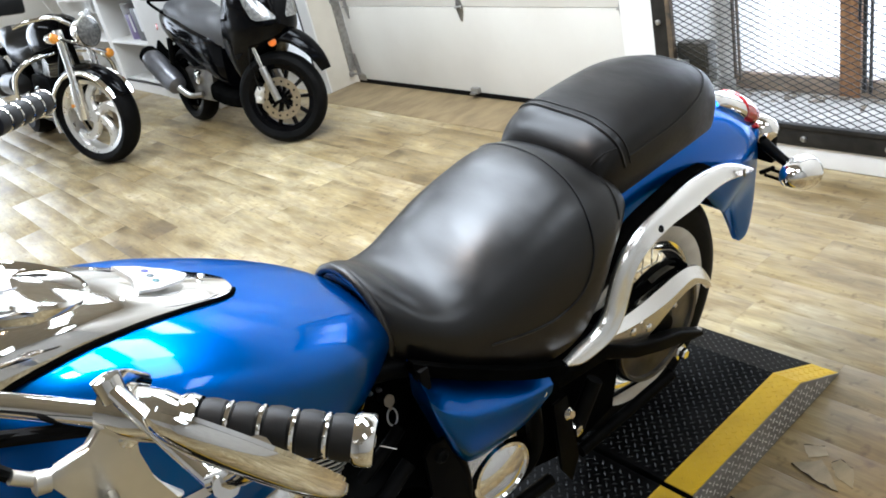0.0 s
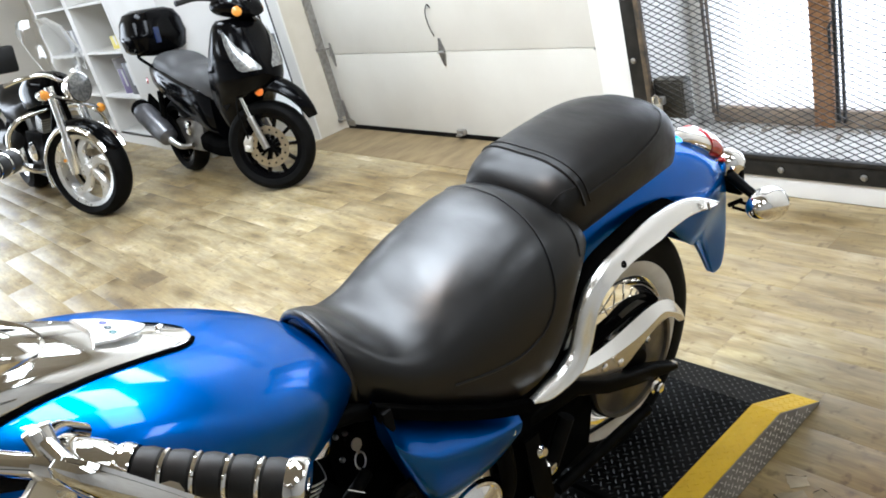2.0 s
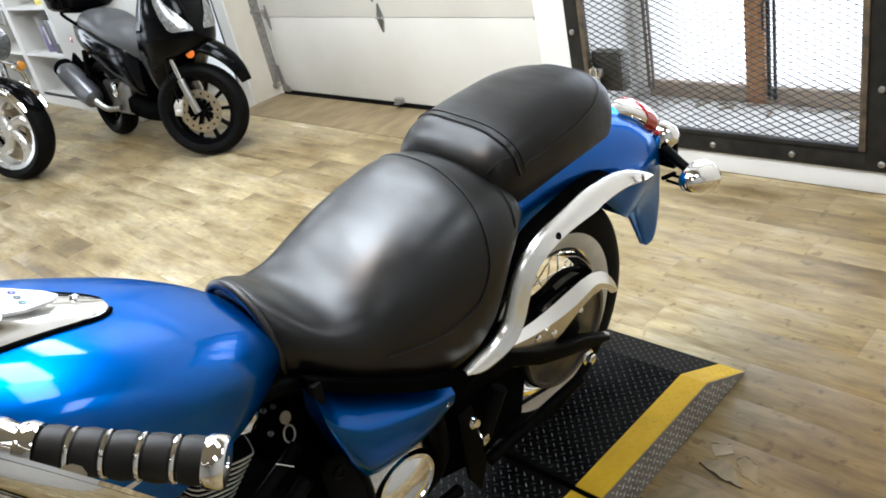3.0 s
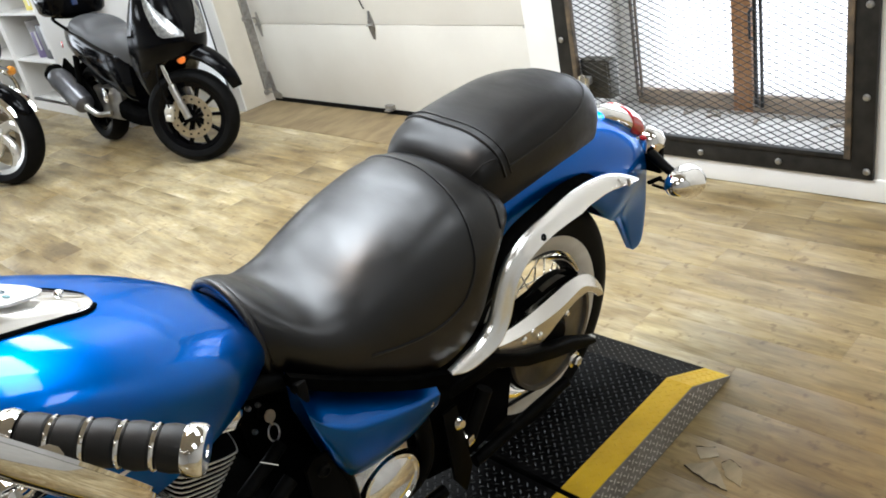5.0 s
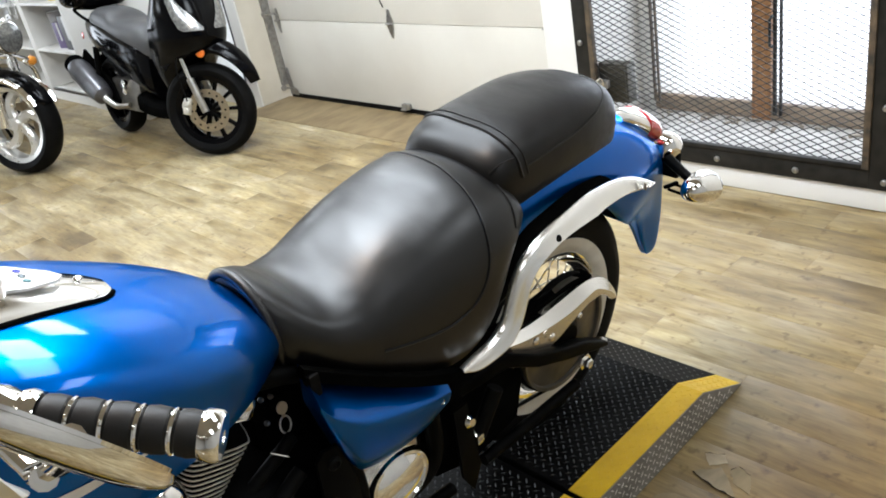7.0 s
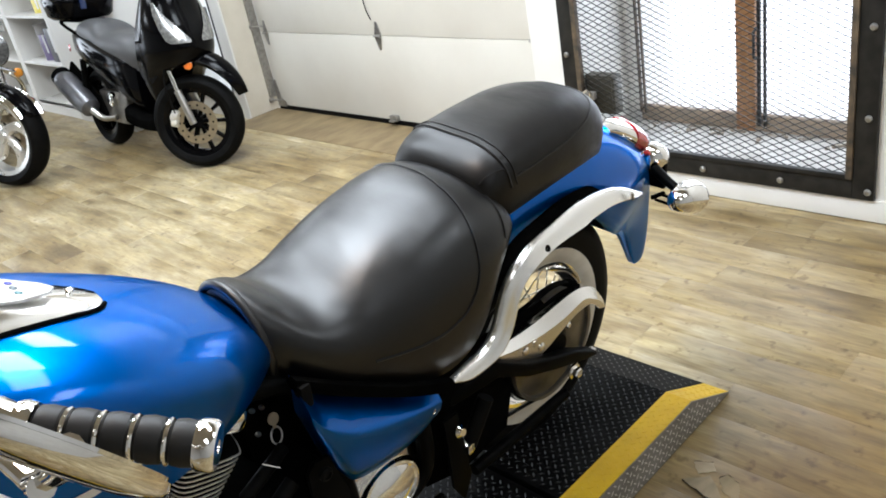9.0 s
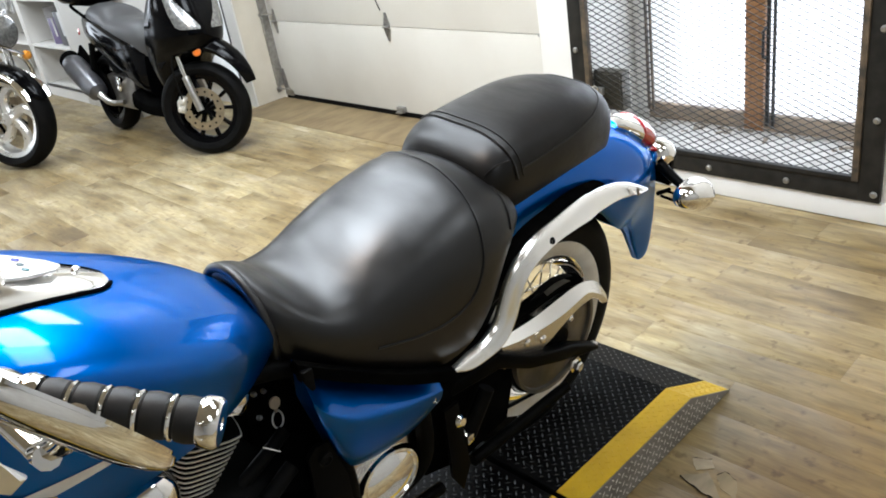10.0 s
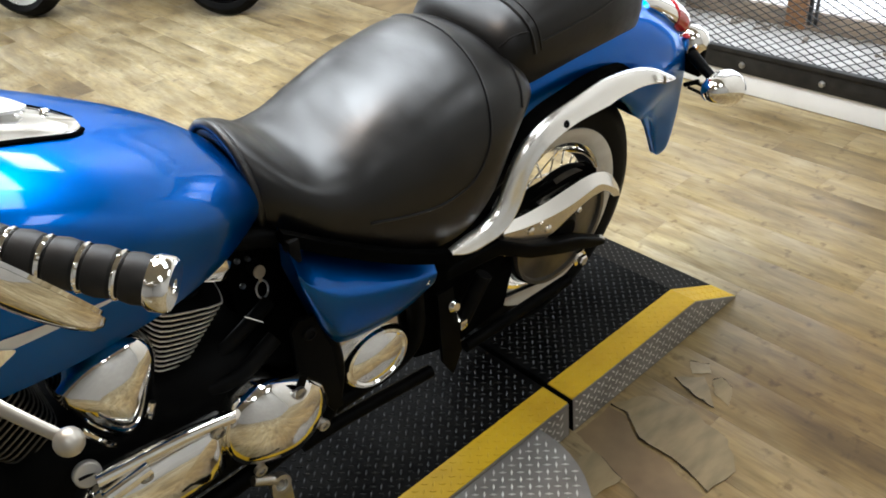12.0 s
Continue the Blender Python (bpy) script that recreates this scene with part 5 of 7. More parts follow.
for x, z, y in ((-0.830, 0.552, -0.186), (-0.690, 0.545, -0.199), (-0.950, 0.555, -0.186), (-0.655, 0.43, -0.196), (-0.785, 0.425, -0.198), (-1.01, 0.545, -0.186)):
    b = B()
    lathe(b, [(0, 0), (0.011, 0), (0.011, 0.008), (0.007, 0.009), (0.006, 0.004), (0, 0.003)], (x, y, z), (0, -1, 0), 14)
    part("cover_bolt", b, BRUSHED, clutch if x > -0.82 else alt, "socket bolt")
b = B()
tube(b, [(-0.80, -0.185, 0.562), (-0.88, -0.18, 0.575), (-1.01, -0.175, 0.585)], 0.011, 10, smooth=16)
tube(b, [(-0.94, -0.187, 0.568), (-1.01, -0.185, 0.556)], 0.014, 10)
part("cover_trim", b, CHROME, alt)
b = B()
slab(b, [(SLX - 0.008, SLZ + 0.004), (SLX + 0.004, SLZ + 0.020), (SLX + 0.016, SLZ + 0.012), (SLX + 0.006, SLZ - 0.008)], 0.004, Matrix.Translation((0, -0.196, 0)) @ SIDE, 0.001)
part("cover_slot", b, BLACK, clutch, "dark slot")
# oval cover with domed face
lb = B()
lathe(lb, [(0, 0), (0.074, 0), (0.077, 0.010), (0.075, 0.022), (0.068, 0.030), (0.062, 0.031), (0.058, 0.028), (0.050, 0.031), (0.030, 0.037), (0, 0.039)], (0, 0, 0), (0, 0, 1), 40, sy=0.74)
ov = part("oval_cover", lb, CHROME, bike, "chrome oval cover with domed face", m=Matrix.Translation((-0.494, -0.125, 0.438)) @ Matrix.Rotation(radians(-12), 4, "Y") @ Matrix.Rotation(radians(76), 4, "X"))
b = B()
ring_tube(b, (0, 0, 0), (0, 0, 1), 0.082, 0.009, 40, 8)
part("oval_gasket", b, FLAT, ov, "black rim", m=Matrix.Translation((-0.494, -0.132, 0.438)) @ Matrix.Rotation(radians(-12), 4, "Y") @ Matrix.Rotation(radians(76), 4, "X") @ Matrix.Diagonal((1, 0.77, 1, 1)))
b = B()
slab(b, [(-0.590, 0.528), (-0.56, 0.548), (-0.398, 0.530), (-0.392, 0.44), (-0.45, 0.37), (-0.55, 0.38), (-0.578, 0.43)], 0.012, Matrix.Translation((0, -0.123, 0)) @ SIDE, 0.004)
part("engine_plate", b, CHROME, bike, "chrome plate behind the oval cover")
b = B()
tube(b, [(-0.68, -0.150, 0.345), (-0.595, -0.152, 0.344), (-0.37, -0.152, 0.315)], 0.014, 10, smooth=16)
part("lower_tube", b, BLACK, bike, "black lower frame tube")
b = B()
slab(b, [(-0.668, 0.640), (-0.652, 0.655), (-0.622, 0.650), (-0.596, 0.55), (-0.590, 0.40), (-0.612, 0.40), (-0.668, 0.52)], 0.010, Matrix.Translation((0, -0.158, 0)) @ SIDE, 0.004)
mount = part("engine_mount", b, BLACK, bike, "black engine mounting plate")
part("mount_bolt", lathe(B(), [(0, 0), (0.013, 0), (0.013, 0.006), (0.008, 0.009), (0.007, 0.005), (0, 0.004)], (-0.638, -0.168, 0.622), (0, -1, 0), 14), RUBBER, mount, "dark socket bolt")
b = B()
tube(b, [(-0.78, -0.10, 0.60), (-0.70, -0.10, 0.64), (-0.66, -0.09, 0.65)], 0.012, 10, smooth=14)
tube(b, [(-0.84, -0.12, 0.585), (-0.76, -0.14, 0.585), (-0.68, -0.13, 0.61)], 0.014, 10, smooth=14)
part("hose", b, RUBBER, bike, "black rubber hoses")
b = B()
lathe(b, [(0, 0), (0.020, 0), (0.020, 0.008), (0.018, 0.010), (0, 0.010)], (-1.014, -0.151, 0.585), (0, -1, 0.35), 28)
lock = part("bolt_cap", b, mat("zinc", (0.6, 0.59, 0.56), 0.45, 0.6, scale=30), bike, "round slotted zinc cap")
b = B()
box(b, -0.014, 0.014, -0.002, 0.002, -0.001, 0.001, m=Matrix.Translation((-1.014, -0.1612, 0.5885)) @ Matrix.Rotation(radians(20), 4, "X") @ Matrix.Rotation(radians(18), 4, "Y"))
part("cap_slot", b, BLACK, lock)
b = B()
tube(b, [(-0.80, -0.195, 0.400), (-0.765, -0.2, 0.375), (-0.755, -0.2, 0.345)], 0.009, 10, smooth=10)
lathe(b, [(0, 0), (0.019, 0), (0.019, 0.014), (0.012, 0.015), (0.011, 0.008), (0, 0.008)], (-0.758, -0.196, 0.362), (0, -1, 0.2), 20)
box(b, -0.775, -0.735, -0.2, -0.19, 0.26, 0.355, 0.004)
part("shift_linkage", b, BRUSHED, bike, "satin shift lever joint")
b = B()
tube(b, [(-0.715, -0.112, 0.668), (-0.69, -0.120, 0.645)], 0.0016, 6)
part("cable_end", b, CHROME, bike)
# ignition key
b = B()
lathe(b, [(0, 0), (0.014, 0), (0.016, 0.012), (0.010, 0.018), (0, 0.018)], (-0.657, -0.050, 0.706), (0, -1, 0.2), 16)
sw = part("ignition_switch", b, FLAT, bike, "black ignition switch")
b = B()
lathe(b, [(0, 0), (0.011, 0), (0.011, 0.003), (0, 0.003)], (-0.657, -0.072, 0.702), (0.2, -1, 0.3), 16)
box(b, -0.660, -0.654, -0.074, -0.071, 0.681, 0.698, 0.0008)
part("key", b, mat("key_metal", (0.62, 0.52, 0.38), 0.45, 0.4, scale=40), sw, "small worn key")
b = B()
ring_tube(b, (-0.658, -0.074, 0.666), (0.5, -1, 0.35), 0.0145, 0.0017, 32, 6)
part("key_ring", b, FIN, sw, "thin steel key ring")
for k, (x, y, z) in enumerate(((-0.690, -0.07, 0.690), (-0.672, -0.07, 0.737), (-0.690, -0.07, 0.742))):
    b = B()
    lathe(b, [(0, 0), (0.0045, 0), (0.005, 0.004), (0.003, 0.008), (0, 0.008)], (x, y, z), (0.2, -1, 0.4), 10)
    part("small_bolt", b, BRUSHED, frame_part)

# handlebar, left side
b = B()
tube(b, [(-1.32, 0.0, 1.13), (-1.24, -0.13, 1.145), (-1.155, -0.26, 1.135), (-1.095, -0.350, 1.124), (-1.036, -0.422, 1.110), (-0.943, -0.514, 1.067)], 0.0127, 14, smooth=40)
bar = upright("handlebar", b, CHROME, bike, "chrome handlebar")
g0, g1 = Vector((-1.036, -0.422, 1.110)), Vector((-0.943, -0.514, 1.067))
dr = (g1 - g0).normalized()
b = B()
prof = []
for k in range(5):
    h = k * 0.029
    prof += [(0.0170, h), (0.0205, h + 0.003), (0.0217, h + 0.012), (0.0205, h + 0.022), (0.0170, h + 0.025)]
lathe(b, [(0, -0.002)] + prof + [(0, prof[-1][1] + 0.001)], g0, dr, 28)
grip = upright("grip", b, GRIP, bar, "ribbed dark rubber grip")
for k in range(5):
    b = B()
    ring_tube(b, g0 + dr * (k * 0.029 + 0.027), dr, 0.0188, 0.0026, 32, 8)
    upright("grip_band", b, CHROME, bar, "chrome grip band")
b = B()
lathe(b, [(0, 0.138), (0.022, 0.138), (0.024, 0.142), (0.0235, 0.154), (0.021, 0.157), (0.006, 0.157), (0.005, 0.152), (0, 0.152)], g0, dr, 28)
upright("grip_end", b, CHROME, bar, "chrome grip end cap")
b = B()
lathe(b, [(0, -0.004), (0.022, -0.004), (0.024, 0.004), (0.022, 0.012), (0, 0.012)], g0 - dr * 0.012, dr, 24)
rings = []
for t, w in ((0, 0.018), (0.02, 0.024), (0.05, 0.025), (0.075, 0.02)):
    c = g0 - dr * (0.012 + t)
    s1 = dr.orthogonal().normalized()
    s2 = dr.cross(s1)
    rings.append([c + (s1 * math.cos(a) + s2 * math.sin(a)) * w for a in np.linspace(0, 2 * math.pi, 18, endpoint=False)])
loft(b, rings)
upright("switch_housing", b, CHROME, bar, "chrome switch housing")
b = B()
tube(b, [(-1.32, 0.0, 1.13), (-1.25, 0.13, 1.185), (-1.13, 0.27, 1.235), (-1.03, 0.345, 1.258), (-0.945, 0.408, 1.262), (-0.85, 0.488, 1.252)], 0.0127, 14, smooth=36)
upright("handlebar_right", b, CHROME, bar, "chrome handlebar")
h0, h1 = Vector((-0.958, 0.398, 1.262)), Vector((-0.842, 0.496, 1.251))
hr = (h1 - h0).normalized()
b = B()
lathe(b, [(0, -0.002)] + prof + [(0, prof[-1][1] + 0.001)], h0, hr, 28)
upright("grip_right", b, GRIP, bar, "ribbed dark rubber grip")
for k in range(5):
    b = B()
    ring_tube(b, h0 + hr * (k * 0.029 + 0.027), hr, 0.0188, 0.0026, 32, 8)
    upright("grip_band", b, CHROME, bar, "chrome grip band")
b = B()
slab(b, [(-1.089, 1.150), (-1.070, 1.133), (-1.077, 1.106), (-1.091, 1.090), (-1.089, 1.055), (-1.066, 1.020), (-1.085, 1.012), (-1.149, 1.071), (-1.160, 1.103), (-1.157, 1.116), (-1.150, 1.115), (-1.120, 1.112), (-1.103, 1.125)], 0.014, Matrix.Translation((0, -0.366, 0)) @ SIDE, 0.005)
lathe(b, [(0, 0), (0.010, 0), (0.011, 0.012), (0.007, 0.014), (0, 0.014)], (-1.158, -0.373, 1.108), (-1, 0, 0.4), 14)
lathe(b, [(0, 0), (0.0065, 0), (0.0065, 0.024), (0, 0.026)], (-1.165, -0.373, 1.113), (-1, 0, 1.0), 12)
perch = upright("lever_perch", b, mat("polished_alloy", (0.74, 0.71, 0.64), 0.32, 0.9, colour2=(0.66, 0.63, 0.56), scale=20), bar, "polished clutch lever perch")
b = B()
tube(b, [(-1.125, -0.36, 1.062), (-1.128, -0.40, 1.058), (-1.118, -0.445, 1.055), (-1.098, -0.485, 1.050), (-1.075, -0.525, 1.028), (-1.050, -0.558, 1.002)], [0.014, 0.012, 0.009, 0.0068, 0.0056, 0.005], 12, smooth=30, flat=0.6)
bmesh.ops.create_uvsphere(b, u_segments=18, v_segments=12, radius=0.0115, matrix=Matrix.Translation((-1.050, -0.559, 1.001)))
upright("clutch_lever", b, mat("satin_lever", (0.58, 0.545, 0.48), 0.40, 0.85, colour2=(0.48, 0.45, 0.40), scale=18), bar, "satin alloy clutch lever with ball end")
b = B()
lathe(b, [(0, 0), (0.010, 0), (0.010, 0.003), (0.007, 0.005), (0, 0.005)], (-1.088, -0.380, 1.108), (0, -1, 0), 16)
upright("perch_bolt", b, POLISH, perch)
b = B()
tube(b, [(-1.182, -0.373, 1.132), (-1.20, -0.36, 1.148), (-1.25, -0.28, 1.13), (-1.32, -0.12, 1.05)], 0.0065, 8, smooth=18)
upright("clutch_cable", b, RUBBER, bar, "black clutch cable")
b = B()
tube(b, [(-1.09, -0.322, 1.092), (-1.136, -0.31, 1.111), (-1.176, -0.30, 1.127), (-1.25, -0.22, 1.12), (-1.34, -0.06, 1.05)], 0.007, 8, smooth=22)
tube(b, [(-1.105, -0.318, 1.104), (-1.149, -0.308, 1.121), (-1.198, -0.29, 1.140), (-1.27, -0.18, 1.13), (-1.34, -0.03, 1.08)], 0.0055, 8, smooth=22)
upright("cable", b, RUBBER, bar, "black control cables")
# mirror
b = B()
tube(b, [(-1.052, -0.352, 1.135), (-1.072, -0.385, 1.165), (-1.088, -0.425, 1.184)], 0.009, 10, smooth=10)
tube(b, [(-1.090, -0.428, 1.186), (-1.082, -0.49, 1.165), (-1.073, -0.553, 1.143)], 0.0075, 10)
lathe(b, [(0, -0.012), (0.011, -0.010), (0.012, 0.010), (0, 0.012)], (-1.090, -0.428, 1.186), (0, 0.2, 1), 14)
tube(b, [(-1.063, -0.540, 1.140), (-1.072, -0.575, 1.150)], 0.010, 10)
tube(b, [(-1.072, -0.553, 1.143), (-1.058, -0.59, 1.165), (-1.052, -0.612, 1.190)], 0.010, 10, smooth=10)
stem = upright("mirror_stem", b, CHROME, bar, "chrome mirror stem")
ml, mn = Vector((0.578, -0.02, -0.816)).normalized(), Vector((-0.70, -0.27, -0.45)).normalized()
mn = (mn - ml * mn.dot(ml)).normalized()
mw = ml.cross(mn)
mm = Matrix.Translation((-1.053, -0.615, 1.190)) @ Matrix((ml, mw, mn)).transposed().to_4x4()
b = B()
rings = []
for h, s in ((0.0, 1.0), (0.004, 1.01), (0.008, 0.95), (0.011, 0.80), (0.0135, 0.55), (0.014, 0.25)):
    rings.append([(0.084 * s * math.cos(a), (0.029 - 0.005 * math.cos(a)) * s * math.sin(a), h * 1.3) for a in np.linspace(0, 2 * math.pi, 36, endpoint=False)])
mirror = upright("mirror", loft(B(), rings), CHROME, bar, "chrome backed oval mirror", m=mm)
b = B()
slab(b, [(0.080 * math.cos(a), (0.026 - 0.005 * math.cos(a)) * math.sin(a)) for a in np.linspace(0, 2 * math.pi, 36, endpoint=False)], 0.003, Matrix.Translation((0, 0, -0.0035)))
upright("mirror_glass", b, mat("mirror_glass", (0.9, 0.9, 0.9), 0.02, 1.0, scale=5, rough_var=0.01), bar, "mirror glass", m=mm)

# front end of the motorcycle
FA = (-1.655, 0, 0.420)
fwheel = part("front_wheel", lathe(B(), [(r, h * 0.72) for r, h in TY] + [(r, -h * 0.72) for r, h in TY[-2::-1]] + [(0.184, -0.032)], FA, (0, 1, 0), 64), RUBBER, bike, "front tyre with white sidewalls", sharp=35)
for sg in (-1, 1):
    part("white_sidewall", lathe(B(), [(0.187, sg * 0.036), (0.208, sg * 0.045), (0.226, sg * 0.0475), (0.227, sg * 0.044), (0.187, sg * 0.033)], FA, (0, 1, 0), 56), WHITEWALL, fwheel, "dull white sidewall band")
part("rim", lathe(B(), [(0.180, -0.036), (0.189, -0.038), (0.166, -0.018), (0.164, 0), (0.166, 0.018), (0.189, 0.038), (0.180, 0.036), (0.157, 0), (0.180, -0.036)], FA, (0, 1, 0), 56), CHROME, fwheel, "chrome rim")
part("hub", lathe(B(), [(0, -0.06), (0.04, -0.058), (0.045, -0.04), (0.028, -0.03), (0.028, 0.03), (0.045, 0.04), (0.04, 0.058), (0, 0.06)], FA, (0, 1, 0), 28), BRUSHED, fwheel)
for k in range(28):
    a = 2 * math.pi * k / 28
    sg = -1 if k % 2 else 1
    p = Vector((0.042 * math.cos(a), sg * 0.042, 0.042 * math.sin(a)))
    a2 = a + (0.4 if (k // 2) % 2 else -0.4)
    q = Vector((0.168 * math.cos(a2), sg * 0.008, 0.168 * math.sin(a2)))
    o = new("spoke", spm)
    o.parent = fwheel
    d = q - p
    o.matrix_basis = Matrix.Translation(Vector(FA) + p) @ d.to_track_quat("X", "Z").to_matrix().to_4x4() @ Matrix.Diagonal((d.length / 0.138, 1, 1, 1)) @ Matrix.Translation((-0.048, 0, 0))
for sg in (-1, 1):
    b = B()
    tube(b, [(-1.650, sg * 0.098, 0.420), (-1.545, sg * 0.098, 0.640)], [0.027, 0.029], 16)
    leg = part("fork_leg", b, BRUSHED, bike, "satin fork leg")
    b = B()
    tube(b, [(-1.545, sg * 0.098, 0.640), (-1.345, sg * 0.098, 1.055)], 0.021, 14)
    part("fork_tube", b, CHROME, leg, "chrome fork tube")
b = B()
for c, h in (((-1.372, 0, 1.0), 0.02), ((-1.448, 0, 0.84), 0.025)):
    box(b, -0.045, 0.045, -0.135, 0.135, -h, h, 0.01, m=Matrix.Translation(c) @ Matrix.Rotation(radians(-25), 4, "Y"))
tube(b, [(-1.448, 0, 0.84), (-1.33, 0, 1.08)], 0.026, 14)
part("fork_yoke", b, BLACK, bike, "black fork yoke")
rings = []
for ang in np.linspace(28, 168, 30):
    c, sn = math.cos(radians(ang)), math.sin(radians(ang))
    ring = [(FA[0] + (0.352 - 0.045 * abs(u) ** 2.4) * c, 0.075 * u, FA[2] + (0.352 - 0.045 * abs(u) ** 2.4) * sn) for u in np.linspace(-1, 1, 15)]
    rings.append(ring + [(FA[0] + (0.348 - 0.045 * abs(u) ** 2.4) * c, 0.072 * u, FA[2] + (0.348 - 0.045 * abs(u) ** 2.4) * sn) for u in np.linspace(1, -1, 15)])
part("front_mudguard", loft(B(), rings), BLUE, bike, "blue painted front mudguard", sharp=60)
b = B()
lathe(b, [(0, -0.13), (0.05, -0.12), (0.085, -0.06), (0.095, 0.0), (0.098, 0.012), (0.090, 0.016), (0, 0.016)], (-1.50, 0, 0.955), (-1, 0, -0.05), 32)
lampf = part("headlamp", b, CHROME, bike, "round chrome headlamp")
part("lens", lathe(B(), [(0, 0.017), (0.088, 0.017), (0.06, 0.026), (0, 0.030)], (-1.50, 0, 0.955), (-1, 0, -0.05), 32), CLEAR, lampf, "clear lens")

# side stand under the motorcycle
b = B()
tube(b, [(-0.83, -0.150, 0.335), (-0.80, -0.23, 0.20), (-0.775, -0.345, 0.008)], [0.014, 0.012, 0.010], 10)
lathe(b, [(0, 0), (0.028, 0), (0.028, 0.008), (0, 0.009)], (-0.775, -0.345, 0.0), (0, 0, 1), 16)
upright("side_stand", b, BLACK, bike, "black side stand")


# ---- black scooter ----
def spoked(parent, m, r, w, rim_r, spokes, tyre_label, rim_mat, wide=0.020, swirl=0.0, name="front_wheel"):
    """Cast wheel with its axle along the own y axis of m."""
    prof = [(rim_r, -w * 0.36), (rim_r + 0.01, -w * 0.45), ((rim_r + r) / 2, -w * 0.52), (r - 0.018, -w * 0.42), (r - 0.004, -w * 0.2), (r, 0)]
    prof = prof + [(a, -b) for a, b in prof[-2::-1]] + [prof[0]]
    tyre = part(name, lathe(B(), prof, (0, 0, 0), (0, 1, 0), 56), RUBBER, parent, tyre_label, m=m, sharp=35)
    b = B()
    lathe(b, [(rim_r + 0.006, -w * 0.40), (rim_r + 0.006, -w * 0.34), (rim_r - 0.018, -w * 0.25), (rim_r - 0.022, 0), (rim_r - 0.018, w * 0.25), (rim_r + 0.006, w * 0.34), (rim_r + 0.006, w * 0.40), (rim_r - 0.026, w * 0.33), (rim_r - 0.032, 0), (rim_r - 0.026, -w * 0.33), (rim_r + 0.006, -w * 0.40)], (0, 0, 0), (0, 1, 0), 56)
    lathe(b, [(0, -w * 0.3), (0.04, -w * 0.3), (0.046, 0), (0.04, w * 0.3), (0, w * 0.3)], (0, 0, 0), (0, 1, 0), 24)
    part("rim", b, rim_mat, tyre, m=m)
    for k in range(spokes):
        a = 2 * math.pi * k / spokes
        b = B()
        rings = []
        for t in np.linspace(0, 1, 7):
            rad = 0.035 + (rim_r - 0.055) * t
            aa = a + swirl * t * t
            c, s = math.cos(aa), math.sin(aa)
            hw = wide * (0.65 + 0.55 * abs(t - 0.3))
            rings.append([(rad * c - d * hw * s, e * w * 0.16, rad * s + d * hw * c) for d, e in ((-1, 0.4), (-0.6, 1), (0.6, 1), (1, 0.4), (1, -0.4), (0.6, -1), (-0.6, -1), (-1, -0.4))])
        part("wheel_spoke", loft(b, rings), rim_mat, tyre, m=m)
    return tyre


def disc_brake(parent, m, r, y, caliper_mat):
    b = B()
    lathe(b, [(r * 0.62, y), (r, y), (r, y + 0.004), (r * 0.62, y + 0.004), (r * 0.62, y)], (0, 0, 0), (0, 1, 0), 48)
    d = part("brake_disc", b, mat("bronze_disc", (0.5, 0.42, 0.3), 0.35, 0.9, colour2=(0.38, 0.33, 0.25), scale=30), parent, "bronze toned brake disc", m=m)
    for k in range(14):
        a = 2 * math.pi * k / 14
        b = B()
        lathe(b, [(0, 0), (0.007, 0), (0.007, 0.001), (0, 0.001)], (r * 0.82 * math.cos(a), y + 0.0045, r * 0.82 * math.sin(a)), (0, 1, 0), 8)
        part("disc_hole", b, BLACK, d, m=m)
    b = B()
    for k in range(5):
        a = 2 * math.pi * k / 5
        tube(b, [(0.03 * math.cos(a), y, 0.03 * math.sin(a)), (r * 0.66 * math.cos(a), y + 0.002, r * 0.66 * math.sin(a))], 0.007, 6)
    part("disc_carrier", b, FLAT, parent, m=m)
    b = B()
    cm = Matrix.Rotation(radians(-14), 4, "Y") @ Matrix.Translation((r * 0.98, 0, 0))
    box(b, -0.022, 0.024, y - 0.008, y + 0.024, -0.050, 0.050, 0.008, m=cm)
    for k in (-1, 1):
        lathe(b, [(0, 0), (0.018, 0), (0.020, 0.012), (0.014, 0.018), (0, 0.018)], cm @ Vector((0, y + 0.022, 0.024 * k)), (0, 1, 0), 16)
    tube(b, [cm @ Vector((0.02, y, 0.04)), cm @ Vector((0.034, y, 0.0)), cm @ Vector((0.02, y, -0.04))], 0.008, 8, smooth=12)
    return part("brake_caliper", b, caliper_mat, parent, "pale brake caliper", m=m)


SC = Matrix.Translation((1.035, 4.745, 0)) @ Matrix.Rotation(radians(90), 4, "Z") @ Matrix.Rotation(radians(8), 4, "X")
scooter = thing("scooter", "black scooter with grey seat and top box beside the wall", "scooter", m=SC)
R_SC = 0.283
axis_top = Vector((-1.13, 0, 0.90))
fork_lean = Matrix.Translation((-1.285, 0, R_SC)) @ Matrix.Rotation(radians(38), 4, "Z")
fw = spoked(scooter, fork_lean, R_SC, 0.11, 0.205, 10, "black front tyre", GLOSS_BLACK, 0.013)
disc_brake(scooter, fork_lean, 0.130, 0.042, mat("pale_caliper", (0.7, 0.68, 0.62), 0.35, 0.3, scale=30))
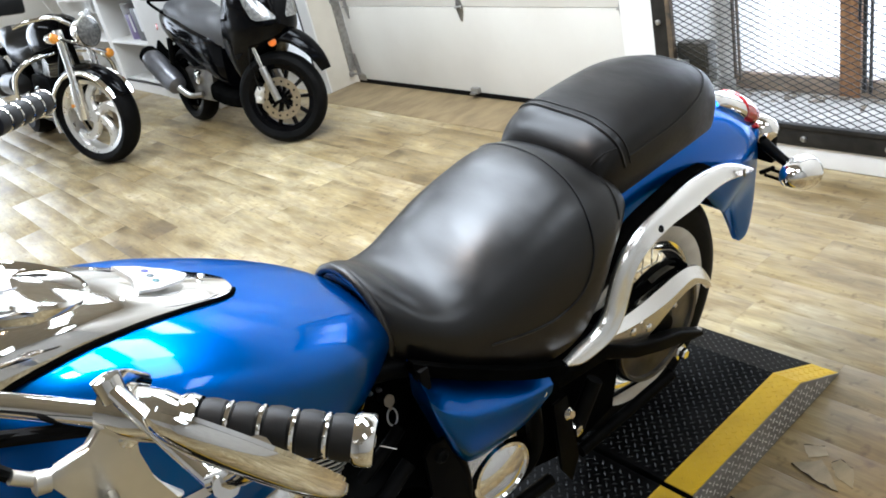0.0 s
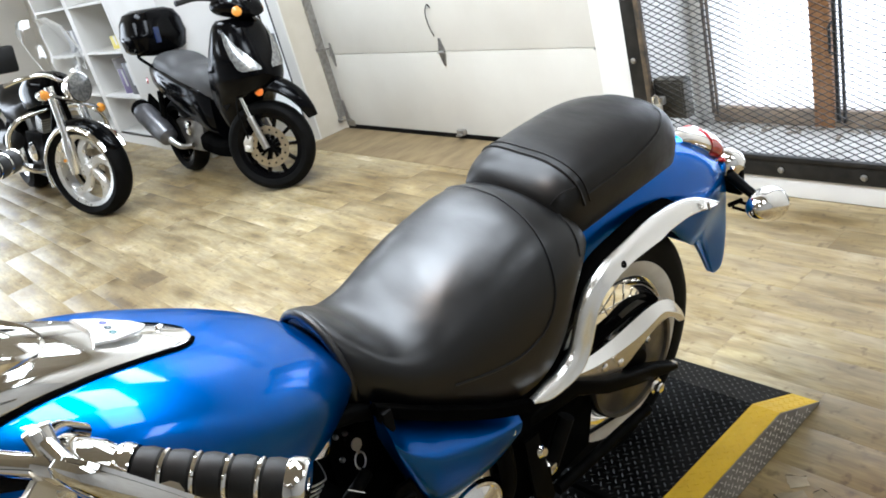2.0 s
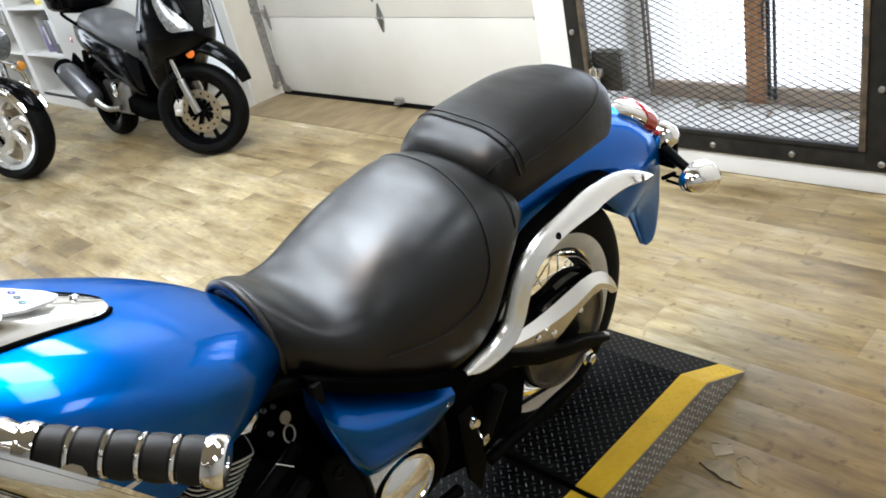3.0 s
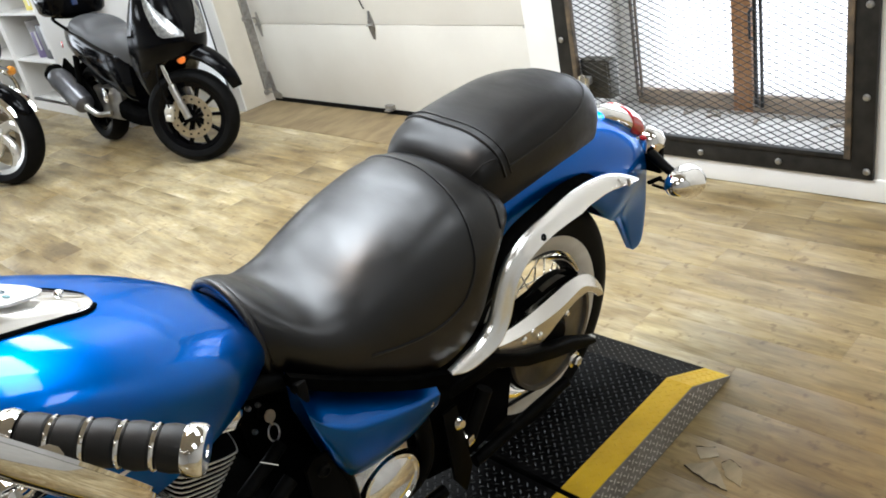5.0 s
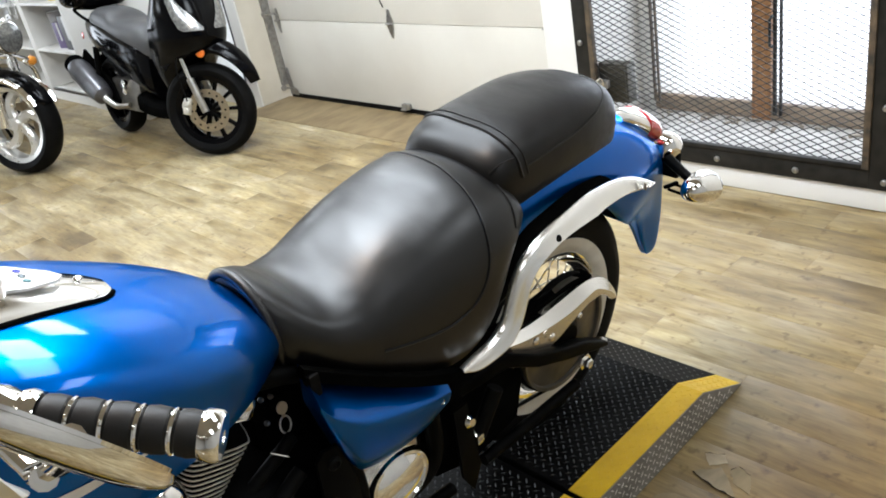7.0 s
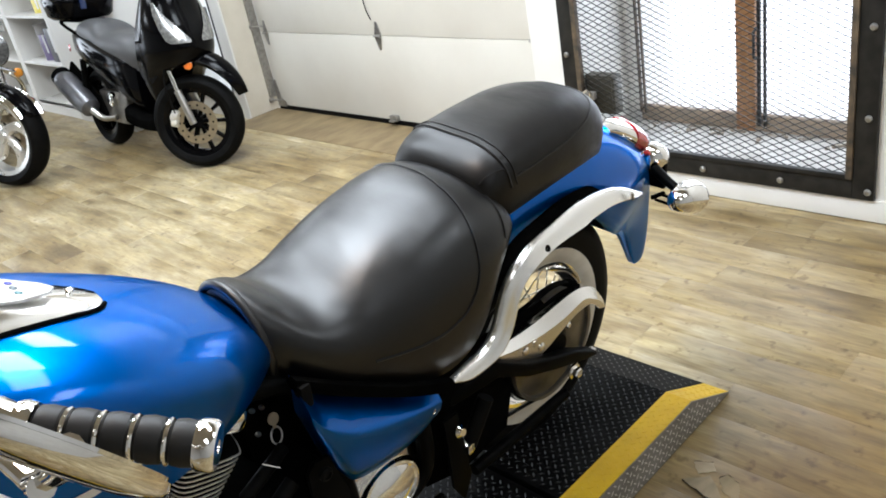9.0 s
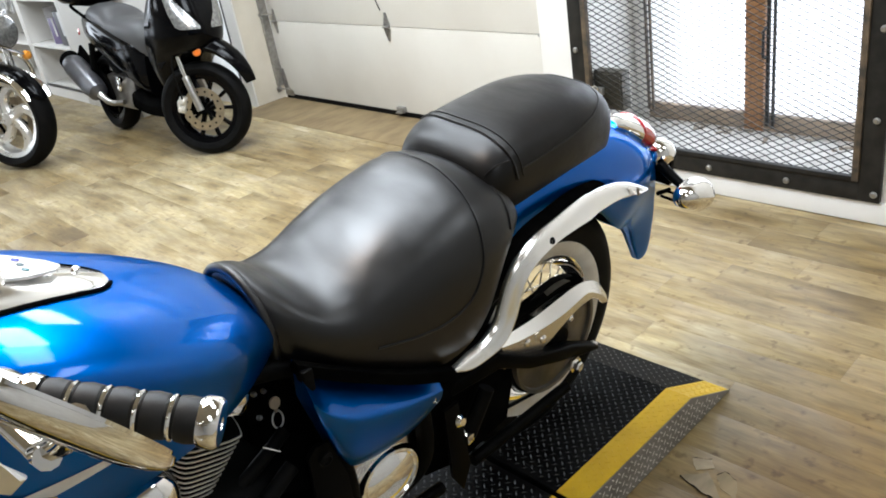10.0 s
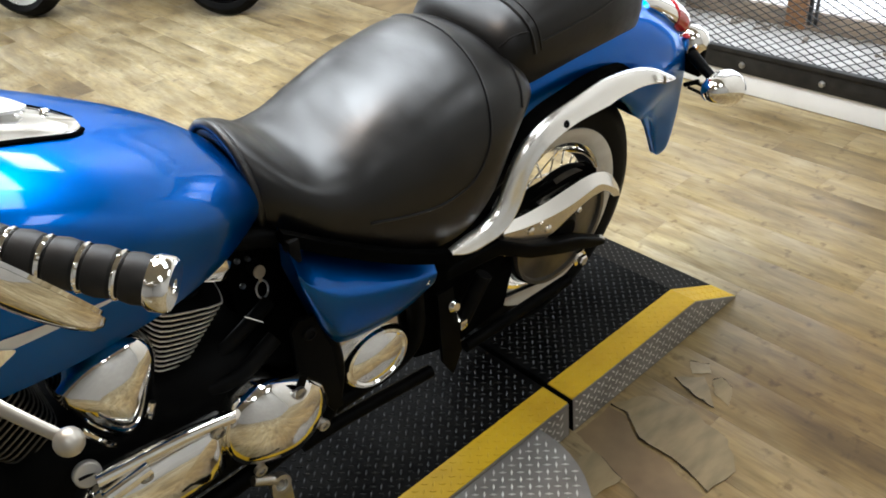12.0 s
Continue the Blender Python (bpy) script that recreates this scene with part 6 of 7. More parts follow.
for sg in (1, -1):
    b = B()
    tube(b, [(0.0, sg * 0.085, 0.0), (0.055, sg * 0.085, 0.17), (0.065, sg * 0.08, 0.20)], [0.022, 0.022, 0.023], 12)
    leg = part("fork_leg", b, BRUSHED, scooter, "dull silver fork leg", m=fork_lean)
    b = B()
    tube(b, [(0.062, sg * 0.082, 0.19), (0.11, sg * 0.075, 0.36)], 0.014, 12)
    part("fork_tube", b, CHROME, leg, m=fork_lean)
b = B()
rings = []
for a, wd in catmull([(radians(30), 0.012), (radians(38), 0.040), (radians(52), 0.062), (radians(80), 0.075), (radians(115), 0.075), (radians(150), 0.065)], 26):
    ring = []
    aa = math.pi - a
    for u in np.linspace(-1, 1, 11):
        rr = R_SC + 0.062 + 0.040 * math.sin(a) ** 2 - 0.062 * abs(u) ** 2.5
        ring.append((rr * math.cos(aa), wd * u, rr * math.sin(aa)))
    for u in np.linspace(1, -1, 11):
        rr = R_SC + 0.052 + 0.012 * math.sin(a) - 0.044 * abs(u) ** 2.5
        ring.append((rr * math.cos(aa), wd * u * 0.95, rr * math.sin(aa)))
    rings.append(ring)
part("front_mudguard", loft(b, rings), GLOSS_BLACK, scooter, "glossy black front mudguard", m=fork_lean @ Matrix.Translation((0, 0, 0.05)) @ Matrix.Rotation(radians(-12), 4, "Y"))
b = B()
lathe(b, [(0, 0), (0.026, 0), (0.026, 0.006), (0.018, 0.010), (0, 0.011)], (-0.03, 0.083, 0.345), (0.0, 1, 0.1), 20)
part("reflector", b, ORANGE, scooter, "round orange reflector", m=fork_lean)
b = B()
tube(b, [(0.10, 0.09, 0.40), (0.13, 0.10, 0.25), (0.11, 0.075, 0.06)], 0.005, 6, smooth=14)
part("brake_hose", b, RUBBER, scooter, m=fork_lean)

# bodywork: rings round the apron, from the foot to the top
AP = [(0.30, 0.11, -1.10, -1.13), (0.42, 0.15, -1.06, -1.17), (0.56, 0.19, -1.04, -1.25), (0.64, 0.208, -1.05, -1.38), (0.72, 0.215, -1.07, -1.43), (0.82, 0.213, -1.10, -1.41), (0.92, 0.19, -1.12, -1.35), (1.02, 0.155, -1.13, -1.30), (1.06, 0.12, -1.14, -1.25)]
rings = []
for z, w, xb, xf in catmull(AP, 26):
    ring = []
    for t in np.linspace(-math.pi / 2, math.pi / 2, 17):
        ring.append((xb + (xf - xb) * math.cos(t) ** 0.75, w * math.sin(t), z))
    ring += [(xb + 0.04, w * 0.8, z), (xb + 0.05, 0, z), (xb + 0.04, -w * 0.8, z)]
    rings.append(ring)
apron = part("apron", loft(B(), rings), GLOSS_BLACK, scooter, "glossy black front apron", sharp=50)
for sg in (1, -1):
    rings = []
    for s, wd in ((0, 0.012), (0.3, 0.038), (0.65, 0.062), (0.93, 0.074), (1, 0.060)):
        z = 0.99 - 0.23 * s
        t = radians(58 - 34 * s)
        w = curve1([(k[0], k[1]) for k in AP], z)
        xb, xf = curve1([(k[0], k[2]) for k in AP], z), curve1([(k[0], k[3]) for k in AP], z)
        row = []
        for q in (-1, -0.5, 0, 0.5, 1):
            tt = t + q * wd * 4.2
            row.append((xb + (xf - xb) * math.cos(tt) ** 0.75 - 0.006, (w + 0.006) * math.sin(tt) * sg, z))
        rings.append(row)
    lens = part("front_lamp", loft(B(), rings, closed=False, caps=False), CLEAR, apron, "clear wedge shaped lamp")
rings = []
for x, w, z0, z1 in catmull([(-1.36, 0.06, 1.06, 1.12), (-1.30, 0.11, 1.05, 1.20), (-1.20, 0.13, 1.06, 1.22), (-1.10, 0.11, 1.08, 1.20), (-1.05, 0.05, 1.10, 1.16)], 16):
    rings.append([(x, w * math.cos(t), (z0 + z1) / 2 + (z1 - z0) / 2 * math.sin(t)) for t in np.linspace(0, 2 * math.pi, 20, endpoint=False)])
cowl = part("handlebar_cowl", loft(B(), rings), GLOSS_BLACK, scooter, "black handlebar cowl", m=Matrix.Translation((-1.2, 0, 0)) @ Matrix.Rotation(radians(20), 4, "Z") @ Matrix.Translation((1.2, 0, 0)))
for sg in (1, -1):
    b = B()
    lathe(b, [(0, 0), (0.03, 0), (0.028, 0.012), (0, 0.018)], (-1.30, 0.105 * sg, 1.10), (-0.8, 0.6 * sg, 0.1), 18)
    part("indicator", b, AMBER, cowl, "amber round indicator", m=Matrix.Translation((-1.2, 0, 0)) @ Matrix.Rotation(radians(20), 4, "Z") @ Matrix.Translation((1.2, 0, 0)))
    b = B()
    tube(b, [(-1.18, 0.08 * sg, 1.17), (-1.12, 0.22 * sg, 1.20), (-1.07, 0.34 * sg, 1.19)], [0.012, 0.013, 0.017], 10, smooth=12)
    part("handle_grip", b, GRIP, cowl, m=Matrix.Translation((-1.2, 0, 0)) @ Matrix.Rotation(radians(20), 4, "Z") @ Matrix.Translation((1.2, 0, 0)))
b = B()
rings = []
for z, w, x in ((1.15, 0.10, -1.35), (1.25, 0.12, -1.30), (1.38, 0.10, -1.22)):
    rings.append([(x + 0.06 * u * u, w * u, z) for u in np.linspace(-1, 1, 9)] + [(x + 0.004 + 0.06 * u * u, w * u, z) for u in np.linspace(1, -1, 9)])
part("fly_screen", loft(b, rings), glass("smoked_screen", (0.6, 0.62, 0.63), 0.05), scooter, "small smoked fly screen")
b = B()
rings = []
for x, w, z0, z1 in catmull([(-1.16, 0.15, 0.23, 0.34), (-1.0, 0.17, 0.21, 0.31), (-0.8, 0.18, 0.21, 0.31), (-0.62, 0.17, 0.22, 0.36)], 12):
    rings.append([(x, w * math.copysign(abs(math.cos(t)) ** 0.5, math.cos(t)), (z0 + z1) / 2 + (z1 - z0) / 2 * math.copysign(abs(math.sin(t)) ** 0.5, math.sin(t))) for t in np.linspace(0, 2 * math.pi, 20, endpoint=False)])
part("footboard", loft(b, rings), FLAT, scooter, "black plastic footboard")
rings = []
for x, w, z0, z1 in catmull([(-0.82, 0.13, 0.30, 0.66), (-0.70, 0.17, 0.34, 0.72), (-0.45, 0.19, 0.46, 0.76), (-0.15, 0.17, 0.56, 0.80), (0.10, 0.12, 0.64, 0.82), (0.24, 0.06, 0.70, 0.80)], 22):
    rings.append([(x, w * math.copysign(abs(math.cos(t)) ** 0.6, math.cos(t)), (z0 + z1) / 2 + (z1 - z0) / 2 * math.copysign(abs(math.sin(t)) ** 0.6, math.sin(t))) for t in np.linspace(0, 2 * math.pi, 22, endpoint=False)])
body = part("rear_body", loft(B(), rings), GLOSS_BLACK, scooter, "glossy black rear bodywork")
SS = [(-0.86, 0.08, 0.66, 0.62, 0.58, 2.2), (-0.83, 0.12, 0.73, 0.64, 0.58, 2.4), (-0.72, 0.155, 0.79, 0.68, 0.60, 2.5), (-0.55, 0.17, 0.80, 0.71, 0.63, 2.6), (-0.40, 0.165, 0.815, 0.73, 0.67, 2.6), (-0.28, 0.155, 0.87, 0.76, 0.72, 2.5), (-0.10, 0.14, 0.885, 0.79, 0.75, 2.5), (0.03, 0.11, 0.87, 0.79, 0.76, 2.4), (0.08, 0.06, 0.84, 0.79, 0.77, 2.2)]
part("seat", arches(B(), SS, 40), VINYL, scooter, "dark grey stepped seat", sharp=60)
b = B()
tube(b, [(-0.05, 0.15, 0.80), (0.15, 0.14, 0.85), (0.28, 0.10, 0.87), (0.30, 0, 0.875), (0.28, -0.10, 0.87), (0.15, -0.14, 0.85), (-0.05, -0.15, 0.80)], 0.011, 8, smooth=30)
box(b, 0.0, 0.30, -0.10, 0.10, 0.865, 0.88, 0.004)
part("luggage_rack", b, FLAT, scooter, "black luggage rack")
rings = []
for z, k in ((0.885, 0.80), (0.91, 0.93), (0.99, 1.0), (1.01, 1.02), (1.02, 1.0), (1.10, 0.93), (1.16, 0.78), (1.185, 0.5)):
    ring = []
    for t in np.linspace(0, 2 * math.pi, 28, endpoint=False):
        c, s = math.cos(t), math.sin(t)
        ring.append((0.17 + 0.20 * k * math.copysign(abs(c) ** 0.6, c), 0.215 * k * math.copysign(abs(s) ** 0.6, s), z))
    rings.append(ring)
top_box = part("top_box", loft(B(), rings), GLOSS_BLACK, scooter, "glossy black top box")
b = B()
box(b, -0.04, -0.026, 0.03, 0.07, 0.95, 1.06, 0.003)
part("box_badge", b, mat("deep_blue", (0.01, 0.025, 0.09), 0.2, scale=20, coat=0.8), top_box, "dark blue badge")
rw = spoked(scooter, Matrix.Translation((0, 0, 0.272)), 0.272, 0.12, 0.19, 8, "black rear tyre", GLOSS_BLACK, 0.016, name="rear_wheel")
b = B()
rings = []
for a, wd in [(radians(t), 0.065) for t in range(25, 150, 10)]:
    ring = [(0.30 * math.cos(a), y, 0.272 + 0.30 * math.sin(a)) for y in (-wd, -wd * 0.5, 0, wd * 0.5, wd)]
    rings.append(ring + [(0.292 * math.cos(a), y, 0.272 + 0.292 * math.sin(a)) for y in (wd, wd * 0.5, 0, -wd * 0.5, -wd)])
part("rear_mudguard", loft(b, rings), FLAT, scooter)
b = B()
lathe(b, [(0, 0), (0.03, 0), (0.066, 0.03), (0.076, 0.10), (0.080, 0.36), (0.072, 0.42), (0.05, 0.45), (0, 0.452)], (-0.12, 0.175, 0.285), (1, 0.03, 0.52), 28)
muffler = part("muffler", b, mat("grey_muffler", (0.17, 0.17, 0.18), 0.36, 0.7, colour2=(0.12, 0.12, 0.128), scale=12), scooter, "dull silver muffler")
b = B()
lathe(b, [(0.0, 0), (0.070, 0), (0.074, 0.02), (0.070, 0.09), (0.055, 0.11), (0, 0.112)], (0.22, 0.183, 0.462), (1, 0.03, 0.52), 28)
part("muffler_cap", b, FLAT, muffler, "black muffler end")
b = B()
tube(b, [(-0.12, 0.175, 0.285), (-0.22, 0.15, 0.235), (-0.32, 0.10, 0.24)], [0.026, 0.020, 0.018], 10, smooth=10)
part("exhaust_pipe", b, BRUSHED, muffler)
b = B()
slab(b, [(-0.05, -0.095), (0.48, -0.085), (0.53, -0.02), (0.50, 0.085), (0.05, 0.075), (-0.06, 0.0)], 0.02, Matrix.Translation((-0.12, 0.105, 0.285)) @ Matrix.Rotation(radians(-27.5), 4, "Y") @ SIDE, 0.006)
part("muffler_shield", b, FLAT, muffler, "black plastic shield behind the muffler")
for k in range(3):
    b = B()
    t = 0.12 + 0.11 * k
    lathe(b, [(0, 0), (0.010, 0), (0.008, 0.005), (0, 0.006)], (-0.12 + t * 0.887, 0.175 + 0.062, 0.285 + t * 0.461 + 0.012), (0, 1, 0.2), 10)
    part("muffler_bolt", b, CHROME, muffler)
b = B()
box(b, -0.50, -0.05, -0.14, 0.09, 0.19, 0.42, 0.04)
part("engine", b, DULL, scooter, "grey engine casing")
b = B()
lathe(b, [(0, 0), (0.05, 0), (0.05, 0.02), (0.035, 0.03), (0, 0.03)], (-0.30, 0.09, 0.36), (0, 1, 0), 20)
part("fan_cover", b, CHROME, scooter)
for sg in (1, -1):
    b = B()
    tube(b, [(0.04, 0.13 * sg, 0.34), (0.0, 0.12 * sg, 0.62)], 0.022, 10)
    part("shock", b, BLACK, scooter)
b = B()
lathe(b, [(0, 0), (0.024, 0), (0.022, 0.008), (0, 0.010)], (0.10, 0.15, 0.70), (0.2, 1, 0), 16)
part("side_reflector", b, RED, scooter, "red round reflector")
b = B()
tube(b, [(-0.45, -0.12, 0.24), (-0.40, -0.24, 0.03)], 0.010, 8)
part("side_stand", b, BLACK, scooter)

# ---- dark cruiser with chrome ----
cruiser = thing("parked_motorcycle", "dark touring cruiser with chrome fork and leather bags", "motorcycle")
hd, up = Vector((0.45, -0.89, 0)).normalized(), Vector((0.13, 0.02, 0.99)).normalized()
ax = up.cross(hd).normalized()
up = hd.cross(ax)
WM = Matrix.Translation((0.31, 4.655, 0.328)) @ Matrix((-hd, ax * 1.0, up)).transposed().to_4x4()
POL = mat("polished_wheel", (0.86, 0.85, 0.83), 0.3, 0.85, colour2=(0.78, 0.77, 0.75), scale=20)
WT = WM @ Matrix.Translation((-0.31, 0, -0.02))
spoked(cruiser, WM, 0.328, 0.14, 0.246, 5, "fat black front tyre", POL, 0.046, 0.75)
disc_brake(cruiser, WM, 0.13, 0.05, BRUSHED)
b = B()
rings = []
for a, wd in catmull([(radians(20), 0.05), (radians(30), 0.075), (radians(70), 0.082), (radians(110), 0.082), (radians(160), 0.080), (radians(196), 0.07)], 28):
    aa = math.pi - a
    ring = [((0.352 - 0.06 * abs(u) ** 2.5) * math.cos(aa), wd * u, (0.352 - 0.06 * abs(u) ** 2.5) * math.sin(aa)) for u in np.linspace(-1, 1, 11)]
    rings.append(ring + [((0.346 - 0.06 * abs(u) ** 2.5) * math.cos(aa), wd * 0.96 * u, (0.346 - 0.06 * abs(u) ** 2.5) * math.sin(aa)) for u in np.linspace(1, -1, 11)])
fen = part("front_mudguard", loft(b, rings), GLOSS_BLACK, cruiser, "black front mudguard with chrome edge", m=WM)
for sg in (1, -1):
    b = B()
    tube(b, [(0.300 * math.cos(math.pi - a), 0.086 * sg, 0.300 * math.sin(math.pi - a)) for a in np.linspace(radians(22), radians(195), 24)], 0.012, 8, flat=1.6)
    part("mudguard_trim", b, CHROME, fen, "chrome mudguard edge", m=WM)
    b = B()
    tube(b, [(0.0, 0.115 * sg, 0.0), (-0.01, 0.115 * sg, 0.16), (-0.01, 0.11 * sg, 0.24)], [0.034, 0.040, 0.034], 14)
    tube(b, [(-0.01, 0.11 * sg, 0.24), (0.0, 0.105 * sg, 0.58)], 0.026, 12)
    leg = part("fork_leg", b, POLISH, cruiser, "chrome fork leg", m=WM)
    b = B()
    lathe(b, [(0, 0), (0.012, 0), (0.012, 0.006), (0, 0.008)], (0.03, 0.145 * sg, 0.10), (0, sg, 0), 12)
    part("reflector", b, AMBER, leg, "amber fork reflector", m=WM)
b = B()
lathe(b, [(0, -0.10), (0.05, -0.095), (0.085, -0.05), (0.098, 0.0), (0.102, 0.012), (0.094, 0.016), (0, 0.016)], (0.17, 0, 0.56), (-1, 0, -0.05), 32)
hl = part("headlamp", b, CHROME, cruiser, "round chrome headlamp", m=WT)
b = B()
lathe(b, [(0, 0.017), (0.092, 0.017), (0.06, 0.026), (0, 0.030)], (0.17, 0, 0.56), (-1, 0, -0.05), 32)
part("headlamp_lens", b, CLEAR, hl, "fluted clear lens", m=WT)
b = B()
tube(b, [(0.20, -0.25, 0.565), (0.25, 0, 0.48), (0.31, 0.25, 0.395)], 0.012, 8)
lbar = part("lamp_bar", b, CHROME, cruiser, m=WT)
for sg in (1, -1):
    b = B()
    lathe(b, [(0, -0.05), (0.025, -0.04), (0.036, 0), (0.034, 0.01), (0, 0.01)], (0.26 + 0.06 * sg, 0.26 * sg, 0.475 - 0.085 * sg), (-1, 0, 0), 20)
    part("indicator", b, CHROME, lbar, m=WT)
    b = B()
    lathe(b, [(0, 0.01), (0.033, 0.01), (0.026, 0.028), (0, 0.036)], (0.26 + 0.06 * sg, 0.26 * sg, 0.475 - 0.085 * sg), (-1, 0, 0), 20)
    part("indicator_lens", b, AMBER, lbar, "amber indicator lens", m=WT)
    b = B()
    tube(b, [(0.26, 0.04 * sg, 0.62), (0.28, 0.14 * sg, 0.68), (0.38, 0.24 * sg, 0.68), (0.48, 0.28 * sg, 0.66)], 0.013, 10, smooth=20)
    part("handlebar", b, CHROME, cruiser, m=WT)
b = B()
rings = []
for z, w, x in ((0.66, 0.16, 0.14), (0.80, 0.20, 0.18), (0.96, 0.19, 0.26), (1.03, 0.12, 0.31)):
    rings.append([(x + 0.07 * u * u, w * u, z) for u in np.linspace(-1, 1, 9)] + [(x + 0.005 + 0.07 * u * u, w * u, z) for u in np.linspace(1, -1, 9)])
part("windscreen", loft(b, rings), glass("screen_plastic", (0.95, 0.96, 0.96), 0.03), cruiser, "clear touring windscreen", m=WT)
# body along y behind the fork, leaning a little
CB = Matrix.Translation((0.30, 6.36, 0)) @ Matrix.Rotation(radians(90), 4, "Z") @ Matrix.Rotation(radians(9), 4, "X")
TK = [(-0.72, 0.10, 0.86, 0.78, 0.72, 2.3), (-0.85, 0.15, 0.91, 0.80, 0.72, 2.4), (-1.0, 0.17, 0.96, 0.83, 0.73, 2.5), (-1.15, 0.155, 0.98, 0.85, 0.75, 2.4), (-1.26, 0.10, 0.95, 0.86, 0.78, 2.2)]
part("fuel_tank", arches(B(), TK, 24), GLOSS_BLACK, cruiser, "glossy black fuel tank", m=CB)
ST = [(-0.74, 0.10, 0.80, 0.74, 0.70, 2.3), (-0.60, 0.17, 0.76, 0.70, 0.64, 2.5), (-0.35, 0.19, 0.78, 0.71, 0.64, 2.5), (-0.20, 0.16, 0.86, 0.78, 0.70, 2.5), (0.05, 0.14, 0.88, 0.80, 0.74, 2.5), (0.15, 0.08, 0.86, 0.80, 0.76, 2.3)]
part("seat", arches(B(), ST, 26), LEATHER, cruiser, "black leather touring seat", m=CB)
b = B()
box(b, 0.12, 0.19, -0.14, 0.14, 0.95, 1.17, 0.03)
part("backrest", b, LEATHER, cruiser, "padded black backrest", m=CB)
spoked(cruiser, CB @ Matrix.Translation((0, 0, 0.318)), 0.318, 0.18, 0.20, 5, "fat black rear tyre", POL, 0.036, 0.7, name="rear_wheel")
for sg in (1, -1):
    rings = []
    for x, k in ((-0.30, 0.55), (-0.27, 0.85), (-0.10, 1.0), (0.20, 1.0), (0.36, 0.85), (0.40, 0.55)):
        rings.append([(x, sg * (0.25 + 0.085 * k * math.copysign(abs(math.cos(t)) ** 0.6, math.cos(t))), 0.52 + 0.17 * k * math.copysign(abs(math.sin(t)) ** 0.6, math.sin(t))) for t in np.linspace(0, 2 * math.pi, 22, endpoint=False)])
    bag = part("saddlebag", loft(B(), rings), LEATHER, cruiser, "black leather saddlebag", m=CB)
    for dx in (-0.10, 0.18):
        b = B()
        box(b, dx - 0.018, dx + 0.018, sg * 0.333, sg * 0.345, 0.42, 0.66, 0.003) if sg > 0 else box(b, dx - 0.018, dx + 0.018, -0.345, -0.333, 0.42, 0.66, 0.003)
        part("bag_strap", b, LEATHER, bag, m=CB)
    b = B()
    lathe(b, [(0, -0.19), (0.075, -0.17), (0.085, -0.05), (0.085, 0.10), (0.07, 0.15), (0, 0.17)], (-0.62, 0.26 * sg, 0.50), (1, 0, -0.05), 22)
    part("leg_guard_bag", b, LEATHER, cruiser, "black leather roll bag", m=CB)
    b = B()
    tube(b, [(-1.12, 0.06 * sg, 0.72), (-1.10, 0.24 * sg, 0.68), (-1.06, 0.34 * sg, 0.58), (-1.04, 0.34 * sg, 0.42), (-1.02, 0.24 * sg, 0.30), (-1.0, 0.08 * sg, 0.27)], 0.018, 12, smooth=34)
    part("crash_bar", b, CHROME, cruiser, "chrome crash bar", m=CB)
    b = B()
    lathe(b, [(0, 0), (0.07, 0.0), (0.075, 0.02), (0.06, 0.04), (0, 0.045)], (-0.80, 0.13 * sg, 0.40), (0, sg, 0), 26)
    part("engine_cover", b, CHROME, cruiser, "round chrome engine cover", m=CB)
    b = B()
    tube(b, [(-0.78, 0.16 * sg, 0.28), (-0.2, 0.2 * sg, 0.24), (0.45, 0.21 * sg, 0.27)], [0.028, 0.04, 0.045], 14, smooth=16)
    part("exhaust", b, CHROME, cruiser, "chrome exhaust", m=CB)
b = B()
box(b, -1.02, -0.55, -0.13, 0.13, 0.24, 0.55, 0.05)
part("engine", b, BLACK, cruiser, "black engine", m=CB)
for cx, tilt in ((-0.92, -22), (-0.70, 22)):
    for k in range(8):
        b = B()
        box(b, -0.075, 0.075, -0.10, 0.10, 0.02 * k, 0.02 * k + 0.009, 0.004, m=Matrix.Translation((cx, 0, 0.53)) @ Matrix.Rotation(radians(tilt), 4, "Y"))
        part("cooling_fin", b, BRUSHED, cruiser, m=CB)
b = B()
tube(b, [(-1.28, 0.0, 0.92), (-1.15, 0.09, 0.45), (-1.05, 0.12, 0.25), (-0.5, 0.13, 0.24)], 0.02, 10, smooth=24)
tube(b, [(-1.28, 0.0, 0.92), (-1.15, -0.09, 0.45), (-1.05, -0.12, 0.25), (-0.5, -0.13, 0.24)], 0.02, 10, smooth=24)
part("frame", b, BLACK, cruiser, m=CB)
b = B()
tube(b, [(-0.6, -0.13, 0.26), (-0.55, -0.22, 0.02)], 0.012, 8)
part("side_stand", b, BLACK, cruiser, m=CB)

# ---- white shelving along the wall ----
SX = 1.25


def shelf_unit(y0, y1, label, deep=0.45):
    u = thing("shelf_unit", label, "shelf", group="white built-in shelving", m=Matrix.Translation((SX, y0, 0)))
    w = y1 - y0
    for ya, yb in ((0, 0.05), (w - 0.05, w)):
        part("upright_panel", box(B(), 0, deep, ya, yb, 0, 2.4, 0.002), WHITE, u)
    part("back_panel", box(B(), deep - 0.015, deep, 0.05, w - 0.05, 0, 2.4), WHITE, u)
    part("plinth", box(B(), 0.0, 0.02, 0.05, w - 0.05, 0, 0.10), WHITE, u)
    for z in (0.10, 0.46, 0.86, 1.28, 1.7, 2.1, 2.37):
        part("shelf_board", box(B(), 0.0, deep - 0.015, 0.05, w - 0.05, z - 0.02, z, 0.002), WHITE, u)
    return u


shelf_unit(5.86, 6.86, "white built-in shelf unit with boxed goods")
shelf_unit(6.862, 7.9, "white built-in shelf unit, mostly empty")
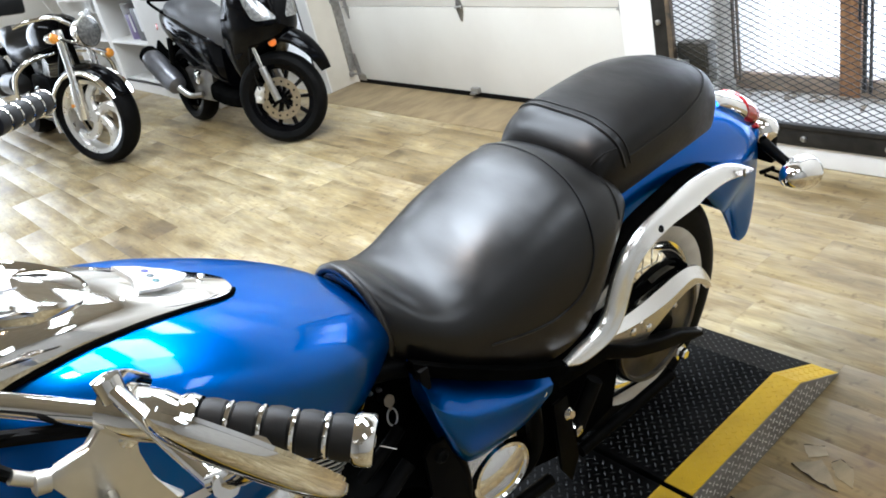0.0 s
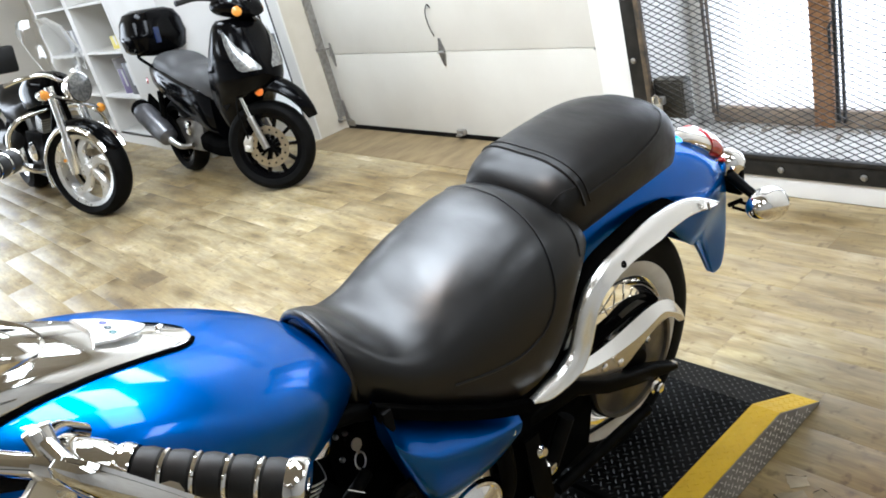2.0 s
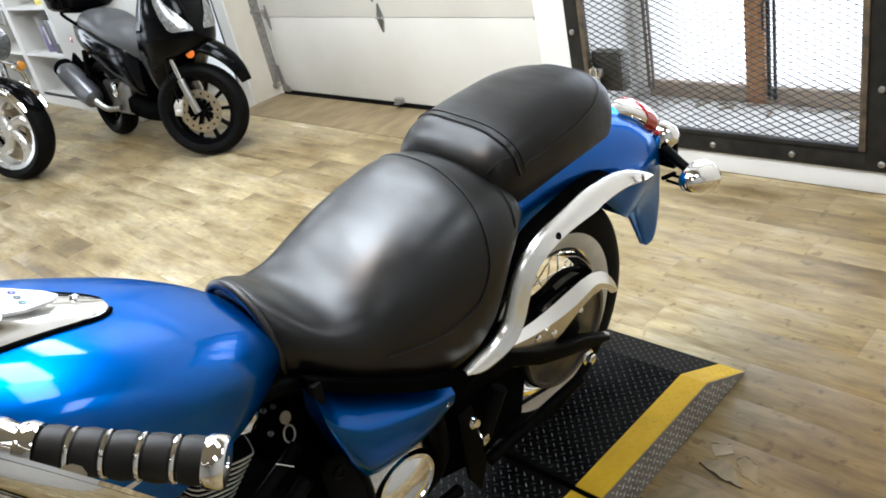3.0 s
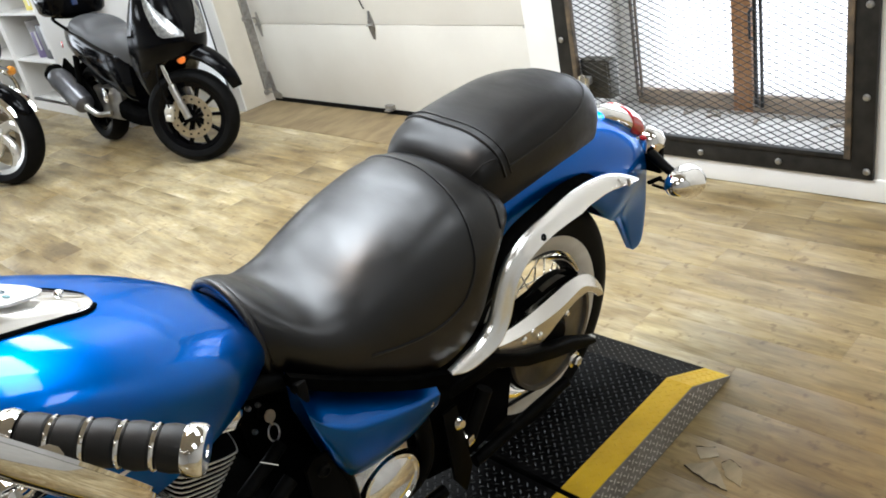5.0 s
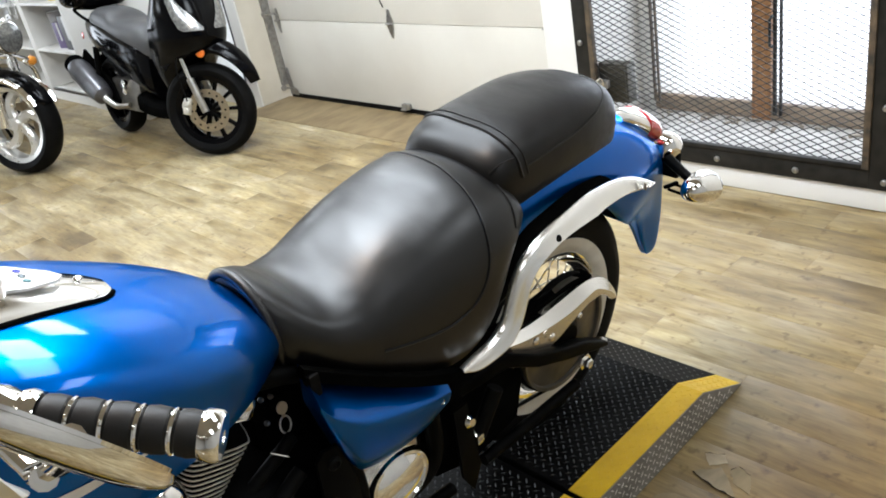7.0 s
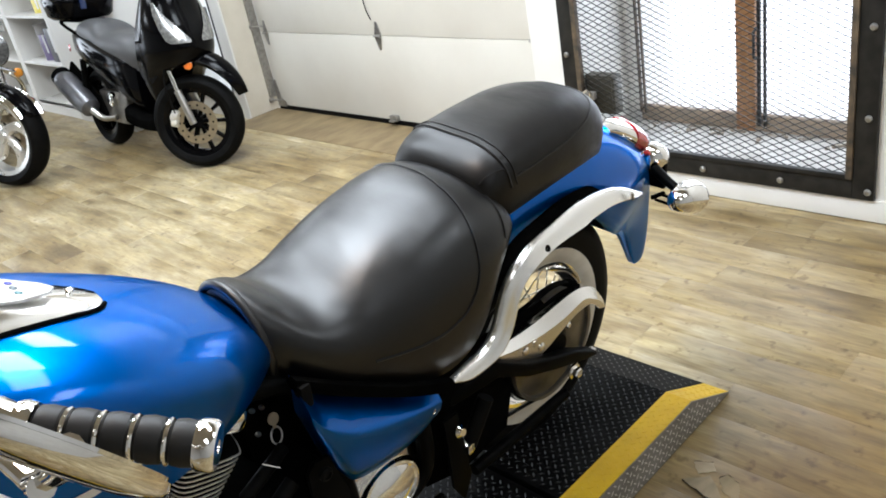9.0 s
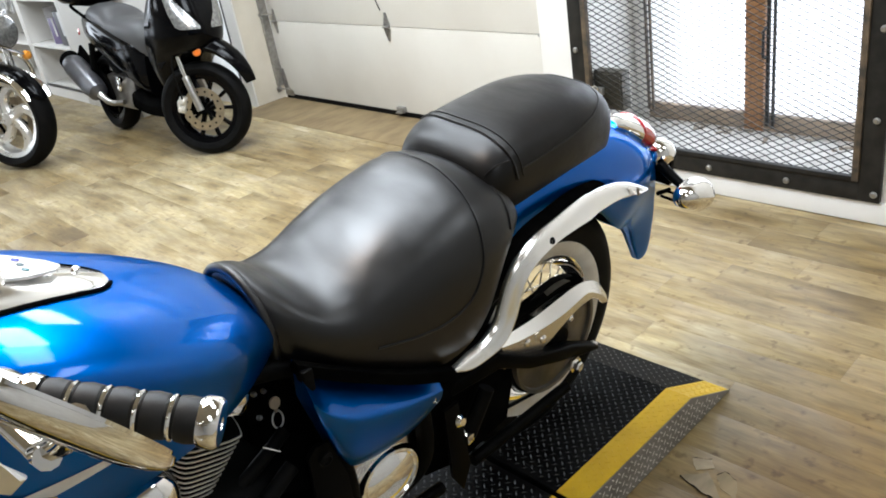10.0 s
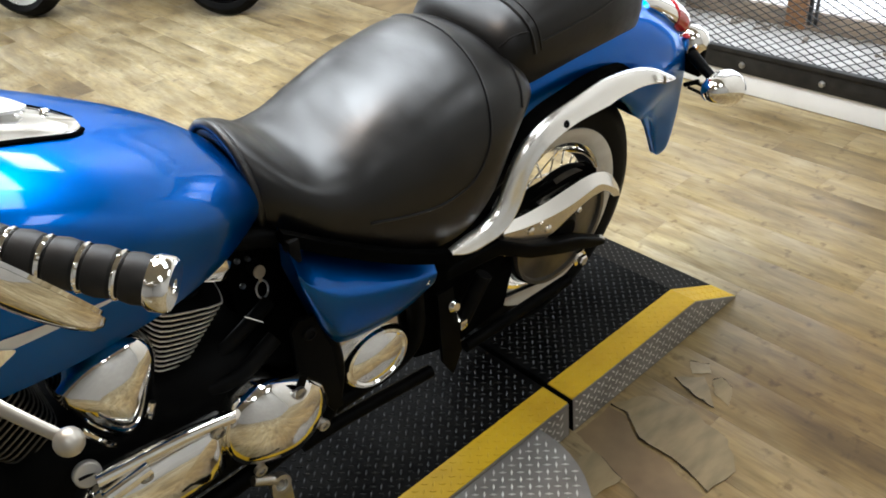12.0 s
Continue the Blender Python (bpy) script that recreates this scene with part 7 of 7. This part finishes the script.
pn = tagged(part("wall_pier", box(B(), SX, WALL_X - 0.002, 4.86, 5.858, 0.11, 2.995, 0.003), WHITE), "white painted pier behind the scooter", "wall", kind="structure")
tagged(part("baseboard", box(B(), SX - 0.012, WALL_X - 0.002, 4.86, 5.858, 0.0, 0.109, 0.003), WHITE), "white baseboard of the pier", "baseboard", kind="structure")


def carton(y, z, sx, sy, sz, material, label, turn=0):
    c = thing("box", label, "box", group="goods on the white shelves", m=Matrix.Translation((SX + 0.16, y, z)) @ Matrix.Rotation(radians(turn), 4, "Z"))
    part("carton", box(B(), -sx / 2, sx / 2, -sy / 2, sy / 2, 0.0, sz, 0.003), material, c)
    part("flap", box(B(), -sx / 2 - 0.0015, sx / 2 + 0.0015, -sy * 0.08, sy * 0.08, sz * 0.3, sz + 0.0015), PAPER if material is not PAPER else CARD, c)
    return c


carton(6.10, 0.46, 0.20, 0.24, 0.28, mat("black_card", (0.02, 0.02, 0.025), 0.5, scale=20), "black carton on the white shelf")
carton(6.36, 0.46, 0.16, 0.14, 0.22, PURPLE, "purple carton on the white shelf", 12)
carton(6.52, 0.46, 0.12, 0.13, 0.30, PAPER, "tall white carton on the white shelf", -18)
carton(6.02, 0.86, 0.16, 0.10, 0.34, mat("dark_card", (0.05, 0.05, 0.055), 0.5, scale=20), "tall dark grey carton on the shelf")
carton(6.26, 0.86, 0.12, 0.16, 0.11, YELLOW_CARD, "small yellow carton on the shelf", 8)
carton(7.2, 0.86, 0.2, 0.3, 0.2, CARD, "grey carton on the shelf")
carton(6.15, 0.10, 0.2, 0.2, 0.2, PAPER, "white carton on the bottom shelf")

# narrow lit window between pier and garage opening
w2 = tagged(thing("window_2", "narrow bright window with dark post beside the garage opening", "window", m=Matrix.Translation((1.83, 0, 0))), kind="structure")
for y0, y1 in ((4.202, 4.25), (4.81, 4.858)):
    part("window_frame", box(B(), -0.06, 0.04, y0, y1, 0.12, 1.5, 0.003), STEEL_DARK, w2, "dark metal post")
part("window_sill", box(B(), -0.08, 0.05, 4.202, 4.858, 0.121, 0.15, 0.003), WHITE, w2)
o = part("pane", box(B(), -0.003, 0.003, 4.25, 4.81, 0.15, 1.5), glass("window_glass_2", (0.95, 0.97, 1.0), 0.3), w2, "bright frosted pane")
o.visible_shadow = False
ub = thing("control_box", "grey metal control box on the dark post", "control box", m=Matrix.Translation((1.73, 4.36, 0.62)))
part("body", box(B(), -0.04, 0.04, -0.1, 0.07, 0, 0.18, 0.004), CARD, ub)
part("label_plate", box(B(), -0.043, -0.0405, -0.06, 0.03, 0.06, 0.11, 0.001), PAPER, ub, "pale label plate")
part("conduit", tube(B(), [(0, -0.03, 0.18), (0, -0.03, 0.85)], 0.012, 8), STEEL_DARK, ub)


# ---- added ceiling lamps, out of view ----
def ceiling_lamp(x, y):
    c = thing("added_fitting", "added long white ceiling light fitting, out of view", "ceiling light", group="ceiling lights", m=Matrix.Translation((x, y, 0)))
    part("housing", box(B(), -0.28, 0.28, -0.63, 0.63, 2.92, 2.999, 0.006), FITTING, c)
    part("diffuser", box(B(), -0.25, 0.25, -0.60, 0.60, 2.90, 2.919, 0.004), TUBE, c)
    return c


for lx, ly, watts in LAMPS:
    ceiling_lamp(lx, ly)
# fitting for the added warm lamp, never in view
down = thing("downlight", "added small round fitting for the seat's warm spot, out of view", "downlight", m=Matrix.Translation((*WARM_SPOT, 0)))
part("rim", lathe(B(), [(0.13, 2.975), (0.15, 2.975), (0.152, 2.999), (0.13, 2.999), (0.13, 2.975)], (0, 0, 0), (0, 0, 1), 32), FITTING, down)
part("lens", lathe(B(), [(0, 2.985), (0.128, 2.985), (0.128, 2.999), (0, 2.999)], (0, 0, 0), (0, 0, 1), 32), TUBE, down)


# ---- torn vinyl beside the ramp ----
TEAR = mat("scuffed_vinyl", (0.25, 0.19, 0.098), 0.45, colour2=(0.16, 0.118, 0.055), scale=9, bump=0.1, stretch=(1, 3, 1))
PALE = mat("pale_vinyl", (0.36, 0.29, 0.18), 0.5, colour2=(0.26, 0.20, 0.12), scale=20)
SUB = mat("bare_subfloor", (0.19, 0.125, 0.058), 0.6, colour2=(0.12, 0.078, 0.036), scale=9, bump=0.15)
rt = random.Random(11)


def flap(name, label, pts, material, thick=0.0018, edge=None):
    """A torn sheet of vinyl: corners (x, y, lift), edges broken by small random steps."""
    ring = []
    for k, p in enumerate(pts):
        q = pts[(k + 1) % len(pts)]
        d = Vector(q) - Vector(p)
        side = Vector((-d.y, d.x, 0))
        for s in (0, 0.25, 0.5, 0.75):
            ring.append(Vector(p) + d * s + side * (0.0 if s == 0 else rt.uniform(-0.05, 0.05)))
    f = thing(name, label, "torn vinyl", group="torn vinyl by the ramp", m=Matrix.Translation((pts[0][0], pts[0][1], 0)))
    back = Vector((pts[0][0], pts[0][1], 0))
    mid = sum(ring, Vector()) / len(ring)
    b = B()
    loft(b, [[p - back + Vector((0, 0, 0.0004)) for p in ring], [p - back + Vector((0, 0, 0.0004 + thick)) for p in ring], [p.lerp(mid, 0.4) - back + Vector((0, 0, 0.0004 + thick)) for p in ring]])
    part("sheet", b, material, f)
    if edge:
        b = B()
        rim = [p - back + Vector((0, 0, 0.0008)) for p in ring[edge[0] * 4:edge[1] * 4 + 1]]
        tube(b, rim, [0.0006 + 0.0018 * rt.random() for p in rim], 5, flat=0.5)
        part("torn_edge", b, TORN, f, "dark torn edge")
    return f


TORN = mat("torn_edge", (0.035, 0.027, 0.02), 0.8, scale=30, spec=0.1)
flap("bare_patch", "bare reddish-brown subfloor where the vinyl is torn away", [(0.030, -0.212, 0), (0.030, -0.262, 0), (-0.016, -0.329, 0), (-0.014, -0.382, 0), (-0.040, -0.520, 0), (-0.14, -0.50, 0), (-0.12, -0.37, 0), (-0.104, -0.277, 0), (-0.088, -0.212, 0)], SUB, 0.0004)
flap("vinyl_flap", "long torn flap of beige floor vinyl lifting along a crack", [(0.036, -0.214, 0.003), (0.037, -0.262, 0.005), (-0.008, -0.329, 0.006), (-0.005, -0.380, 0.005), (-0.029, -0.520, 0.003), (0.06, -0.53, 0), (0.125, -0.47, 0), (0.15, -0.35, 0), (0.11, -0.25, 0)], TEAR, 0.0015, (0, 4))
flap("vinyl_flap", "small pale torn triangle of floor vinyl lifting at one edge", [(0.211, -0.271, 0.003), (0.190, -0.334, 0.005), (0.186, -0.395, 0.004), (0.262, -0.318, 0)], TEAR, 0.0015, (0, 2))
flap("vinyl_flap", "small pale scrap of floor vinyl", [(0.285, -0.262, 0.001), (0.305, -0.305, 0.003), (0.282, -0.325, 0.001), (0.252, -0.292, 0)], PALE, 0.001, (0, 1))
flap("vinyl_flap", "small curled scrap of floor vinyl", [(0.262, -0.342, 0.002), (0.284, -0.352, 0.004), (0.272, -0.388, 0.003), (0.215, -0.415, 0.001), (0.225, -0.375, 0)], TEAR, 0.001, (0, 2))
flap("vinyl_flap", "brown torn scrap of floor vinyl beside the ramp", [(-0.104, -0.277, 0.003), (-0.124, -0.371, 0.004), (-0.20, -0.36, 0.001), (-0.19, -0.25, 0)], TEAR, 0.0015, (0, 1))

# ---- floor planks ----
pl_len, pl_w = 1.22, 0.152
pm = mesh_of("plank", box(B(), -pl_w / 2 + 0.0002, pl_w / 2 - 0.0002, -pl_len / 2 + 0.0002, pl_len / 2 - 0.0002, -0.0038, 0.0, 0.0004), PLANK)
rng = random.Random(5)
count = 0
for i in range(26):
    x = DOOR_X - 0.002 - pl_w * (i + 0.5)
    shift = rng.random() * pl_len
    j = 0
    y = -1.6 + shift - pl_len
    top = 7.2 if i < 18 else 5.0
    while y < top:
        in_recess = x + pl_w / 2 > WALL_X
        if in_recess and not (DOOR_R < y - pl_len / 2 + 0.3 and y + pl_len / 2 < DOOR_L + 0.3):
            y += pl_len
            continue
        o = new("plank", pm)
        o.parent = floor
        o.location = (x, y, 0)
        y += pl_len
